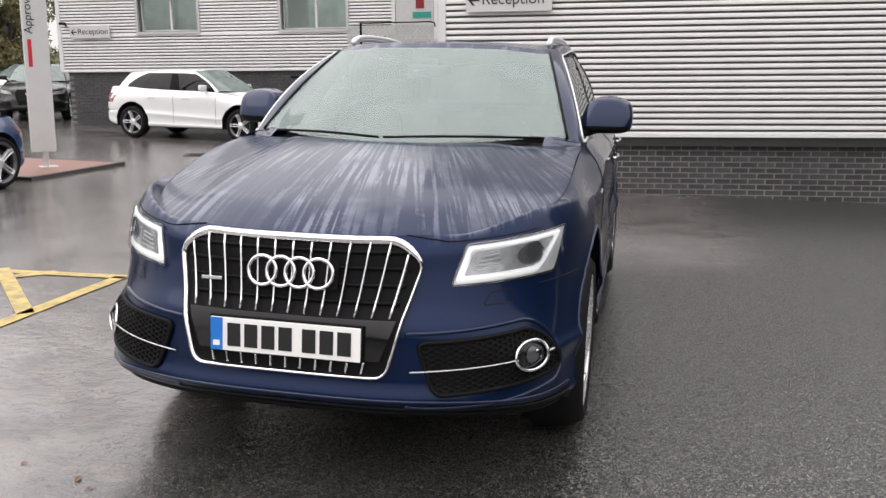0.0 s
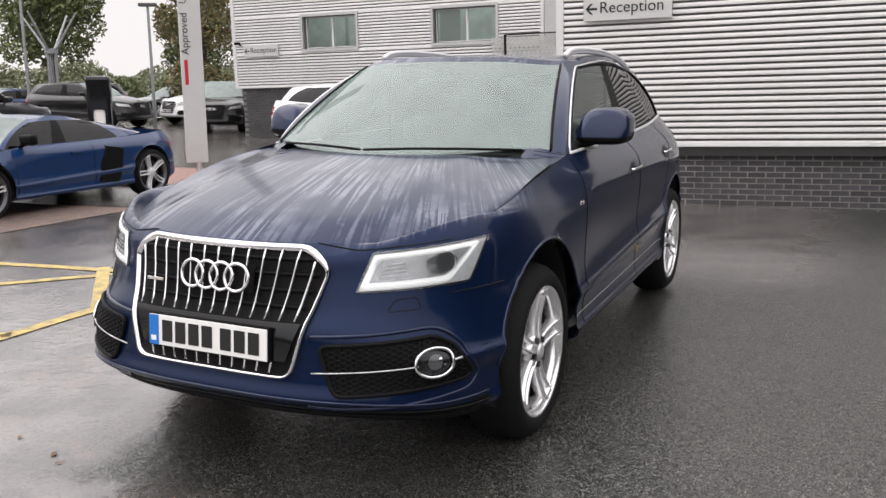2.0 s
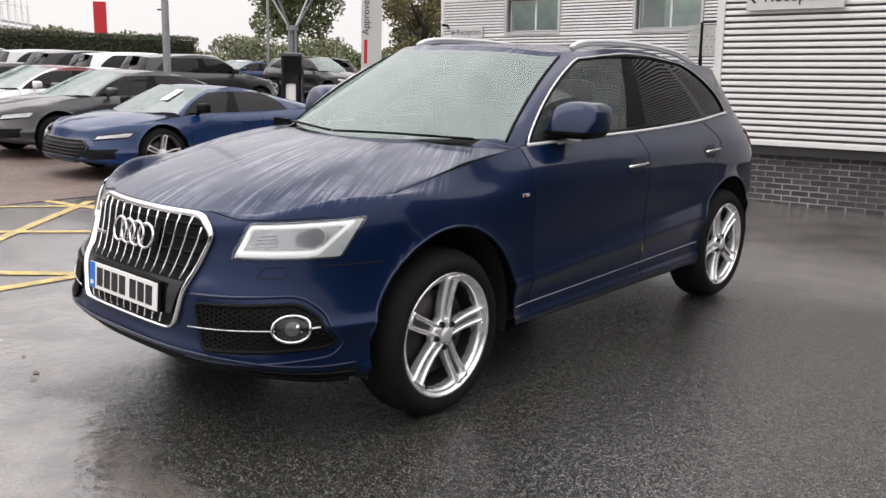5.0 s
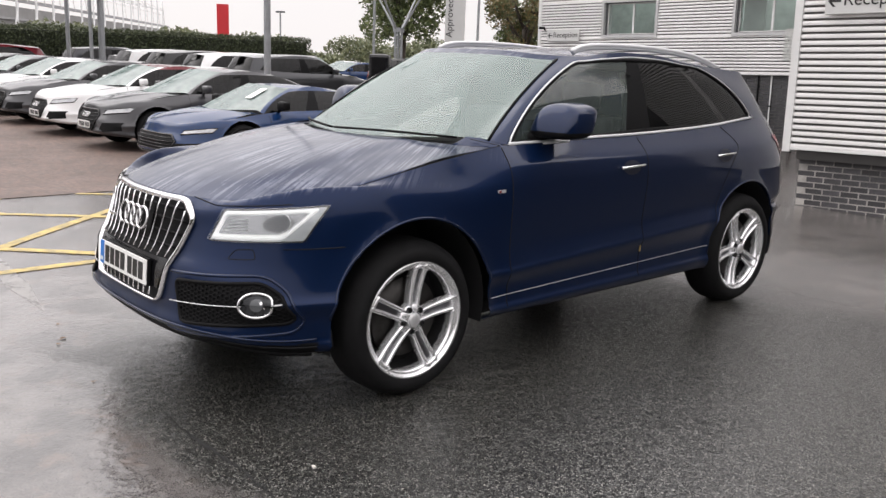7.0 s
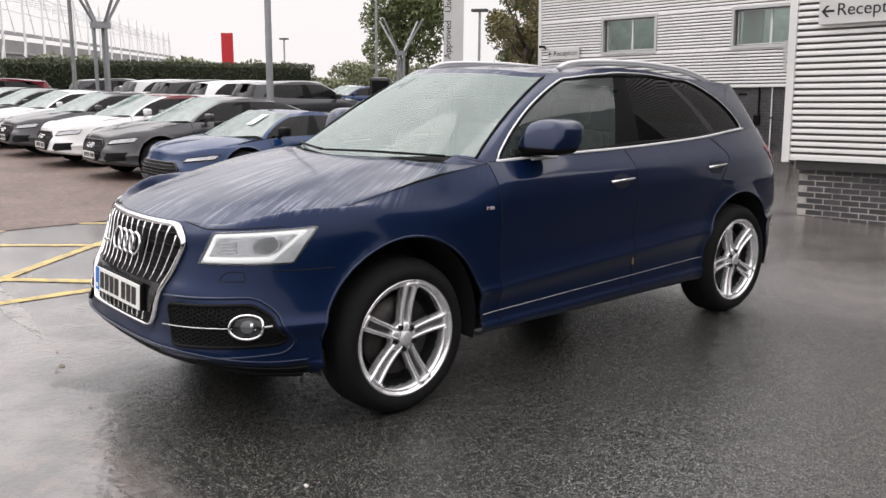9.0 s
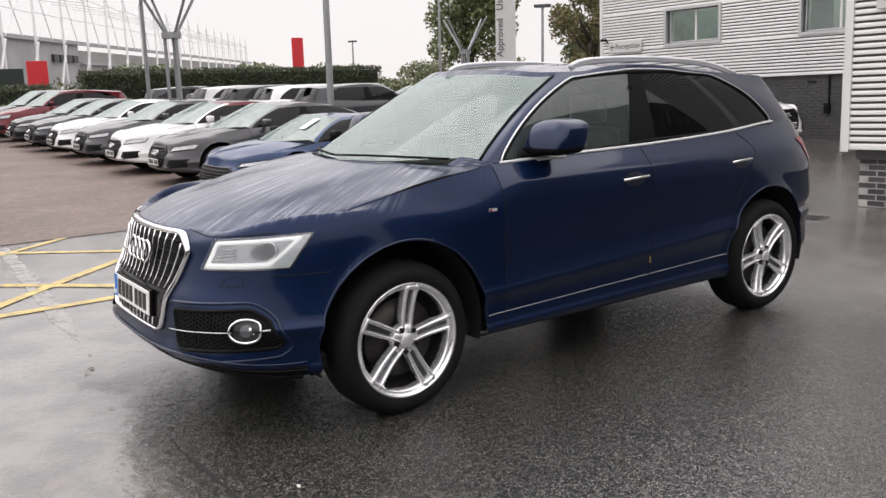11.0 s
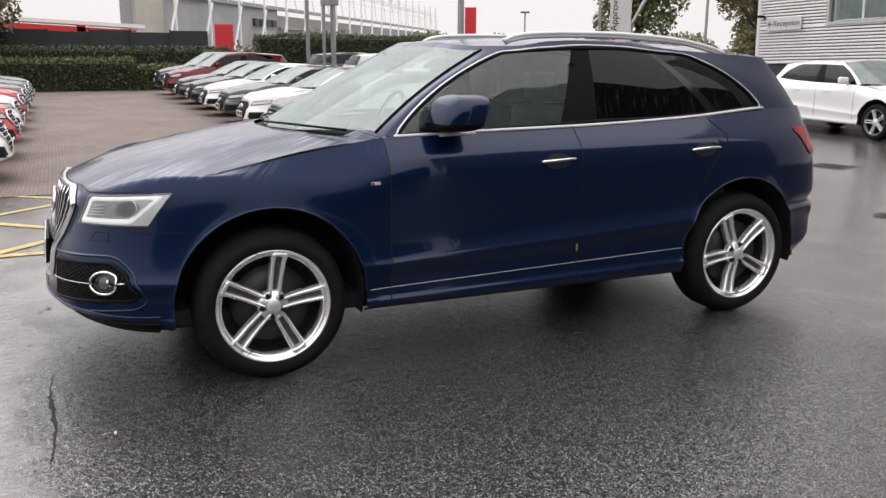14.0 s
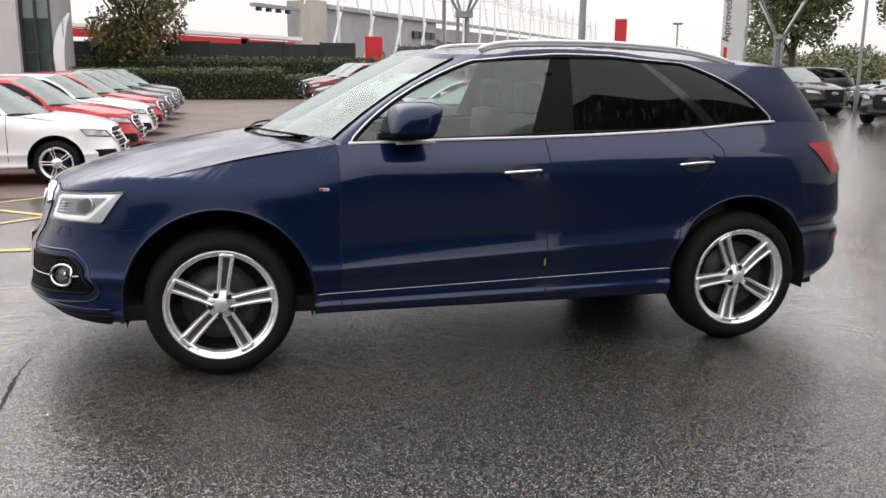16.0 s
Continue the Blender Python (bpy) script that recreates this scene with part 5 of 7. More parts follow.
def dress_hero():
    """Grille, lamps, intakes, trim, mirrors, handles, rails, seams and badges of the blue SUV."""
    f, sd = cast.front, cast.side
    # grille
    hexa = densify(round_poly([(-0.338, 0.462), (0.338, 0.462), (0.436, 0.842), (0.352, 0.908), (-0.352, 0.908), (-0.436, 0.842)], 0.045), 0.03)
    grille = mesh_part("grille", *fill_patch(hexa, f, 0.003, 10), M_BLACK, hero, "black grille with chrome slats")
    v, q = ring_strip(hexa, lambda p: 0.0115 + 0.0145 * float(smoothstep(0.80, 0.90, p[1])), f, (0.004, 0.024, 0.024, 0.004))
    mesh_part("grille_frame", v, q, M_CHROME, grille, "polished chrome frame")

    def half_width(z):
        return 0.320 + (0.415 - 0.320) * (z - 0.462) / 0.38 if z < 0.842 else 0.415 - (z - 0.842) * 1.15
    for k in range(-6, 7):
        for z0, z1 in ((0.482, 0.518), (0.652, 0.884)):
            x_top, x_bot = (k * 0.0640, k * 0.0565) if z0 > 0.6 else (k * 0.0530, k * 0.0515)
            if abs(k) >= 6 and z0 < 0.6:
                continue
            path = []
            for t in np.linspace(0, 1, 9):
                z = z0 + (z1 - z0) * t
                x = x_bot + (x_top - x_bot) * t
                if abs(x) < half_width(z) - 0.008:
                    path.append(f(x, z, 0.018))
            if len(path) > 2:
                vv, qq = tube(path, 0.0044, 6)
                mesh_part("slat", vv, qq, M_CHROME, grille)
    for z in (0.70, 0.755, 0.81, 0.86):
        w = half_width(z) - 0.015
        vv, qq = tube([f(-w + 2 * w * i / 20, z, 0.010) for i in range(21)], 0.006, 6)
        mesh_part("cross_bar", vv, qq, M_BLACK, grille)
    v, q = quad_patch([(-0.315, 0.522), (0.315, 0.522), (0.362, 0.648), (-0.362, 0.648)], 20, 4, f, 0.014)
    mesh_part("plate_panel", v, q, M_GLOSSBLACK, grille)
    # four plain rings on a black plinth
    v, q = quad_patch([(-0.16, 0.735), (0.16, 0.735), (0.16, 0.835), (-0.16, 0.835)], 10, 2, f, 0.020)
    mesh_part("emblem_backing", v, q, M_BLACK, grille)
    for i in range(4):
        x = -0.0965 + 0.0645 * i
        path = [f(x + 0.049 * math.cos(a), 0.785 + 0.049 * math.sin(a), 0.036) for a in np.linspace(0, 2 * math.pi, 37)[:-1]]
        vv, qq = tube(path, 0.0066, 8, True)
        mesh_part("emblem_ring", vv, qq, M_CHROME, hero)
    b = f(-0.285, 0.744, 0.026)
    part("name_badge", box_bm((b.x - 0.038, b.y - 0.004, b.z - 0.006), (b.x + 0.038, b.y + 0.006, b.z + 0.006), 0.002), M_CHROME, grille)
    # number plate with plain bars for its characters
    p = f(0, 0.580, 0.020)
    plate = new("number_plate")
    plate.parent = hero
    plate.matrix_basis = Matrix.Translation((0, p.y, 0.580)) @ Matrix.Rotation(radians(-4), 4, "X")
    part("plate_backing", box_bm((-0.268, -0.004, -0.062), (0.268, 0.012, 0.062), 0.004), M_BLACK, plate)
    part("plate_face", box_bm((-0.262, -0.010, -0.056), (0.262, -0.004, 0.056), 0.002), M_WHITEPL, plate, "white acrylic plate face")
    part("plate_band", box_bm((-0.261, -0.012, -0.055), (-0.218, -0.0102, 0.055)), M_PLATEBLUE, plate, "blue band")
    part("band_mark", box_bm((-0.251, -0.0135, -0.040), (-0.228, -0.0122, -0.022)), M_WHITEPL, plate)
    x = -0.200
    for i in range(7):
        part("plate_bar", box_bm((x, -0.0125, -0.039), (x + 0.046, -0.0102, 0.039)), M_INK, plate)
        x += 0.0605 if i != 3 else 0.082
    # lamps, looked at across the front corner
    way = Vector((-0.55, 0.83, 0)).normalized()
    across = Vector((0.83, 0.55, 0)).normalized()

    def corner(s, z, off=0.0):
        o = across * s + Vector((0, 0, z)) - way * 4
        return cast.skew(o, way, off)
    lamp2d = densify(round_poly([(-0.012, 0.753), (0.399, 0.770), (0.480, 0.920), (0.052, 0.886)], 0.014), 0.02)
    for s in (1, -1):
        side = (lambda vf: vf) if s == 1 else flip
        lamp = mesh_part("headlight", *side(fill_patch(lamp2d, corner, 0.002, 10)), M_LAMPBACK, hero, "clear headlight with lit white strip")
        v, q = ring_strip(lamp2d, 0.006, corner, (0.001, 0.005, 0.005, 0.002))
        mesh_part("seal", *side((v, q)), M_GLOSSBLACK, lamp)
        drl = densify(round_poly([(0.002, 0.763), (0.318, 0.779), (0.446, 0.906), (0.060, 0.877)], 0.020), 0.02)
        v, q = ring_strip(drl, lambda p: 0.021 if p[1] < 0.80 or p[0] < 0.05 else 0.0125, corner, (0.003, 0.010, 0.010, 0.003))
        mesh_part("light_strip", *side((v, q)), M_DRL, lamp, "glowing white light strip")
        inner = densify(round_poly([(0.026, 0.786), (0.302, 0.801), (0.405, 0.889), (0.078, 0.862)], 0.015), 0.02)
        mesh_part("reflector", *side(fill_patch(inner, corner, 0.0045, 6)), M_REFLECTOR, lamp)
        bowl = [(0.292 + 0.058 * math.cos(a) + 0.012 * math.sin(a), 0.842 + 0.035 * math.sin(a)) for a in np.linspace(0, 2 * math.pi, 33)[:-1]]
        mesh_part("projector_bowl", *side(fill_patch(bowl, corner, 0.0060, 5)), M_LAMPDARK, lamp, "smoked projector housing")
        disc = [(0.300 + 0.030 * math.cos(a), 0.846 + 0.030 * math.sin(a)) for a in np.linspace(0, 2 * math.pi, 25)[:-1]]
        mesh_part("projector_lens", *side(fill_patch(disc, corner, 0.0085, 4)), M_LENS, lamp)
        path = [corner(0.304 + 0.036 * math.cos(a), 0.845 + 0.037 * math.sin(a), 0.010) for a in np.linspace(-1.4, 1.5, 14)]
        mesh_part("projector_ring", *side(tube(path, 0.0035, 6)), M_CHROME, lamp)
        for k in range(4):
            path = [corner(0.070 + 0.010 * k + t * (0.10 - 0.012 * k), 0.802 + 0.014 * k + t * 0.008, 0.0075) for t in np.linspace(0, 1, 6)]
            mesh_part("indicator_rib", *side(tube(path, 0.0032, 5)), M_LAMPBACK, lamp)
        glassy = mesh_part("lens", *side(fill_patch(lamp2d, corner, 0.016, 10)), M_LAMPGLASS, lamp)
        glassy.visible_shadow = False
        # intake with its fog lamp
        grid2d = densify(round_poly([(-0.140, 0.584), (0.255, 0.603), (0.332, 0.560), (0.392, 0.468), (0.366, 0.444), (-0.095, 0.416)], 0.030), 0.025)
        intake = mesh_part("air_intake", *side(fill_patch(grid2d, corner, 0.002, 8)), M_MESHGRILLE, hero, "black honeycomb air intake")
        mesh_part("honeycomb", *side(honeycomb(grid2d, corner, (0.246, 0.518, 0.062))), M_BLACK, intake)
        mesh_part("intake_frame", *side(tube([corner(p.x, p.y, 0.006) for p in grid2d], 0.0085, 6, True)), M_BLACK, intake)
        lip = densify(round_poly([(-0.20, 0.612), (-0.12, 0.615), (0.265, 0.634), (0.355, 0.575), (0.425, 0.448), (0.385, 0.402), (-0.10, 0.366), (-0.20, 0.372)], 0.05), 0.02)
        lip = [p for p in lip if p.x > -0.185]
        k0 = max(range(len(lip)), key=lambda i: (lip[i] - lip[i - 1]).length)
        lip = lip[k0:] + lip[:k0]
        mesh_part("intake_lip", *side(tube([corner(p.x, p.y, -0.001) for p in lip], 0.0075, 8)), M_BLUE, intake)
        vv, qq = tube([corner(-0.165 + 0.355 * t, 0.492 + 0.022 * t, 0.014) for t in np.linspace(0, 1, 14)], 0.0022, 6)
        mesh_part("chrome_strip", *side((vv, qq)), M_SATIN, intake)
        mesh_part("chrome_tip", *side(tube([corner(0.312 + 0.035 * t, 0.520 + 0.003 * t, 0.012) for t in np.linspace(0, 1, 4)], 0.0040, 6)), M_SATIN, intake)
        path = [corner(0.246 + 0.066 * math.cos(a), 0.518 + 0.045 * math.sin(a), 0.016) for a in np.linspace(0, 2 * math.pi, 33)[:-1]]
        fog = mesh_part("fog_lamp", *side(tube(path, 0.0060, 8, True)), M_CHROME, hero, "round fog lamp in a chrome ring")
        disc = [(0.246 + 0.063 * math.cos(a), 0.518 + 0.042 * math.sin(a)) for a in np.linspace(0, 2 * math.pi, 33)[:-1]]
        mesh_part("fog_bowl", *side(fill_patch(disc, corner, 0.006, 5)), M_FOGBOWL, fog)
        disc = [(0.250 + 0.026 * math.cos(a), 0.520 + 0.024 * math.sin(a)) for a in np.linspace(0, 2 * math.pi, 25)[:-1]]
        mesh_part("fog_lens", *side(fill_patch(disc, corner, 0.010, 4)), M_LENS, fog)
        for q0, q1, r in ((0.268, 0.528, 0.0055), (0.282, 0.512, 0.004)):
            disc = [(q0 + r * math.cos(a), q1 + r * math.sin(a)) for a in np.linspace(0, 2 * math.pi, 13)[:-1]]
            mesh_part("facet", *side(fill_patch(disc, corner, 0.0125, 2)), M_CHROME, fog)
        # headlamp washer cover
        cover = densify(round_poly([(0.622, 0.690), (0.715, 0.695), (0.700, 0.735), (0.640, 0.730)], 0.012), 0.012)
        mesh_part("washer_cover_seam", *side(tube([f(p.x, p.y, 0.0) for p in cover], 0.0022, 4, True)), M_SEAM, hero)
        # seams
        def seam(pts, r=0.0026, nm="shut_line"):
            mesh_part(nm, *side(tube(pts, r, 5)), M_SEAM, hero)
        seam([sd(0.583, z, 0.0004) for z in np.linspace(0.34, 1.118, 30)])
        seam([sd(1.656 + 0.010 * float(smoothstep(0.4, 1.1, z)), z, 0.0004) for z in np.linspace(0.352, 1.145, 30)])
        rear_cut = pchip([0.345, 0.46, 0.60, 0.80, 0.95, 1.062, 1.17], [2.385, 2.385, 2.405, 2.480, 2.580, 2.678, 2.585])
        seam([sd(float(rear_cut(z)), z, 0.0004) for z in np.linspace(0.345, 1.172, 44)])
        seam([sd(y, 0.742 + 0.02 * (y + 0.5), 0.0004) for y in np.linspace(-0.60, -0.37, 10)])
        edge = [Vector(hero_pts[c, -1]) + Vector((0.0, 0, 0.0015)) for c in range(len(hero_pts)) if -0.865 < hero_pts[c, -1][1] < 0.585]
        rail_ = [p for p in edge if p.y > -0.42]
        front_ = [f(0.362, 0.914, 0.0016), corner(0.00, 0.895, 0.0016), corner(0.046, 0.897, 0.0016), corner(0.12, 0.903, 0.0016), corner(0.20, 0.909, 0.0016), corner(0.27, 0.915, 0.0016), corner(0.335, 0.921, 0.0016)]
        seam(front_ + [front_[-1].lerp(rail_[0], 0.5) + Vector((0.0, 0, 0.006))], 0.0023)
        seam([p - Vector((0, 0, 0.0012)) for p in rail_], 0.0017)
        a0 = edge[-1]
        seam([a0.lerp(Vector((0.700, 0.50, 1.150)), t) for t in np.linspace(0, 1, 6)], 0.0018)
        strip = [sd(y, 0.397 + (y - 0.457) * 0.0243, 0.0012) for y in np.linspace(0.47, 2.37, 60)]
        mesh_part("sill_strip", *side(tube(strip, 0.0014, 6)), M_SATIN, hero, "thin bright sill line")
        # wheel-arch lips
        for yc, r, a0_, a1_ in ((0.0, 0.450, 0.02, math.pi - 0.12), (2.807, 0.436, 0.05, math.pi - 0.02)):
            arc = [sd(yc + (r + 0.004) * math.cos(a), 0.386 + (r + 0.004) * math.sin(a), -0.002) for a in np.linspace(a0_, a1_, 50)]
            mesh_part("arch_lip", *side(tube(arc, 0.0065, 8)), M_BLUE, hero)
        # bright trim round the side windows
        us_i = [i for i, u in enumerate(hero_us) if 3.0 <= u <= 7.0]
        hi = hero_G.shape[1] - 2
        loop = [Vector(hero_G[i, 0]) for i in us_i] + [Vector(hero_G[us_i[-1], j]) for j in range(1, hi + 1)] + [Vector(hero_G[i, hi]) for i in reversed(us_i[:-1])] + [Vector(hero_G[us_i[0], j]) for j in range(hi - 1, 0, -1)]
        sm = []
        n = len(loop)
        for i in range(n):
            sm.append((loop[i - 1] + loop[i] * 2 + loop[(i + 1) % n]) / 4 + Vector((0.006, 0, 0.002)))
        mesh_part("window_trim", *side(tube(sm, 0.0054, 6, True)), M_SATIN, hero, "satin silver window surround")
        waist = [Vector(hero_G[i, 0]) + Vector((0.012, 0, 0.003)) for i in us_i]
        mesh_part("waist_strip", *side(tube(waist, 0.0085, 8)), M_RAIL, hero, "bright metal strip under the side windows")
        mesh_part("mirror_foot_plate", *side(tube([Vector(hero_G[i, 0]) + Vector((0.016, 0, -0.004)) for i in us_i if 0.86 < hero_G[i, 0][1] < 1.10], 0.013, 8)), M_RAIL, hero)
        inner_ = [p + Vector((-0.004, 0, 0)) + ((sum(sm, Vector()) / n) - p).normalized() * 0.018 for p in sm]
        mesh_part("window_seal", *side(tube(inner_, 0.011, 6, True)), M_BLACK, hero)
        # roof rail on two feet
        rail = [(0.565, 1.375, 1.612), (0.566, 1.44, 1.636), (0.567, 1.55, 1.650), (0.568, 1.80, 1.657), (0.568, 2.03, 1.656), (0.566, 2.30, 1.645), (0.562, 2.54, 1.626), (0.557, 2.75, 1.590), (0.552, 2.90, 1.550)]
        ry = [p[1] for p in rail]
        fx, fz = pchip(ry, [p[0] for p in rail]), pchip(ry, [p[2] for p in rail])
        path = [(float(fx(y)), y, float(fz(y)) - 0.016) for y in np.linspace(1.375, 2.90, 50)]
        rl = mesh_part("roof_rail", *side(tube(path, 0.0135, 10, flat=1.2)), M_RAIL, hero, "satin aluminium roof rail")
        foot = [(float(fx(y)), y, float(fz(y)) - 0.030) for y in np.linspace(1.385, 2.89, 40)]
        mesh_part("rail_base", *side(tube(foot, 0.0125, 8)), M_RAIL, rl)
        # mirror
        mv, mf = superellipsoid((0.914, 0.915, 1.256), (0.122, 0.112, 0.090), 0.46)
        mv = [(x + 0.010 + 0.34 * (z - 1.256) * min(max((0.97 - x) / 0.18, 0), 1) - 0.10 * max(z - 1.256, 0), y + 0.030 + 0.18 * (x - 0.93) + 0.30 * (z - 1.256), 1.248 + (z - 1.256) * (1 - 0.22 * ((x - 0.914) / 0.122) ** 2 * (z > 1.256))) for x, y, z in mv]
        cap = [q_ for q_ in mf if sum(mv[i][2] for i in q_) / 4 > 1.200]
        low = [q_ for q_ in mf if sum(mv[i][2] for i in q_) / 4 <= 1.200]
        mir = mesh_part("door_mirror", *side(compact(mv, cap)), M_BLUE, hero, "blue door mirror on a black foot")
        mesh_part("mirror_base", *side(compact(mv, low)), M_BLACK, mir)
        gv = [(0.865, 1.032, 1.205), (0.985, 1.054, 1.205), (0.985, 1.072, 1.278), (0.872, 1.052, 1.278)]
        mesh_part("mirror_glass", *side((gv, [(0, 1, 2, 3)])), M_CHROME, mir, smooth=False)
        sv, sf = tube([(0.775, 0.80, 1.158), (0.80, 0.84, 1.162), (0.84, 0.885, 1.176), (0.88, 0.92, 1.188), (0.92, 0.94, 1.196)], 0.030, 10, flat=1.35)
        mesh_part("mirror_arm", *side((sv, sf)), M_BLACK, mir)
        # door handles over flat dark patches that paint in the shade of their recesses
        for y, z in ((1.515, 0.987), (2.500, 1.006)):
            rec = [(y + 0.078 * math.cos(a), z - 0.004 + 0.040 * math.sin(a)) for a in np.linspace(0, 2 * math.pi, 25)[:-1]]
            hr = mesh_part("handle_shade_patch", *side(fill_patch(rec, sd, 0.0025, 4)), M_RECESS_SHADE, hero)
            path = [sd(y - 0.105 + 0.21 * t, z + 0.008 * (t - 0.5), 0.010 + 0.024 * math.sin(math.pi * t) ** 0.6) for t in np.linspace(0, 1, 16)]
            mesh_part("door_handle", *side(tube(path, 0.0085, 8, flat=1.0)), M_CHROME, hero, "chrome door handle")
        # tail lamp and low reflector round the rear corner
        rway = Vector((-0.75, -0.66, 0)).normalized()
        racross = Vector((-0.66, 0.75, 0)).normalized()

        def rcorner(q_, z, off=0.0):
            return cast.skew(racross * q_ + Vector((0, 0, z)) - rway * 4, rway, off)
        tl = densify(round_poly([(1.900, 1.095), (2.24, 1.095), (2.24, 0.925), (2.02, 0.925)], 0.02), 0.03)
        mesh_part("tail_lamp", *side(fill_patch(tl, rcorner, 0.006, 6)), M_TAILRED, hero, "red tail lamp")
        rf = densify(round_poly([(2.08, 0.575), (2.22, 0.575), (2.22, 0.535), (2.08, 0.535)], 0.01), 0.02)
        mesh_part("reflector", *side(fill_patch(rf, rcorner, 0.006, 4)), M_RED, hero)
        # mud strake ahead of the front wheel
        part("air_strake", box_bm((s * 0.72 - 0.14, -0.475, 0.285), (s * 0.72 + 0.14, -0.455, 0.32), 0.004), M_BLACK, hero)
    # side badge and the yellow tag on the door edge (this side only)
    b = sd(0.506, 0.921, 0.004)
    part("side_badge", box_bm((b.x - 0.003, b.y - 0.022, b.z - 0.0075), (b.x + 0.004, b.y + 0.026, b.z + 0.0075), 0.002), M_SATIN, hero)
    part("badge_mark", box_bm((b.x + 0.0042, b.y - 0.020, b.z - 0.0055), (b.x + 0.006, b.y - 0.007, b.z + 0.0055)), M_RED, hero)
    b = sd(1.648, 0.517, 0.002)
    part("door_edge_tag", box_bm((b.x - 0.002, b.y - 0.0045, b.z - 0.024), (b.x + 0.004, b.y + 0.0045, b.z + 0.024), 0.002), M_TAG, hero, "small yellow tag on the door edge")
    # crisp lip and a second crease along the chin, round to the front wheels
    for lev, r, mt_, nm in ((3, 0.0055, M_BLUE, "chin_lip"), (2, 0.0030, M_SEAM, "chin_crease"), (1, 0.0120, M_BLACK, "front_splitter")):
        half = [Vector(hero_pts[c, lev * 5]) for c in range(len(hero_pts)) if hero_pts[c, lev * 5][1] < -0.50 and hero_pts[c, lev * 5][0] >= 0]
        half.sort(key=lambda v: math.atan2(v.x, -v.y))
        line = [Vector((-v.x, v.y, v.z)) for v in reversed(half[1:])] + half
        mesh_part(nm, *tube([v + Vector((0.004 * math.copysign(1, v.x) * min(1, abs(v.x)), -0.005 * max(0, 1 - abs(v.x)), 0)) for v in line], r, 6), mt_, hero)
    # scuttle and wipers
    vs, fs = [], []
    for i in range(25):
        x = -0.60 + 1.20 * i / 24
        k = abs(x) / 0.74
        yb = 0.15 + 0.36 * k ** 2.2
        vs += [(x, yb - 0.02, 1.118), (x, yb + 0.12, 1.128)]
    fs = [(2 * i, 2 * i + 2, 2 * i + 3, 2 * i + 1) for i in range(24)]
    mesh_part("scuttle", vs, fs, M_BLACK, hero)
    for x0, x1 in ((-0.02, 0.66), (-0.62, -0.04)):
        pts = []
        for t in np.linspace(0, 1, 12):
            x = x0 + (x1 - x0) * t
            k = abs(x) / 0.74
            pts.append((x, 0.19 + 0.33 * k ** 2.0, 1.156 + 0.010 * math.sin(math.pi * t)))
        mesh_part("wiper", *tube(pts, 0.0065, 6), M_BLACK, hero)
    # painted corners between bonnet, windscreen and wings
    foot_line = [Vector(p) for p in hero_G[:32, 0]]
    for s in (1, -1):
        vs = []
        for i in range(13):
            x = 0.66 + 0.16 * i / 12
            yb = 0.15 + 0.43 * min(1.0, x / 0.80) ** 2.2
            q = min(foot_line, key=lambda p: abs(p.x - x))
            vs += [(s * x, yb - 0.012, 1.124 - 0.012 * float(smoothstep(0.5, 0.8, x)) + 0.004), (s * x, max(q.y, yb) + 0.012, q.z + 0.004)]
        mesh_part("cowl_corner", vs, [(2 * i, 2 * i + 2, 2 * i + 3, 2 * i + 1) for i in range(12)], M_BLUE, hero)
    # rear spoiler lip
    pts = [(x, 3.322 - 0.10 * (x / 0.5) ** 2, 1.506 - 0.012 * (x / 0.5) ** 2) for x in np.linspace(-0.52, 0.52, 21)]
    mesh_part("spoiler", *tube(pts, 0.016, 8, flat=2.2), M_BLUE, hero)


M_TAILRED = mat("bright_tail_lamp", (0.30, 0.008, 0.012), 0.2, vary=0.15, scale=14)
M_LAMPBACK = mat("lamp_housing", (0.72, 0.73, 0.74), 0.35, 0.15, vary=0.15, scale=30)
M_LENS = mat("projector_glass", (0.10, 0.105, 0.11), 0.05, 0.3)
M_FOGBOWL = mat("fog_lamp_bowl", (0.035, 0.037, 0.04), 0.12, 0.6, vary=0.5, scale=45)
M_RECESS_SHADE = mat("handle_recess_shade", (0.004, 0.006, 0.018), 0.5)
M_TAG = mat("yellow_tag", (0.32, 0.22, 0.07), 0.5)
M_MESHGRILLE = mat("honeycomb_plastic", (0.005, 0.005, 0.0055), 0.6)
M_MESHGRILLE.node_tree.nodes["Principled BSDF"].inputs["Specular IOR Level"].default_value = 0.15
dress_hero()
# ---- parked cars ----
P_COUPE = dict(grille=(0.40, 0.80), grille_w=0.42, lamp=[(0.50, 0.715), (0.85, 0.775), (0.87, 0.865), (0.55, 0.815)], wb=2.76, fo=0.86, ro=1.05, hw=0.92, belt=0.95, roof=1.34, cowl=0.22, rf=1.12, rr=2.25, gb=2.95, rt=2.50, rb=3.40, tyre=0.335, rim=0.245, arch=0.385, crown=0.05, roof_w=0.56)
P_HATCH = dict(wb=2.47, fo=0.80, ro=0.68, hw=0.87, belt=0.96, roof=1.39, cowl=0.20, rf=0.95, rr=2.15, gb=2.62, rt=2.80, rb=2.98, tyre=0.31, rim=0.215, arch=0.36, crown=0.05, top_z=[0.925, 0.952, 0.990, 1.040, 1.095, 1.130, 1.152, 1.165, 1.165, 1.165], doors=(0.585, 1.66, 2.2))
P_SUV = dict(wb=2.82, fo=0.90, ro=0.94, hw=0.945, belt=1.12, roof=1.60, cowl=0.20, rf=1.05, rr=2.55, gb=3.15, rt=3.30, rb=3.55, tyre=0.36, rim=0.255, arch=0.435, crown=0.05)
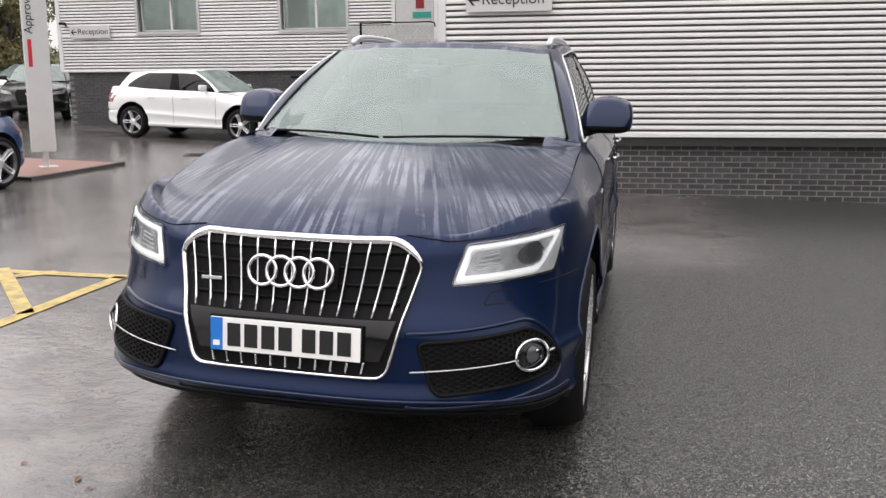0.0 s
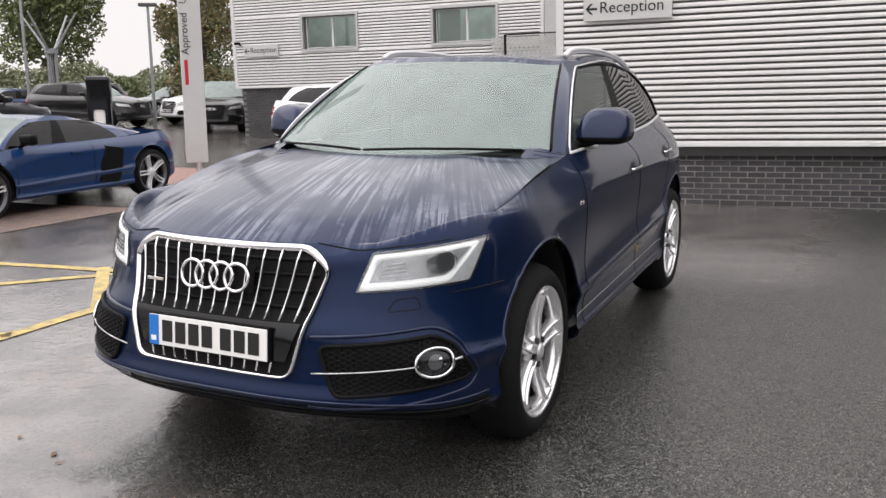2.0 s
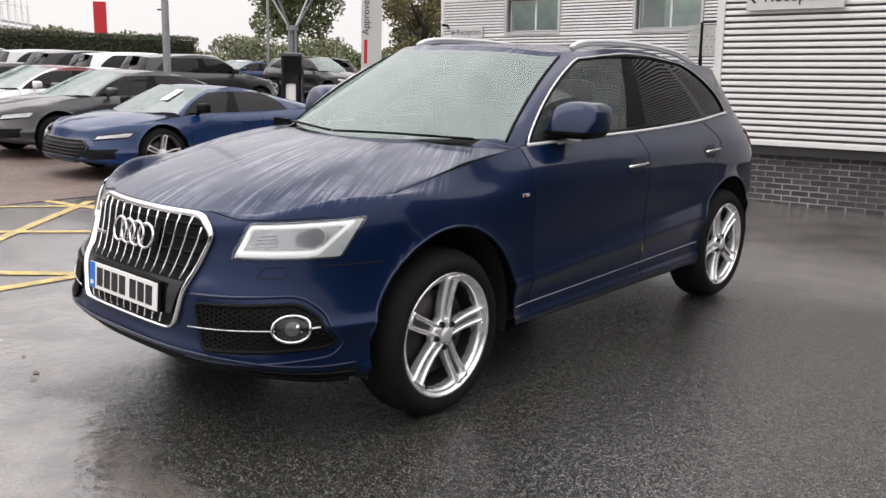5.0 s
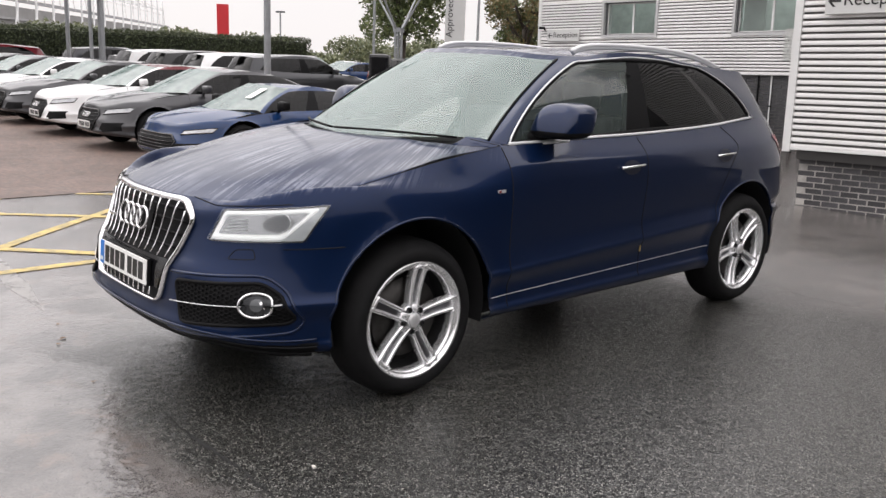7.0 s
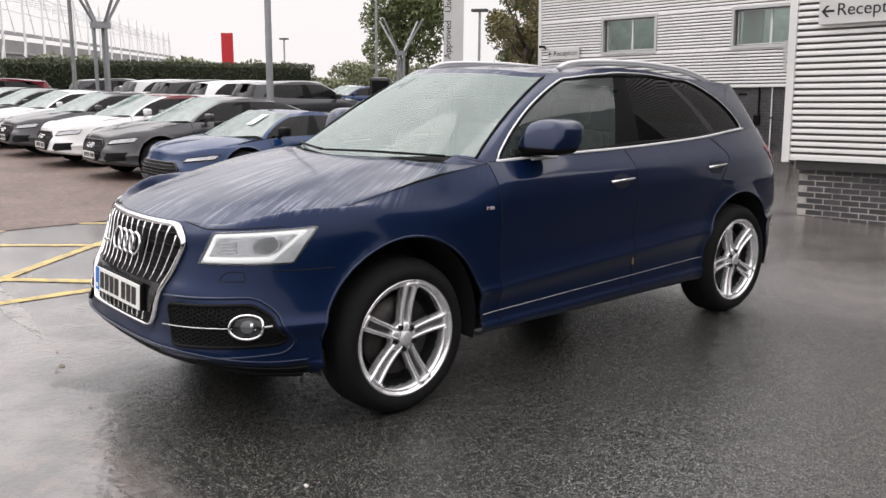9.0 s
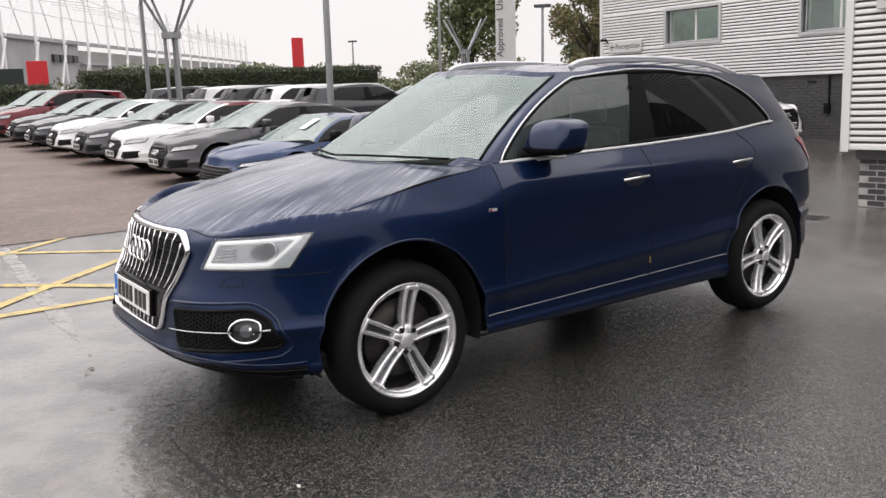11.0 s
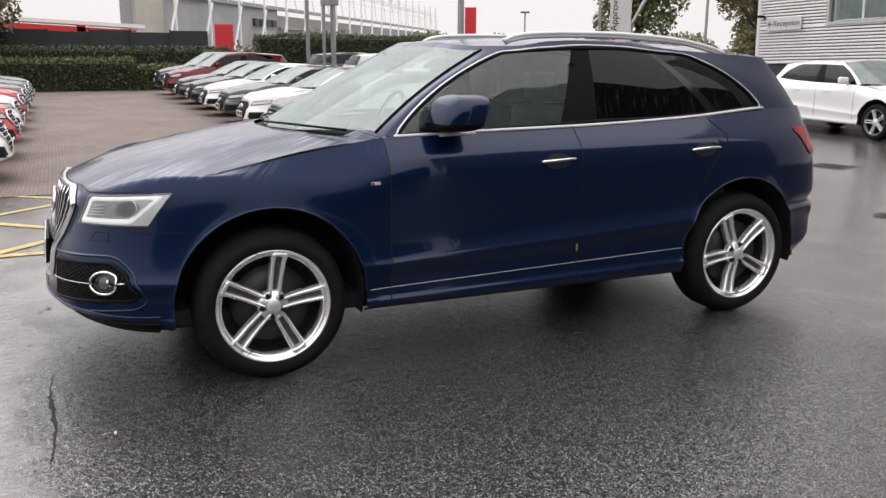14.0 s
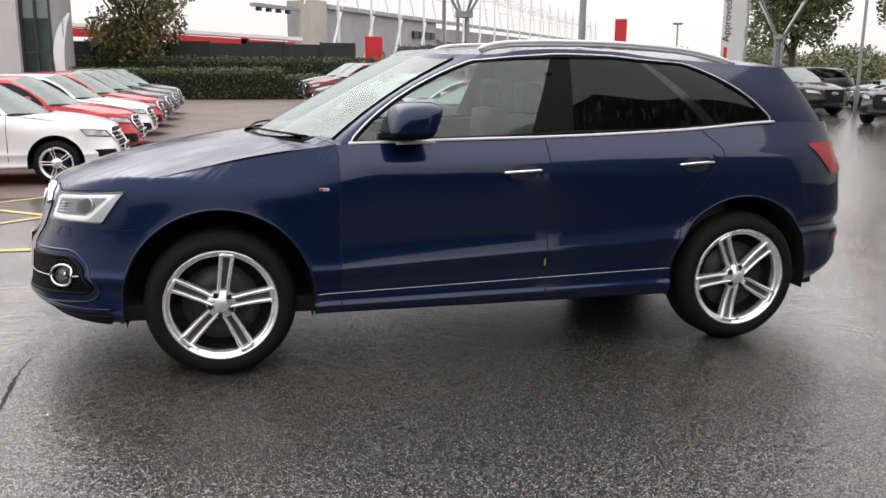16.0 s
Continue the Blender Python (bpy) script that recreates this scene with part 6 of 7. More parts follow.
P_OFFICE = dict(P_SUV, belt=1.085, roof=1.55, wb=2.76, rr=2.32, gb=2.98, rt=3.08, rb=3.42)
P_SPORT = dict(wb=2.65, fo=0.97, ro=0.80, hw=0.97, belt=0.86, roof=1.20, cowl=-0.05, rf=0.72, rr=1.65, gb=2.15, rt=2.0, rb=2.9, tyre=0.34, rim=0.262, arch=0.375, crown=0.04, glass_front=0.36, roof_w=0.55, black_mirrors=True, lamp=[(0.60, 0.715), (0.86, 0.770), (0.88, 0.850), (0.62, 0.790)], rings=False, grille=(0.36, 0.70), grille_w=0.60, doors=(0.42, 1.60, 1.60), rear_doors=False)

M_WHITE = paint("white_paint", (0.74, 0.74, 0.74), 0.0)
M_GREY = paint("grey_paint", (0.058, 0.058, 0.062), 0.4)
M_DARKGREY = paint("dark_grey_paint", (0.035, 0.036, 0.040), 0.5)
M_BLACKP = paint("black_paint", (0.008, 0.008, 0.009), 0.1)
M_REDP = paint("red_paint", (0.42, 0.012, 0.020), 0.1)
M_DEEPRED = paint("deep_red_paint", (0.115, 0.009, 0.015), 0.3)
M_SPORTBLUE = paint("bright_blue_paint", (0.005, 0.026, 0.092), 0.0)


def park(P, name, label, group, body, x, nose_y, turn=0.0, **kw):
    """Parks a car with its nose at (x, nose_y); turn 0 faces -y, 180 faces +y."""
    fo = P["fo"]
    m = pose(x, nose_y, ground_z(x, nose_y), 0, 0, turn) @ Matrix.Translation((0, fo, 0))
    key = (id(P), body.name, kw.get("wheels", "silver"), kw.get("roof_paint").name if kw.get("roof_paint") else "", kw.get("grille_chrome", True))
    if key in PARKED:
        ob = copy_thing(PARKED[key], m)
        tagged(ob, label, "car", group)
        ob.name = name
        return ob
    ob = build_car(P, name, label, group, body, m, **kw)[0]
    PARKED[key] = ob
    return ob


PARKED = {}
G1 = "cars parked in the row beside the paved aisle"
park(P_SPORT, "sports_car", "bright blue low sports coupe parked nose out", G1, M_SPORTBLUE, -7.92, 2.47, wheels="dark", grille_chrome=False, plate=False)
sheet_v = [(0.34 + 0.13 * (i % 2) - 0.05 * (i // 2), 0.33 + 0.30 * (i // 2) + 0.03 * (i % 2), 1.015 + 0.135 * (i // 2)) for i in range(4)]
mesh_part("price_sheet", sheet_v, [(0, 1, 3, 2)], M_WHITEPL, bpy.data.objects["sports_car"], "white paper price sheet", smooth=False)
for s in (1, -1):
    outline = [(1.66, 0.30), (2.00, 0.27), (2.08, 0.45), (2.12, 0.74), (1.80, 0.79), (1.70, 0.56)]
    bm = bmesh.new()
    rim_in = [bm.verts.new((s * 0.93, y, z)) for y, z in outline]
    rim_out = [bm.verts.new((s * 0.968, 1.88 + (y - 1.88) * 0.94, 0.54 + (z - 0.54) * 0.94)) for y, z in outline]
    bm.faces.new(rim_out)
    for i in range(6):
        bm.faces.new((rim_in[i], rim_in[(i + 1) % 6], rim_out[(i + 1) % 6], rim_out[i]))
    bmesh.ops.recalc_face_normals(bm, faces=bm.faces[:])
    part("side_blade", bm, M_BLACK, bpy.data.objects["sports_car"], "black side blade")

row_a = [(P_COUPE, "coupe", "dark grey coupe parked nose out", M_GREY, -10.9), (P_COUPE, "convertible", "white convertible with dark red soft top", M_WHITE, -13.55), (P_COUPE, "coupe", "dark grey coupe parked nose out", M_GREY, -16.2), (P_COUPE, "coupe", "white coupe parked nose out", M_WHITE, -18.8), (P_COUPE, "coupe", "near-black coupe parked nose out", M_DARKGREY, -21.5), (P_COUPE, "coupe", "near-black coupe parked nose out", M_DARKGREY, -24.2), (P_SUV, "suv", "deep red SUV parked nose out", M_DEEPRED, -27.4), (P_SUV, "suv", "dark grey SUV parked by the hedge", M_DARKGREY, -30.4)]
for P, nm, lb, mt, x in row_a:
    park(P, nm, lb, G1, mt, x, 2.63, roof_paint=M_DEEPRED if nm == "convertible" else None, grille_chrome=False)
G2 = "small cars parked in the row facing the aisle"
for lb, mt, x in (("white small hatchback on silver five-spoke wheels", M_WHITE, -8.2), ("bright red small hatchback parked nose out", M_REDP, -10.9), ("white small hatchback parked nose out", M_WHITE, -13.5), ("bright red small hatchback parked nose out", M_REDP, -16.1), ("grey small hatchback parked nose out", M_GREY, -18.7), ("grey small hatchback parked nose out", M_GREY, -21.3), ("dark grey small hatchback parked nose out", M_DARKGREY, -23.9)):
    park(P_HATCH, "hatchback", lb, G2, mt, x, -1.45, 180)
# white SUV along the office wall
park(P_OFFICE, "suv", "white SUV on dark alloy wheels by the office wall", "", M_WHITE, -6.55, 14.85, 86.0, wheels="dark", grille_chrome=False)

# second row behind, tails towards the aisle, and cars further off
G3 = "cars parked in the second row"
for P, nm, lb, mt, x in ((P_SUV, "suv", "dark grey SUV seen over the sports car", M_DARKGREY, -18.0), (P_SUV, "suv", "white SUV parked nose away", M_WHITE, -20.9), (P_SUV, "suv", "black SUV parked nose away", M_BLACKP, -23.6), (P_SUV, "suv", "white SUV parked nose away", M_WHITE, -26.3), (P_HATCH, "hatchback", "white hatchback parked nose away", M_WHITE, -29.0), (P_SUV, "suv", "dark grey SUV parked nose away", M_DARKGREY, -31.8), (P_HATCH, "hatchback", "grey hatchback parked nose away", M_GREY, -34.5)):
    park(P, nm, lb, G3, mt, x, 13.55, 180)
G4 = "cars parked towards the far trees"
park(P_SUV, "suv", "black SUV by the corner of the offices", G4, M_BLACKP, -15.9, 18.0, 30, grille_chrome=False, plate=False)
park(P_SUV, "suv", "black SUV parked side on across the yard", G4, M_BLACKP, -20.3, 19.75, 97, grille_chrome=False, plate=False)
for P, nm, lb, mt, x, y in ((P_SUV, "suv", "dark grey SUV far across the yard", M_DARKGREY, -28.6, 21.5), (P_SUV, "suv", "white SUV far across the yard", M_WHITE, -21.0, 21.6), (P_COUPE, "saloon", "dark saloon far across the yard", M_DARKGREY, -25.5, 24.2), (P_COUPE, "saloon", "white saloon far across the yard", M_WHITE, -32.0, 20.0), (P_COUPE, "saloon", "blue saloon far across the yard", M_SPORTBLUE, -29.0, 18.4)):
    park(P, nm, lb, G4, mt, x, y, -12)

# ---- paving, markings ----


def sheet(name, corners, z_off, material, label, category, step=0.8):
    """A flat surface laid on the ground, following its fall."""
    (x0, y0), (x1, y1) = corners
    nx, ny = max(1, int((x1 - x0) / step)), max(1, int((y1 - y0) / step))
    vs = [(x0 + (x1 - x0) * i / nx, y0 + (y1 - y0) * j / ny, 0) for i in range(nx + 1) for j in range(ny + 1)]
    vs = [(x, y, ground_z(x, y) + z_off) for x, y, _ in vs]
    return tagged(mesh_part(name, vs, grid_faces(nx + 1, ny + 1), material), label, category, kind="structure")


def paving_material():
    m = mat("wet_block_paving", (0.16, 0.118, 0.100), 0.60, vary=0.2, scale=3)
    n, l = m.node_tree.nodes, m.node_tree.links
    b = n["Principled BSDF"]
    b.inputs["Specular IOR Level"].default_value = 0.3
    tc, br = n.new("ShaderNodeTexCoord"), n.new("ShaderNodeTexBrick")
    br.inputs["Scale"].default_value = 5.0
    br.inputs["Color1"].default_value = (0.180, 0.124, 0.104, 1)
    br.inputs["Color2"].default_value = (0.115, 0.088, 0.077, 1)
    br.inputs["Mortar"].default_value = (0.07, 0.062, 0.056, 1)
    br.inputs["Mortar Size"].default_value = 0.018
    no = n.new("ShaderNodeTexNoise")
    no.inputs["Scale"].default_value = 0.7
    no.inputs["Detail"].default_value = 7
    mx = n.new("ShaderNodeMixRGB")
    mx.blend_type = "OVERLAY"
    mx.inputs[0].default_value = 0.5
    l.new(tc.outputs["Object"], br.inputs["Vector"])
    l.new(tc.outputs["Object"], no.inputs["Vector"])
    l.new(br.outputs["Color"], mx.inputs[1])
    l.new(no.outputs["Fac"], mx.inputs[2])
    l.new(mx.outputs[0], b.inputs["Base Color"])
    bp = n.new("ShaderNodeBump")
    bp.inputs["Strength"].default_value, bp.inputs["Distance"].default_value = 0.4, 0.006
    l.new(br.outputs["Fac"], bp.inputs["Height"])
    bp.invert = True
    l.new(bp.outputs["Normal"], b.inputs["Normal"])
    return m


M_PAVING = paving_material()
sheet("pavement", ((-36.0, -9.0), (-5.95, 4.8)), 0.006, M_PAVING, "wet red-brown block paved parking bays and aisle", "paving")


def road_line(a, b, width=0.10):
    """One painted line on the tarmac, worn at the edges."""
    a, b = Vector((*a, 0)), Vector((*b, 0))
    d = (b - a).normalized()
    s = Vector((-d.y, d.x, 0)) * width / 2
    n = max(2, int((b - a).length / 0.12))
    vs, fs = [], []
    for i in range(n + 1):
        p = a.lerp(b, i / n)
        for k in (1, -1):
            q = p + s * k * (1 + 0.10 * noise.noise((p.x * 9, p.y * 9, k)))
            vs.append((q.x, q.y, ground_z(q.x, q.y) + 0.0055))
    fs = [(2 * i, 2 * i + 1, 2 * i + 3, 2 * i + 2) for i in range(n)]
    return tagged(mesh_part("road_marking", vs, fs, M_YELLOW), "worn yellow painted hatching line on wet tarmac", "road marking", "yellow hatched no-parking box", kind="structure")


BX0, BX1, BY0, BY1 = -5.95, -2.38, -4.6, 1.70
road_line((BX1, BY0), (BX1, BY1))
road_line((BX0, BY1 - 0.30), (BX1 + 0.04, BY1))
for c in (0.30, 2.45, 4.60, 6.75):
    x0, x1 = max(BX0, BY0 - c), min(BX1, BY1 - c)
    if x1 > x0:
        road_line((x0, x0 + c), (x1, x1 + c))
for c in (-1.65, -3.87, -5.95, -8.10):
    x0, x1 = max(BX0, c - BY1), min(BX1, c - BY0)
    if x1 > x0:
        road_line((x0, c - x0), (x1, c - x1))

# ---- brick plinth of the front block ----
brick_me = bpy.data.meshes.new("brick")
bmk = box_bm((-0.1025, -0.005, -0.0300), (0.1025, 0.05, 0.0300), 0.003)
bmk.to_mesh(brick_me)
bmk.free()
brick_me.materials.append(M_BRICK)
for row in range(11):
    for k in range(26):
        ob = new("brick", brick_me)
        ob.parent = wr
        ob.location = (-1.475 + 0.103 + (0.1125 if row % 2 else 0.0) + k * 0.2225, 0.13, 0.438 - row * 0.0745)
    for k in range(2):
        ob = new("brick", brick_me)
        ob.parent = wr
        ob.location = (-1.470, 0.26 + 0.2225 * k, 0.438 - row * 0.0745)
        ob.rotation_euler = (0, 0, -math.pi / 2)


def plinth_bricks():
    """Far plinth of the office block: coursed dark bricks, joined."""
    vs, fs = [], []
    for row in range(31):
        z = -0.75 + row * 0.075
        off = 0.11 if row % 2 else 0
        for k in range(62):
            x = -13.98 + off + k * 0.225
            o = len(vs)
            a, b = x, x + 0.213
            vs += [(a, 0.072, z), (b, 0.072, z), (b, 0.072, z + 0.063), (a, 0.072, z + 0.063), (a, 0.084, z - 0.004), (b, 0.084, z - 0.004), (b, 0.084, z + 0.067), (a, 0.084, z + 0.067)]
            fs += [(o, o + 1, o + 2, o + 3), (o, o + 4, o + 5, o + 1), (o + 3, o + 2, o + 6, o + 7), (o, o + 3, o + 7, o + 4), (o + 1, o + 5, o + 6, o + 2)]
    return vs, fs


ob = mesh_part("brickwork", *plinth_bricks(), M_DARKBRICK, wlft, smooth=False)
tagged(ob, kind="stuff")

# ---- signs ----


def text_part(name, words, size, material, parent, m, label=""):
    cu = bpy.data.curves.new(name, "FONT")
    cu.body, cu.size, cu.extrude = words, size, 0.002
    cu.align_x, cu.align_y = "LEFT", "CENTER"
    tmp = new(name + "_curve", cu)
    dg = bpy.context.evaluated_depsgraph_get()
    me = bpy.data.meshes.new_from_object(tmp.evaluated_get(dg))
    bpy.data.objects.remove(tmp)
    me.materials.clear()
    me.materials.append(material)
    ob = new(name, me)
    ob.parent = parent
    ob.matrix_basis = m
    if label:
        ob["label"] = label
    return ob


def reception_sign(name, label, a, x0, x1, z0, z1):
    s = empty(name, label, "sign", "reception signs", wall_frame(a))
    part("panel", box_bm((x0, -0.075, z0), (x1, -0.035, z1), 0.006), M_SIGN, s)
    h = z1 - z0
    part("bracket", box_bm((x0 + 0.1, -0.035, z0 + h * 0.3), (x1 - 0.1, 0.03, z0 + h * 0.7)), M_DARK, s)
    zc = (z0 + z1) / 2
    bm = bmesh.new()
    ax = x0 + h * 0.10
    add_box(bm, (ax + h * 0.10, -0.079, zc - h * 0.045), (ax + h * 0.50, -0.0765, zc + h * 0.045))
    for k in (1, -1):
        v = [bm.verts.new(p) for p in ((ax, -0.079, zc), (ax + h * 0.10, -0.079, zc), (ax + h * 0.32, -0.079, zc + k * h * 0.22), (ax + h * 0.20, -0.079, zc + k * h * 0.22))]
        bm.faces.new(v)
    part("arrow", bm, M_INK, s)
    text_part("lettering", "Reception", h * 0.66, M_INK, s, Matrix.Translation((ax + h * 0.58, -0.078, zc + h * 0.02)) @ Matrix.Rotation(math.pi / 2, 4, "X") @ Matrix.Diagonal((1.0, 1, 1, 1)))
    return s


reception_sign("reception_sign", "grey reception sign with black arrow on cladding", FRONT, -1.275, -0.128, 2.250, 2.56)
reception_sign("reception_sign", "small grey reception sign on the office wall", BACK, -13.77, -12.64, 2.457, 2.78)
cam_box = empty("wall_camera", "small black security camera on the cladding", "camera", m=wall_frame(BACK))
part("housing", box_bm((-13.95, -0.26, 2.80), (-13.85, -0.08, 2.87), 0.01), M_BLACK, cam_box)
part("arm", rod_bm((-13.90, -0.10, 2.82), (-13.90, 0.03, 2.78), 0.02), M_BLACK, cam_box)

# door, notice and stair screen between the two blocks
dr = empty("door_1", "grey steel door with fire notices at the stair head", "door", m=wall_frame(BACK), kind="structure")
part("leaf", box_bm((-5.00, -0.03, 2.37), (-4.04, 0.02, 4.44), 0.005), M_FRAME, dr)
part("door_frame", wall_with_openings(-5.10, -3.94, 2.29, 4.54, -0.05, 0.01, [(-5.01, -4.03, 2.36, 4.45)]), M_TRIM, dr)
part("red_notice", box_bm((-4.49, -0.045, 3.05), (-4.28, -0.032, 3.27)), M_RED, dr)
part("green_notice", box_bm((-4.57, -0.045, 2.82), (-4.11, -0.032, 2.97)), M_GREEN, dr)
sc = empty("stair_screen", "white perforated steel screen with black handrail", "railing", m=wall_frame(15.5))



def perforated(x0, nx, z0, nz, pitch=0.10, hole=0.052):
    """A steel sheet with staggered square holes, 4 mm thick."""
    bm = bmesh.new()
    rib = pitch - hole
    xs, zs = [x0], [z0]
    for i in range(nx):
        xs += [xs[-1] + rib, xs[-1] + pitch]
    for j in range(nz):
        zs += [zs[-1] + rib, zs[-1] + pitch]
    xs.append(xs[-1] + rib)
    zs.append(zs[-1] + rib)
    vs = [[bm.verts.new((x, 0, z)) for z in zs] for x in xs]
    for i in range(len(xs) - 1):
        for j in range(len(zs) - 1):
            if i % 2 and j % 2 and (i // 2 + j // 2) % 2 == 0:
                continue
            bm.faces.new((vs[i][j], vs[i + 1][j], vs[i + 1][j + 1], vs[i][j + 1]))
    bmesh.ops.solidify(bm, geom=bm.faces[:], thickness=0.004)
    return bm


part("panel", perforated(-5.38, 5, 1.87, 12, 0.052, 0.028), M_PERF, sc)
part("panel", perforated(-5.03, 30, 1.87, 12, 0.052, 0.028), M_PERF, sc)
part("post", box_bm((-5.09, -0.02, -0.2), (-5.05, 0.05, 2.56), 0.005), M_BLACK, sc)
mesh_part("handrail", *tube([(-5.09, 0, 2.565), (-4.2, 0, 2.57), (-3.50, 0, 2.575), (-3.42, 0, 2.55), (-3.40, 0, 2.47)], 0.014, 8), M_BLACK, sc)
for x in (-5.07, -4.2, -3.45):
    part("leg", rod_bm((x, 0.06, -0.25), (x, 0.06, 1.95), 0.03), M_BLACK, sc)
dp = empty("downpipe", "slim pale downpipe on the brick plinth", "pipe", m=wall_frame(BACK))
part("pipe", rod_bm((-6.926, 0.045, -0.35), (-6.926, 0.045, 1.58), 0.018), M_TRIM, dp)
part("clip", box_bm((-6.956, 0.02, 0.82), (-6.896, 0.072, 0.86)), M_BLACK, dp)
sd_ = empty("cable_conduit", "black cable conduit and junction box on the brick plinth", "conduit", m=wall_frame(BACK))
part("conduit", rod_bm((-7.256, 0.05, 0.7), (-7.256, 0.05, 1.58), 0.022), M_BLACK, sd_)
part("junction_box", box_bm((-7.36, 0.0, 0.66), (-7.21, 0.070, 0.90), 0.008), M_BLACK, sd_)
vb = empty("air_brick", "small black vent in the brick plinth", "vent", m=wall_frame(BACK))
part("vent_plate", box_bm((-7.80, 0.052, 1.39), (-7.58, 0.070, 1.44), 0.003), M_BLACK, vb)

# totem sign on its paved island
sheet("paved_island", ((-10.1, 7.0), (-7.3, 9.1)), 0.05, M_RED_BRICK, "raised red brick island under the totem sign", "paving")
kb = empty("kerb", "dark stone kerb round the paved island", "kerb", kind="structure")
gz = ground_z(-8, 7.5)
for lo, hi in (((-10.15, 6.92, gz - 0.05), (-7.22, 7.0, gz + 0.055)), ((-7.3, 7.0, gz - 0.05), (-7.22, 9.18, gz + 0.055)), ((-10.15, 9.1, gz - 0.05), (-7.3, 9.18, gz + 0.055)), ((-10.15, 7.0, gz - 0.05), (-10.10, 9.1, gz + 0.055))):
    part("kerb_stone", box_bm(lo, hi, 0.008), M_KERB, kb)
tm = empty("totem_sign", "tall grey totem sign with vertical lettering", "sign", m=pose(-7.88, 8.07, gz + 0.05, 0, 0, 47))
part("panel", box_bm((-0.175, -0.05, 0.24), (0.175, 0.05, 7.2), 0.012), M_SIGN, tm)
part("foot", rod_bm((0.02, 0, 0), (0.02, 0, 0.26), 0.045), M_SATIN, tm)
part("base_plate", box_bm((-0.08, -0.12, 0.0), (0.18, 0.12, 0.015)), M_SATIN, tm)
upright = Matrix.Rotation(math.pi / 2, 4, "X") @ Matrix.Rotation(math.pi / 2, 4, "Z")
for word, z in (("Approved", 2.00), ("Used", 2.80)):
    text_part("lettering", word, 0.165, M_INK, tm, Matrix.Translation((-0.095, -0.053, z)) @ upright)
part("red_mark", box_bm((-0.125, -0.054, 1.52), (-0.07, -0.0505, 1.92)), M_SIGNRED, tm)

# charging post
ch = empty("charging_post", "black charging post with white oval panel", "charger", m=pose(-9.84, 7.92, ground_z(-9.84, 7.92), 0, 0, 38))
part("body", box_bm((-0.20, -0.13, 0.55), (0.20, 0.13, 1.72), 0.06), M_GLOSSBLACK, ch)
part("pedestal", box_bm((-0.10, -0.08, 0), (0.10, 0.08, 0.6), 0.01), M_GLOSSBLACK, ch)
part("panel", box_bm((-0.09, -0.145, 0.80), (0.09, -0.12, 1.15), 0.05), M_WHITEPL, ch)


def lamp_post(x, y, h, r, label, head=True):
    p = empty("lamp_post", label, "lamp post", "", pose(x, y, ground_z(x, y), 0, 0, 30))
    part("pole", rod_bm((0, 0, 0), (0, 0, h), r, r * 0.8, 16), M_STEEL, p)
    part("base", rod_bm((0, 0, 0), (0, 0, 0.9), r * 1.25, None, 16), M_STEEL, p)
    if head:
        part("lamp_head", box_bm((-0.32, -0.14, h - 0.02), (0.32, 0.14, h + 0.10), 0.03), M_DARKSTEEL, p)
    return p


lamp_post(-14.65, 8.22, 9.0, 0.085, "tall grey steel lamp post between bays")
lamp_post(-27.8, 8.0, 9.0, 0.075, "tall grey steel lamp post by the hedge")
lamp_post(-52.0, 30.8, 4.4, 0.07, "slim grey lamp post far off")
lamp_post(-26.0, 19.8, 6.0, 0.06, "grey lamp post by the trees")
lamp_post(-21.5, 21.5, 4.3, 0.06, "grey lamp post beside the offices")


def strut_tree(x, y, node, label, spread=1.75, rise=2.4, gap=0.22, canopy=True):
    """A cluster of three poles that branches to carry a canopy."""
    s = empty("canopy_support", label, "canopy support", "branching canopy supports", pose(x, y, ground_z(x, y)))
    for k in range(3):
        a = 2 * math.pi * k / 3 + 0.4
        c = Vector((gap * math.cos(a), gap * math.sin(a), 0))
        part("pole", rod_bm(c, c + Vector((0, 0, node)), 0.06), M_STEEL, s)
    part("collar", rod_bm((0, 0, node - 0.12), (0, 0, node + 0.08), gap + 0.10, None, 16), M_STEEL, s)
    for k in range(4):
        a = 2 * math.pi * k / 4 + 0.25
        part("branch", rod_bm((0.2 * math.cos(a), 0.2 * math.sin(a), node), (spread * math.cos(a), spread * math.sin(a), node + rise), 0.05, 0.04), M_STEEL, s)
    if canopy:
        part("canopy", box_bm((-spread - 0.25, -spread - 0.25, node + rise), (spread + 0.25, spread + 0.25, node + rise + 0.1), 0.02), M_MESHDARK, s)
    return s


strut_tree(-25.4, 8.16, 3.35, "grey branching steel canopy support in the car park")
strut_tree(-27.7, 22.45, 2.85, "grey branching steel canopy support by the trees", 1.25, 1.45, 0.16, canopy=False)
# red sign boxes far off
cn = empty("red_pylon", "tall slim red pylon sign beyond the hedge", "sign", m=pose(-55.3, 28.0, -0.17, 0, 0, 60))
part("panel", box_bm((-0.42, -0.2, 0), (0.42, 0.2, 4.85), 0.03), M_SIGNRED, cn)
cn = empty("red_pylon", "short broad red sign box behind the hedge", "sign", m=pose(-50.2, 8.85, -0.17, 0, 0, 80))
part("panel", box_bm((-0.55, -0.25, 1.55), (0.55, 0.25, 3.2), 0.03), M_SIGNRED, cn)
part("leg", box_bm((-0.3, -0.1, 0), (0.3, 0.1, 1.6)), M_PLATEBLUE, cn)

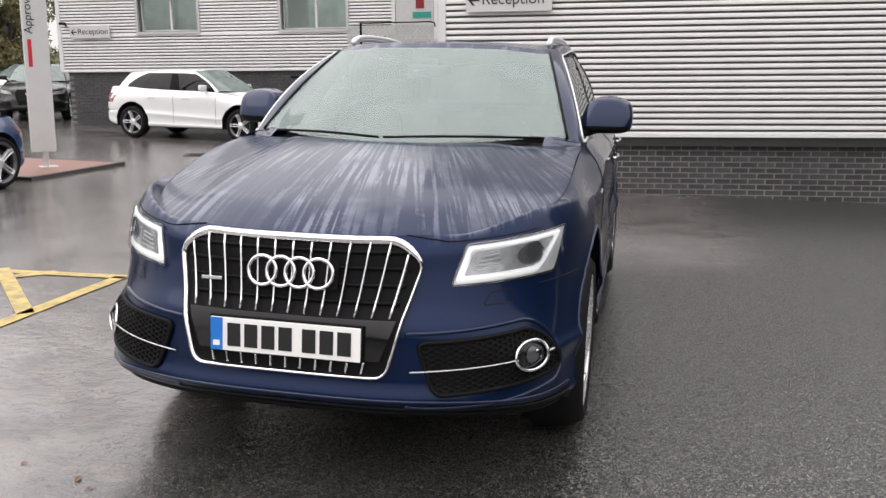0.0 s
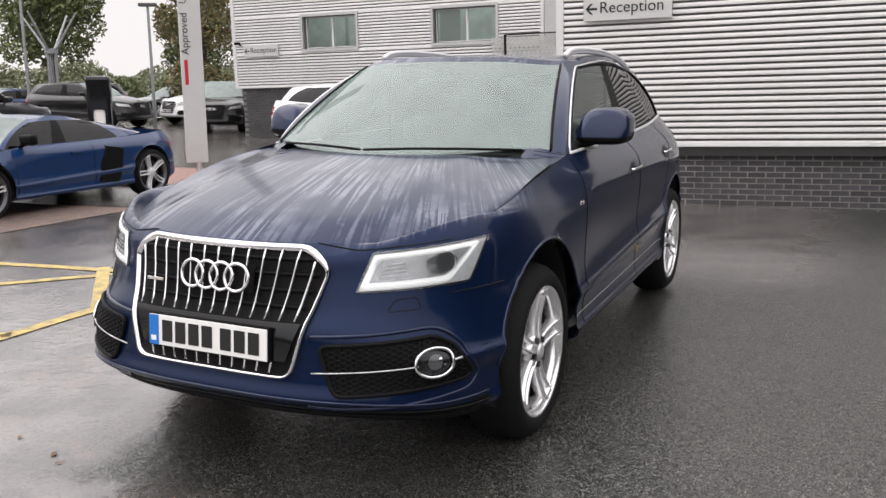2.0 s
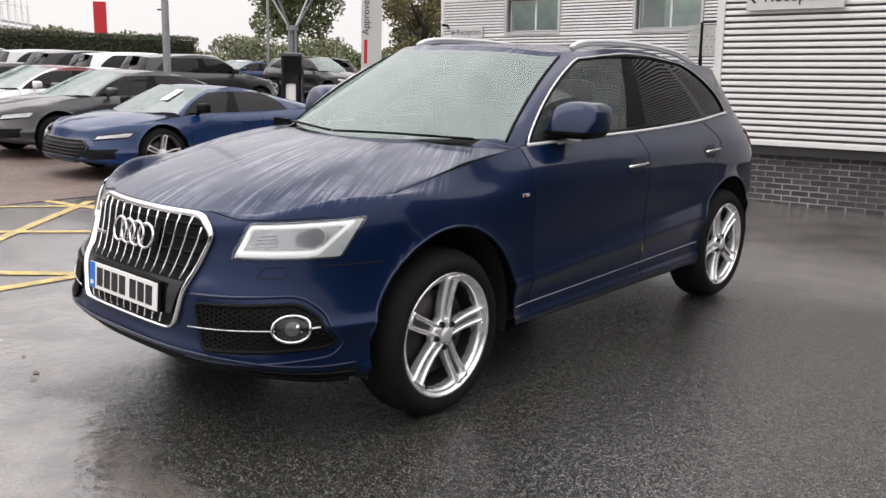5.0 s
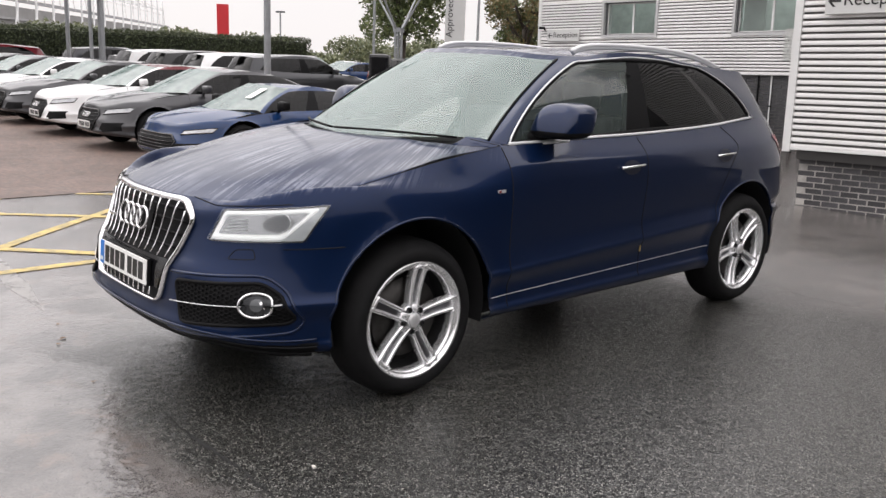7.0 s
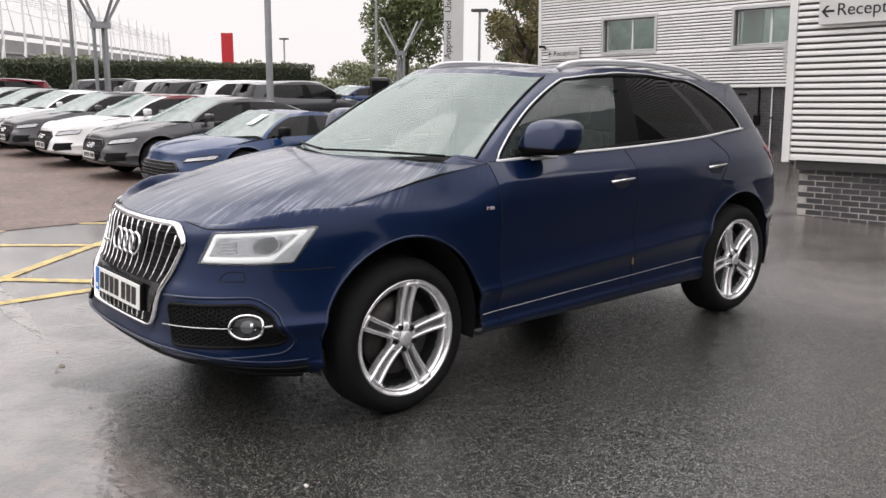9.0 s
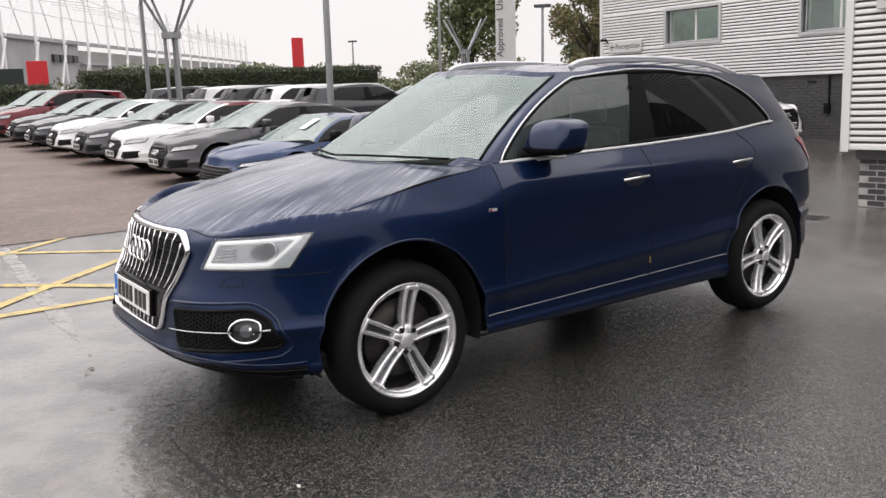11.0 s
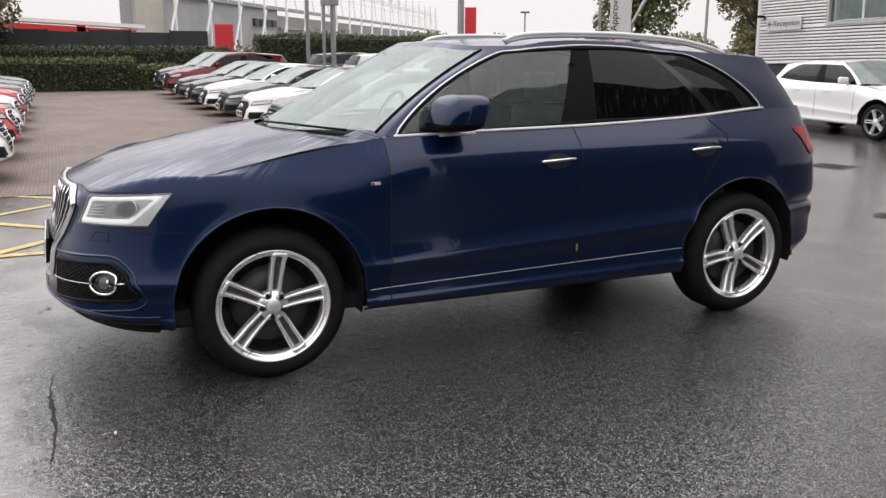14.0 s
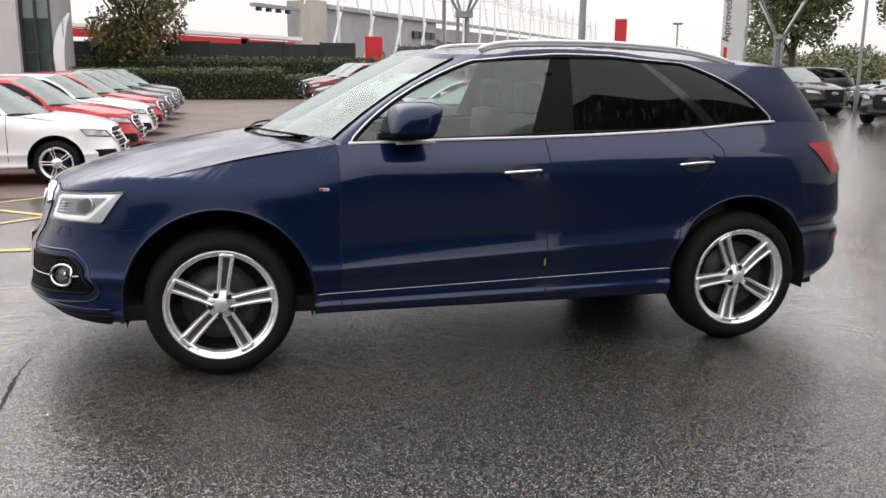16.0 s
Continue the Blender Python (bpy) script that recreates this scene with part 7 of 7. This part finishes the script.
# ---- joint and litter on the tarmac near the car ----
M_CRACK = mat("open_joint", (0.008, 0.008, 0.0075), 0.8, vary=0.4, scale=60, bump=0.6, bump_scale=160)
rng_j = random.Random(5)
vs, fs = [], []
for i in range(46):
    x = 0.42 + i * 0.024
    y = -0.985 + 0.010 * math.sin(x * 7) + rng_j.uniform(-0.004, 0.004)
    w = (0.012 + 0.008 * noise.noise((x * 9.0, 2.0, 0))) * max(0.12, 1 - abs(i - 22) / 24) * rng_j.uniform(0.6, 1.1)
    vs += [(x, y - w, ground_z(x, y) + 0.002), (x, y + w, ground_z(x, y) + 0.002)]
fs = [(2 * i, 2 * i + 2, 2 * i + 3, 2 * i + 1) for i in range(45)]
tagged(mesh_part("ground_joint", vs, fs, M_CRACK), "thin dark open joint in the tarmac", "ground joint", kind="structure")
M_SEAL = mat("worn_white_road_paint", (0.27, 0.26, 0.25), 0.28, vary=0.30, scale=9, dark=(0.15, 0.143, 0.137), bump=0.3, bump_scale=90)
vs = []
for i in range(130):
    x = -5.7 + 4.35 * i / 129
    y = -0.93 + 0.058 * max(0.0, -1.4 - x) + 0.010 * max(0.0, -3.4 - x)
    w = (0.062 + 0.012 * noise.noise((x * 3.1, 0.5, 0)) + 0.006 * rng_j.uniform(-1, 1)) * (1 if i < 110 else (130 - i) / 20)
    vs += [(x, y - w, ground_z(x, y) + 0.0012), (x, y + w, ground_z(x, y) + 0.0012)]
tagged(mesh_part("road_marking", vs, [(2 * i, 2 * i + 2, 2 * i + 3, 2 * i + 1) for i in range(129)], M_SEAL), "faded white painted line worn into wet tarmac", "road marking", kind="structure")
M_CHIP = mat("pale_chip", (0.62, 0.60, 0.56), 0.6, vary=0.15, scale=60)
pale = empty("pale_stone_chip", "small pale stone chip lying on wet tarmac", "stone", "", pose(1.25, -0.75, 0.004))
part("chip", box_bm((-0.010, -0.005, -0.004), (0.010, 0.005, 0.004), 0.002), M_CHIP, pale)

# fallen leaves and a twig on the wet ground
M_DEADLEAF = mat("fallen_leaf", (0.16, 0.085, 0.035), 0.5, vary=0.35, scale=40)


def fallen_leaf(x, y, turn, size):
    t = empty("fallen_leaf", "small wet brown fallen leaf on tarmac", "leaf", "fallen leaves", pose(x, y, ground_z(x, y) + 0.002, 0, 0, turn))
    vs = [(0, -0.5, 0), (0.28, -0.2, 0.10), (0.30, 0.15, 0.13), (0, 0.55, 0.04), (-0.30, 0.15, 0.12), (-0.26, -0.2, 0.10), (0, 0.0, 0.01)]
    mesh_part("blade", [(a * size, b * size, c * size + 0.001) for a, b, c in vs], [(0, 1, 6), (1, 2, 6), (2, 3, 6), (3, 4, 6), (4, 5, 6), (5, 0, 6)], M_DEADLEAF, t, smooth=False)
    part("stalk", rod_bm((0, -0.5 * size, 0.002), (0.12 * size, -0.95 * size, 0.003), 0.0012, 0.0008, 5), M_DEADLEAF, t)


for x, y, turn, size in ((-0.78, -1.01, 20, 0.040), (-0.70, -1.06, 140, 0.028), (-1.05, -0.95, 75, 0.030), (2.32, 2.78, 10, 0.030), (1.19, 7.45, 60, 0.05), (-0.08, -1.10, 200, 0.022), (-5.05, 4.1, 30, 0.05)):
    fallen_leaf(x, y, turn, size)

# drain covers in the yard
M_IRON = mat("cast_iron", (0.035, 0.033, 0.032), 0.45, 0.5, vary=0.3, scale=30, bump=0.4, bump_scale=80)


def drain_cover(x, y, r):
    d = empty("drain_cover", "dark cast iron drain cover in wet tarmac", "drain cover", "drain covers", pose(x, y, ground_z(x, y) + 0.003, 0, 0, 20))
    part("frame", wall_with_openings(-r, r, -r, r, 0.0, 0.010, [(-r * 0.86, r * 0.86, -r * 0.86, r * 0.86)]), M_IRON, d).rotation_euler = (-math.pi / 2, 0, 0)
    part("plate", box_bm((-r * 0.84, -r * 0.84, -0.02), (r * 0.84, r * 0.84, 0.004), 0.003), M_IRON, d)
    for k in range(5):
        q = -r * 0.6 + r * 0.3 * k
        part("rib", box_bm((-r * 0.7, q - 0.012, 0.004), (r * 0.7, q + 0.012, 0.009), 0.002), M_IRON, d)


drain_cover(-6.92, 11.17, 0.30)
drain_cover(-4.87, 9.99, 0.30)
drain_cover(-1.41, 7.09, 0.24)

# ---- planting ----


def leaf_cloud(centres, count, size, seed, squash=(1, 1, 1)):
    """Many small leaf blades scattered through lumps: (centre, radius)."""
    rng = np.random.default_rng(seed)
    w = np.array([r ** 2 for _, r in centres])
    pick = rng.choice(len(centres), count, p=w / w.sum())
    d = rng.normal(size=(count, 3))
    d /= np.linalg.norm(d, axis=1)[:, None]
    rad = rng.uniform(0.45, 1.06, count) ** 0.6
    c = np.array([centres[i][0] for i in pick], float)
    r = np.array([centres[i][1] for i in pick], float)
    p = c + d * (r * rad)[:, None] * np.array(squash)
    a = rng.normal(size=(count, 3))
    a /= np.linalg.norm(a, axis=1)[:, None]
    b = np.cross(a, rng.normal(size=(count, 3)))
    b /= np.linalg.norm(b, axis=1)[:, None]
    s = size * rng.uniform(0.6, 1.4, count)[:, None]
    q = np.stack([p - a * s, p + b * s * 0.55, p + a * s, p - b * s * 0.55], 1).reshape(-1, 3)
    return q.tolist(), [(4 * i, 4 * i + 1, 4 * i + 2, 4 * i + 3) for i in range(count)]


def leaf_material(name, c0, c1):
    m = mat(name, c0, 0.55)
    n, l = m.node_tree.nodes, m.node_tree.links
    g = n.new("ShaderNodeNewGeometry")
    r = n.new("ShaderNodeValToRGB")
    r.color_ramp.elements[0].color = (*c0, 1)
    r.color_ramp.elements[1].color = (*c1, 1)
    l.new(g.outputs["Random Per Island"], r.inputs["Fac"])
    l.new(r.outputs["Color"], n["Principled BSDF"].inputs["Base Color"])
    return m


M_LEAF = leaf_material("tree_leaves", (0.055, 0.082, 0.026), (0.15, 0.17, 0.06))
M_LEAFRUST = leaf_material("turning_leaves", (0.058, 0.088, 0.030), (0.21, 0.145, 0.058))
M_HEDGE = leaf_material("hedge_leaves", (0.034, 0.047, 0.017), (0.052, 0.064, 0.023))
# paints the hedge top as lit; plain leaf colour on low hedge and shrubs
M_HEDGETOP = leaf_material("pale_lit_hedge_leaves", (0.046, 0.066, 0.020), (0.100, 0.116, 0.040))
# distance haze is put into these paler leaf colours
M_HAZELEAF = leaf_material("hazed_far_leaves", (0.100, 0.120, 0.066), (0.20, 0.21, 0.11))


def tree(x, y, height, spread, trunk, seed, leaves, label, lumps=22, count=7000, low=0.30):
    rng = random.Random(seed)
    t = empty("tree", label, "tree", "", pose(x, y, ground_z(x, y)))
    bm = bmesh.new()
    add_rod(bm, (0, 0, 0), (0.05, 0.03, height * 0.45), trunk, trunk * 0.6, 10)
    tips = []
    for k in range(9):
        a = k * 2.4 + rng.uniform(-0.4, 0.4)
        z0 = height * rng.uniform(0.26, 0.45)
        tip = Vector((math.cos(a) * spread * rng.uniform(0.45, 0.8), math.sin(a) * spread * rng.uniform(0.45, 0.8), height * rng.uniform(0.55, 0.9)))
        add_rod(bm, (0.03, 0.02, z0), tip, trunk * 0.38, trunk * 0.10, 6)
        tips.append(tip)
    part("trunk", bm, M_BARK, t, smooth=True)
    cs = []
    for k in range(lumps):
        a = rng.uniform(0, 6.28)
        r = spread * rng.uniform(0.1, 0.85)
        z = height * rng.uniform(low + 0.12, 0.92)
        r *= 1 - 0.45 * abs(z / height - 0.58) / 0.4
        cs.append(((math.cos(a) * r, math.sin(a) * r, z), spread * rng.uniform(0.22, 0.40)))
    for p in tips:
        cs.append((tuple(p), spread * 0.3))
    ob = mesh_part("crown", *leaf_cloud(cs, int(count * 1.35), 0.115 * spread / 3.2, seed), leaves, t, smooth=False)
    return t


tree(-32.05, 26.15, 7.2, 2.75, 0.20, 3, M_LEAF, "broad green tree behind the canopy support", 22, 9500, low=0.30)
tree(-22.0, 24.6, 6.6, 2.1, 0.18, 8, M_LEAFRUST, "tall green and rust tree beside the offices", 26, 9000, low=0.05)
tree(-24.5, 27.5, 6.2, 2.1, 0.18, 15, M_LEAF, "tall green tree beside the offices", 22, 7000, low=0.05)
tree(-39.5, -4.3, 7.0, 3.0, 0.20, 11, M_LEAFRUST, "autumn-tinted tree over the dark fence", 24, 8000, low=0.10)
tree(-46.0, -13.0, 8.0, 3.4, 0.2, 31, M_LEAF, "green tree beside the showroom", 20, 6000, low=0.1)


def hedge(name, x0, x1, y0, y1, h, seed, label, leaves=M_HEDGE, density=190, top=None):
    """A clipped hedge: a dark core with a skin of small leaves."""
    t = empty(name, label, "hedge", "", None)
    z0 = ground_z((x0 + x1) / 2, (y0 + y1) / 2)
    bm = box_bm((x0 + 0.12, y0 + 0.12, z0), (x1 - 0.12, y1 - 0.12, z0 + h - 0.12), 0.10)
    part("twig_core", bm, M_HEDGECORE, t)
    rng = np.random.default_rng(seed)
    area = 2 * (x1 - x0) * h + 2 * (y1 - y0) * h + (x1 - x0) * (y1 - y0)
    n = int(area * density * 2.0)
    p = np.zeros((n, 3))
    u, v, w = rng.random(n), rng.random(n), rng.random(n)
    A = np.array([(y1 - y0) * h, (y1 - y0) * h, (x1 - x0) * h, (x1 - x0) * h, (x1 - x0) * (y1 - y0)])
    f = rng.choice(5, n, p=A / A.sum())
    X, Y, Z = x0 + (x1 - x0) * u, y0 + (y1 - y0) * v, z0 + h * w
    p[:, 0] = np.where(f == 0, x0, np.where(f == 1, x1, X))
    p[:, 1] = np.where(f == 2, y0, np.where(f == 3, y1, Y))
    p[:, 2] = np.where(f == 4, z0 + h, Z)
    bump = np.array([noise.noise((q[0] * 1.3, q[1] * 1.3, q[2] * 1.3)) for q in p])
    p += rng.normal(size=(n, 3)) * 0.05
    p[:, 2] += np.where(f == 4, bump * 0.10, 0)
    p[:, 0] += np.where(f == 1, bump * 0.10, 0)
    a = rng.normal(size=(n, 3))
    a /= np.linalg.norm(a, axis=1)[:, None]
    b = np.cross(a, rng.normal(size=(n, 3)))
    b /= np.linalg.norm(b, axis=1)[:, None]
    s = 0.048 * rng.uniform(0.6, 1.5, n)[:, None]
    q = np.stack([p - a * s, p + b * s * 0.6, p + a * s, p - b * s * 0.6], 1)
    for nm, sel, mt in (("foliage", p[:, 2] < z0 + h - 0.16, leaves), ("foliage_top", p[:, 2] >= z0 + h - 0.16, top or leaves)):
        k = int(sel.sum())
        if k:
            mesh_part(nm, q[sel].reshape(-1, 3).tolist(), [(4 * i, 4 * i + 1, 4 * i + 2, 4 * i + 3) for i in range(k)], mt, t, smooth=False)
    return t


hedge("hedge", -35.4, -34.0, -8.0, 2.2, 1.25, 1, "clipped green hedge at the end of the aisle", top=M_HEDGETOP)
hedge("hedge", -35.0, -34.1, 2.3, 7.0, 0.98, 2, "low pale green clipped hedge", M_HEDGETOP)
hedge("hedge", -38.6, -37.4, 8.2, 24.0, 2.35, 4, "tall dark clipped hedge behind the parked cars", density=150)
hedge("hedge", -39.6, -38.4, -9.0, 7.0, 1.75, 5, "loose shrub hedge before the dark fence", density=120)


def bushes(name, pts, seed, label, leaves, size=0.14, per=260):
    cs = [((x, y, ground_z(x, y) + r * 0.55), r) for x, y, r in pts]
    ob = mesh_part(name, *leaf_cloud(cs, per * len(pts), size, seed, (1, 1, 0.85)), leaves, None, smooth=False)
    return tagged(ob, label, "bushes", kind="stuff")


rb = random.Random(5)
bushes("far_woods", [(-62 + rb.uniform(-8, 8) + 0.55 * (y - 24), y, rb.uniform(1.0, 2.3)) for y in [24 + 1.0 * k for k in range(62)]], 41, "pale green line of scrub and far trees", M_HAZELEAF, 0.15, 1300)
bushes("shrubs", [(-41 + rb.uniform(-1, 1), 5.0 + 0.6 * k, rb.uniform(0.9, 1.5)) for k in range(8)], 42, "loose green shrubs by the fence end", M_HEDGETOP, 0.10, 420)
bushes("far_trees", [(-33 + 0.8 * k + rb.uniform(-1.5, 1.5), 33 + 0.25 * k + rb.uniform(-1, 1), rb.uniform(0.8, 1.5)) for k in range(18)], 43, "dark green trees beyond the far parking", M_LEAF, 0.11, 1500)
bushes("scrub", [(-70 + rb.uniform(-2, 2), 20 + 1.1 * k, rb.uniform(1.6, 2.8)) for k in range(6)], 44, "green scrub in front of the stadium", M_HAZELEAF, 0.15, 1400)

# ---- beyond the hedges ----
fn = empty("fence", "dark green solid fence behind the shrubs", "fence", "", None)
for k in range(8):
    y = -8.6 + 1.9 * k
    part("fence_panel", box_bm((-42.05, y, -0.2), (-41.95, y + 1.86, 2.35 + 0.10 * (k % 2)), 0.01), M_FENCE, fn)
    part("post", box_bm((-41.95, y - 0.05, -0.2), (-41.85, y + 0.03, 2.5)), M_FENCE, fn)

# low building with a red canopy beam
lb = empty("low_building", "white low building under a long red canopy beam", "building", "", None)
part("wall", box_bm((-63, -22, -0.2), (-62.5, 3.0, 2.75)), M_WHITEWALL, lb)
vs = [(-60, -26, 3.55), (-60, 4.6, 2.52), (-60, 4.6, 2.80), (-60, -26, 4.35), (-62.4, -26, 3.55), (-62.4, 4.6, 2.52), (-62.4, 4.6, 2.80), (-62.4, -26, 4.35)]
mesh_part("canopy_beam", vs, [(0, 1, 2, 3), (4, 7, 6, 5), (0, 4, 5, 1), (3, 2, 6, 7), (0, 3, 7, 4), (1, 5, 6, 2)], M_SIGNRED, lb, smooth=False)
vs = [(x, y, z + 0.42) for x, y, z in [(-60.2, -26, 4.0), (-60.2, 5.2, 2.5), (-60.2, 5.2, 2.75), (-60.2, -26, 4.25), (-64, -26, 4.0), (-64, 5.2, 2.5), (-64, 5.2, 2.75), (-64, -26, 4.25)]]
mesh_part("roof_edge", vs, [(0, 1, 2, 3), (4, 7, 6, 5), (0, 4, 5, 1), (3, 2, 6, 7), (0, 3, 7, 4), (1, 5, 6, 2)], M_WHITEPAINT, lb, smooth=False)
for y in (-14, -8.5, -4.0, 0.8):
    part("red_column", box_bm((-60.6, y, -0.2), (-60.0, y + 0.55, 3.1)), M_SIGNRED, lb)

# stadium with a white cable-stayed roof, its long side running away into the distance
STAND = pose(-125.0, 10.7, 0, 0, 0, math.degrees(math.atan2(145.3, -227.0)))
st = empty("stadium", "pale grey stadium with white masts and cables", "stadium", "", STAND)


def along(bm_or_box, material, name, label=""):
    return part(name, bm_or_box, material, st, label)


# local x runs along the stand, local y away from the car park
along(box_bm((0, 0.5, -0.3), (58, 3.0, 10.0), 0.1), M_STADIUM, "stand")
along(box_bm((58, 0.5, -0.3), (270, 3.0, 8.3), 0.1), M_STADIUMDARK, "low_stand")
along(box_bm((-1.2, 0.0, -0.3), (7.0, 0.48, 10.3), 0.05), M_STADIUMEND, "end_panel")
along(box_bm((7.2, -0.25, 9.2), (268, 0.45, 9.9), 0.05), M_STADIUM, "band")
along(box_bm((58.2, -0.15, 5.6), (268, 0.45, 6.0)), M_STADIUM, "rail_band")
along(box_bm((-13, 0.2, 8.4), (-1.4, 1.2, 8.85)), M_STADIUMDARK, "roof_beam")
for k in range(4):
    along(box_bm((-12.0 + 2.6 * k, 0.4, 7.9), (-11.3 + 2.6 * k, 1.0, 8.35), 0.05), M_DARKDOOR, "floodlight")
for k in range(4):
    along(box_bm((44 + 3.2 * k, -0.05, 5.9), (46.4 + 3.2 * k, 0.45, 7.2)), M_DARKDOOR, "window_strip")
for k in range(20):
    x = 8.0 + 12.5 * k
    top = 21.0 - 0.12 * k
    along(rod_bm((x, -1.4, -0.3), (x, -1.4, top), 0.26, 0.19, 8), M_WHITEPAINT, "mast")
    along(rod_bm((x - 5.0, -1.8, -0.3), (x + 1.0, -1.4, 8.8), 0.20, None, 8), M_WHITEPAINT, "raker")
    for d in (-9.5, 9.5):
        along(rod_bm((x, -1.4, top), (x + d, -0.6, 9.4), 0.10, None, 5), M_WHITEPAINT, "cable")
    along(rod_bm((x, -1.4, top - 3.5), (x + 1.0, 14, top - 1.0), 0.13, None, 6), M_WHITEPAINT, "boom")
    if k:
        along(rod_bm((x - 12.5, -1.4, top - 2.6), (x, -1.4, top - 3.2), 0.10, None, 5), M_WHITEPAINT, "tie")
        along(rod_bm((x - 12.5, -1.4, 13.6), (x, -1.4, 13.4), 0.09, None, 5), M_WHITEPAINT, "tie")
# showroom beside the small cars
sh = empty("showroom", "white showroom corner with dark framed glazing", "building", "", None)
part("wall", box_bm((-46, -26, -0.2), (-31.0, -8.55, 7.0)), M_WHITEWALL, sh)
part("pillar", box_bm((-31.0, -8.9, -0.2), (-30.2, -7.5, 7.0), 0.02), M_WHITEWALL, sh)
part("glazing", box_bm((-30.9, -7.5, -0.1), (-30.75, -6.5, 7.0)), M_WINDOW, sh)
part("glazing_back", box_bm((-36, -7.6, -0.1), (-31.2, -6.55, 7.0)), M_STADIUM, sh)
for z in (0.6, 1.7, 2.9, 4.1):
    part("transom", box_bm((-30.78, -7.5, z), (-30.62, -6.45, z + 0.08)), M_DARKDOOR, sh)
for y in (-7.5, -7.0, -6.5):
    part("mullion", box_bm((-30.78, y, -0.1), (-30.60, y + 0.07, 7.0)), M_DARKDOOR, sh)
fl = empty("feather_flag", "pale feather flag on a slim pole", "flag", "", pose(-29.2, -5.8, -0.17))
vs, fs = [], []
for i in range(15):
    t = i / 14
    w = 0.38 * math.sin(math.pi * min(1, 0.12 + t * 0.86)) ** 0.6
    vs += [(0.05 * math.sin(4 * t), 0.0 + 0.3 * t ** 3, 0.9 + 2.4 * t), (0.05 * math.sin(4 * t + 1), -w + 0.3 * t ** 3, 0.9 + 2.4 * t)]
fs = [(2 * i, 2 * i + 1, 2 * i + 3, 2 * i + 2) for i in range(14)]
mesh_part("cloth", vs, fs, M_WHITEPAINT, fl)
part("pole", rod_bm((0, 0.02, 0), (0, 0.02, 3.3), 0.02), M_STEEL, fl)

# unseen edge of the yard behind the camera: an added dark block and tree belt, there only to darken reflections
nb = empty("wall_neighbour", "unseen dark brick block added to darken reflections", "wall", "", None, kind="structure")
part("brickwork", box_bm((8.8, 7.0, -0.4), (15.0, 25.0, 8.2)), M_DARKBRICK, nb)
bk = empty("backdrop", "unseen dark tree belt added for reflections", "trees", "", None, kind="structure")
part("belt", box_bm((16.0, -18, -0.3), (20, 7, 4.7), 0.4), M_HEDGECORE, bk)

part("side_belt", box_bm((-16, -36, -0.3), (30, -31, 3.0), 0.4), M_HEDGECORE, bk)
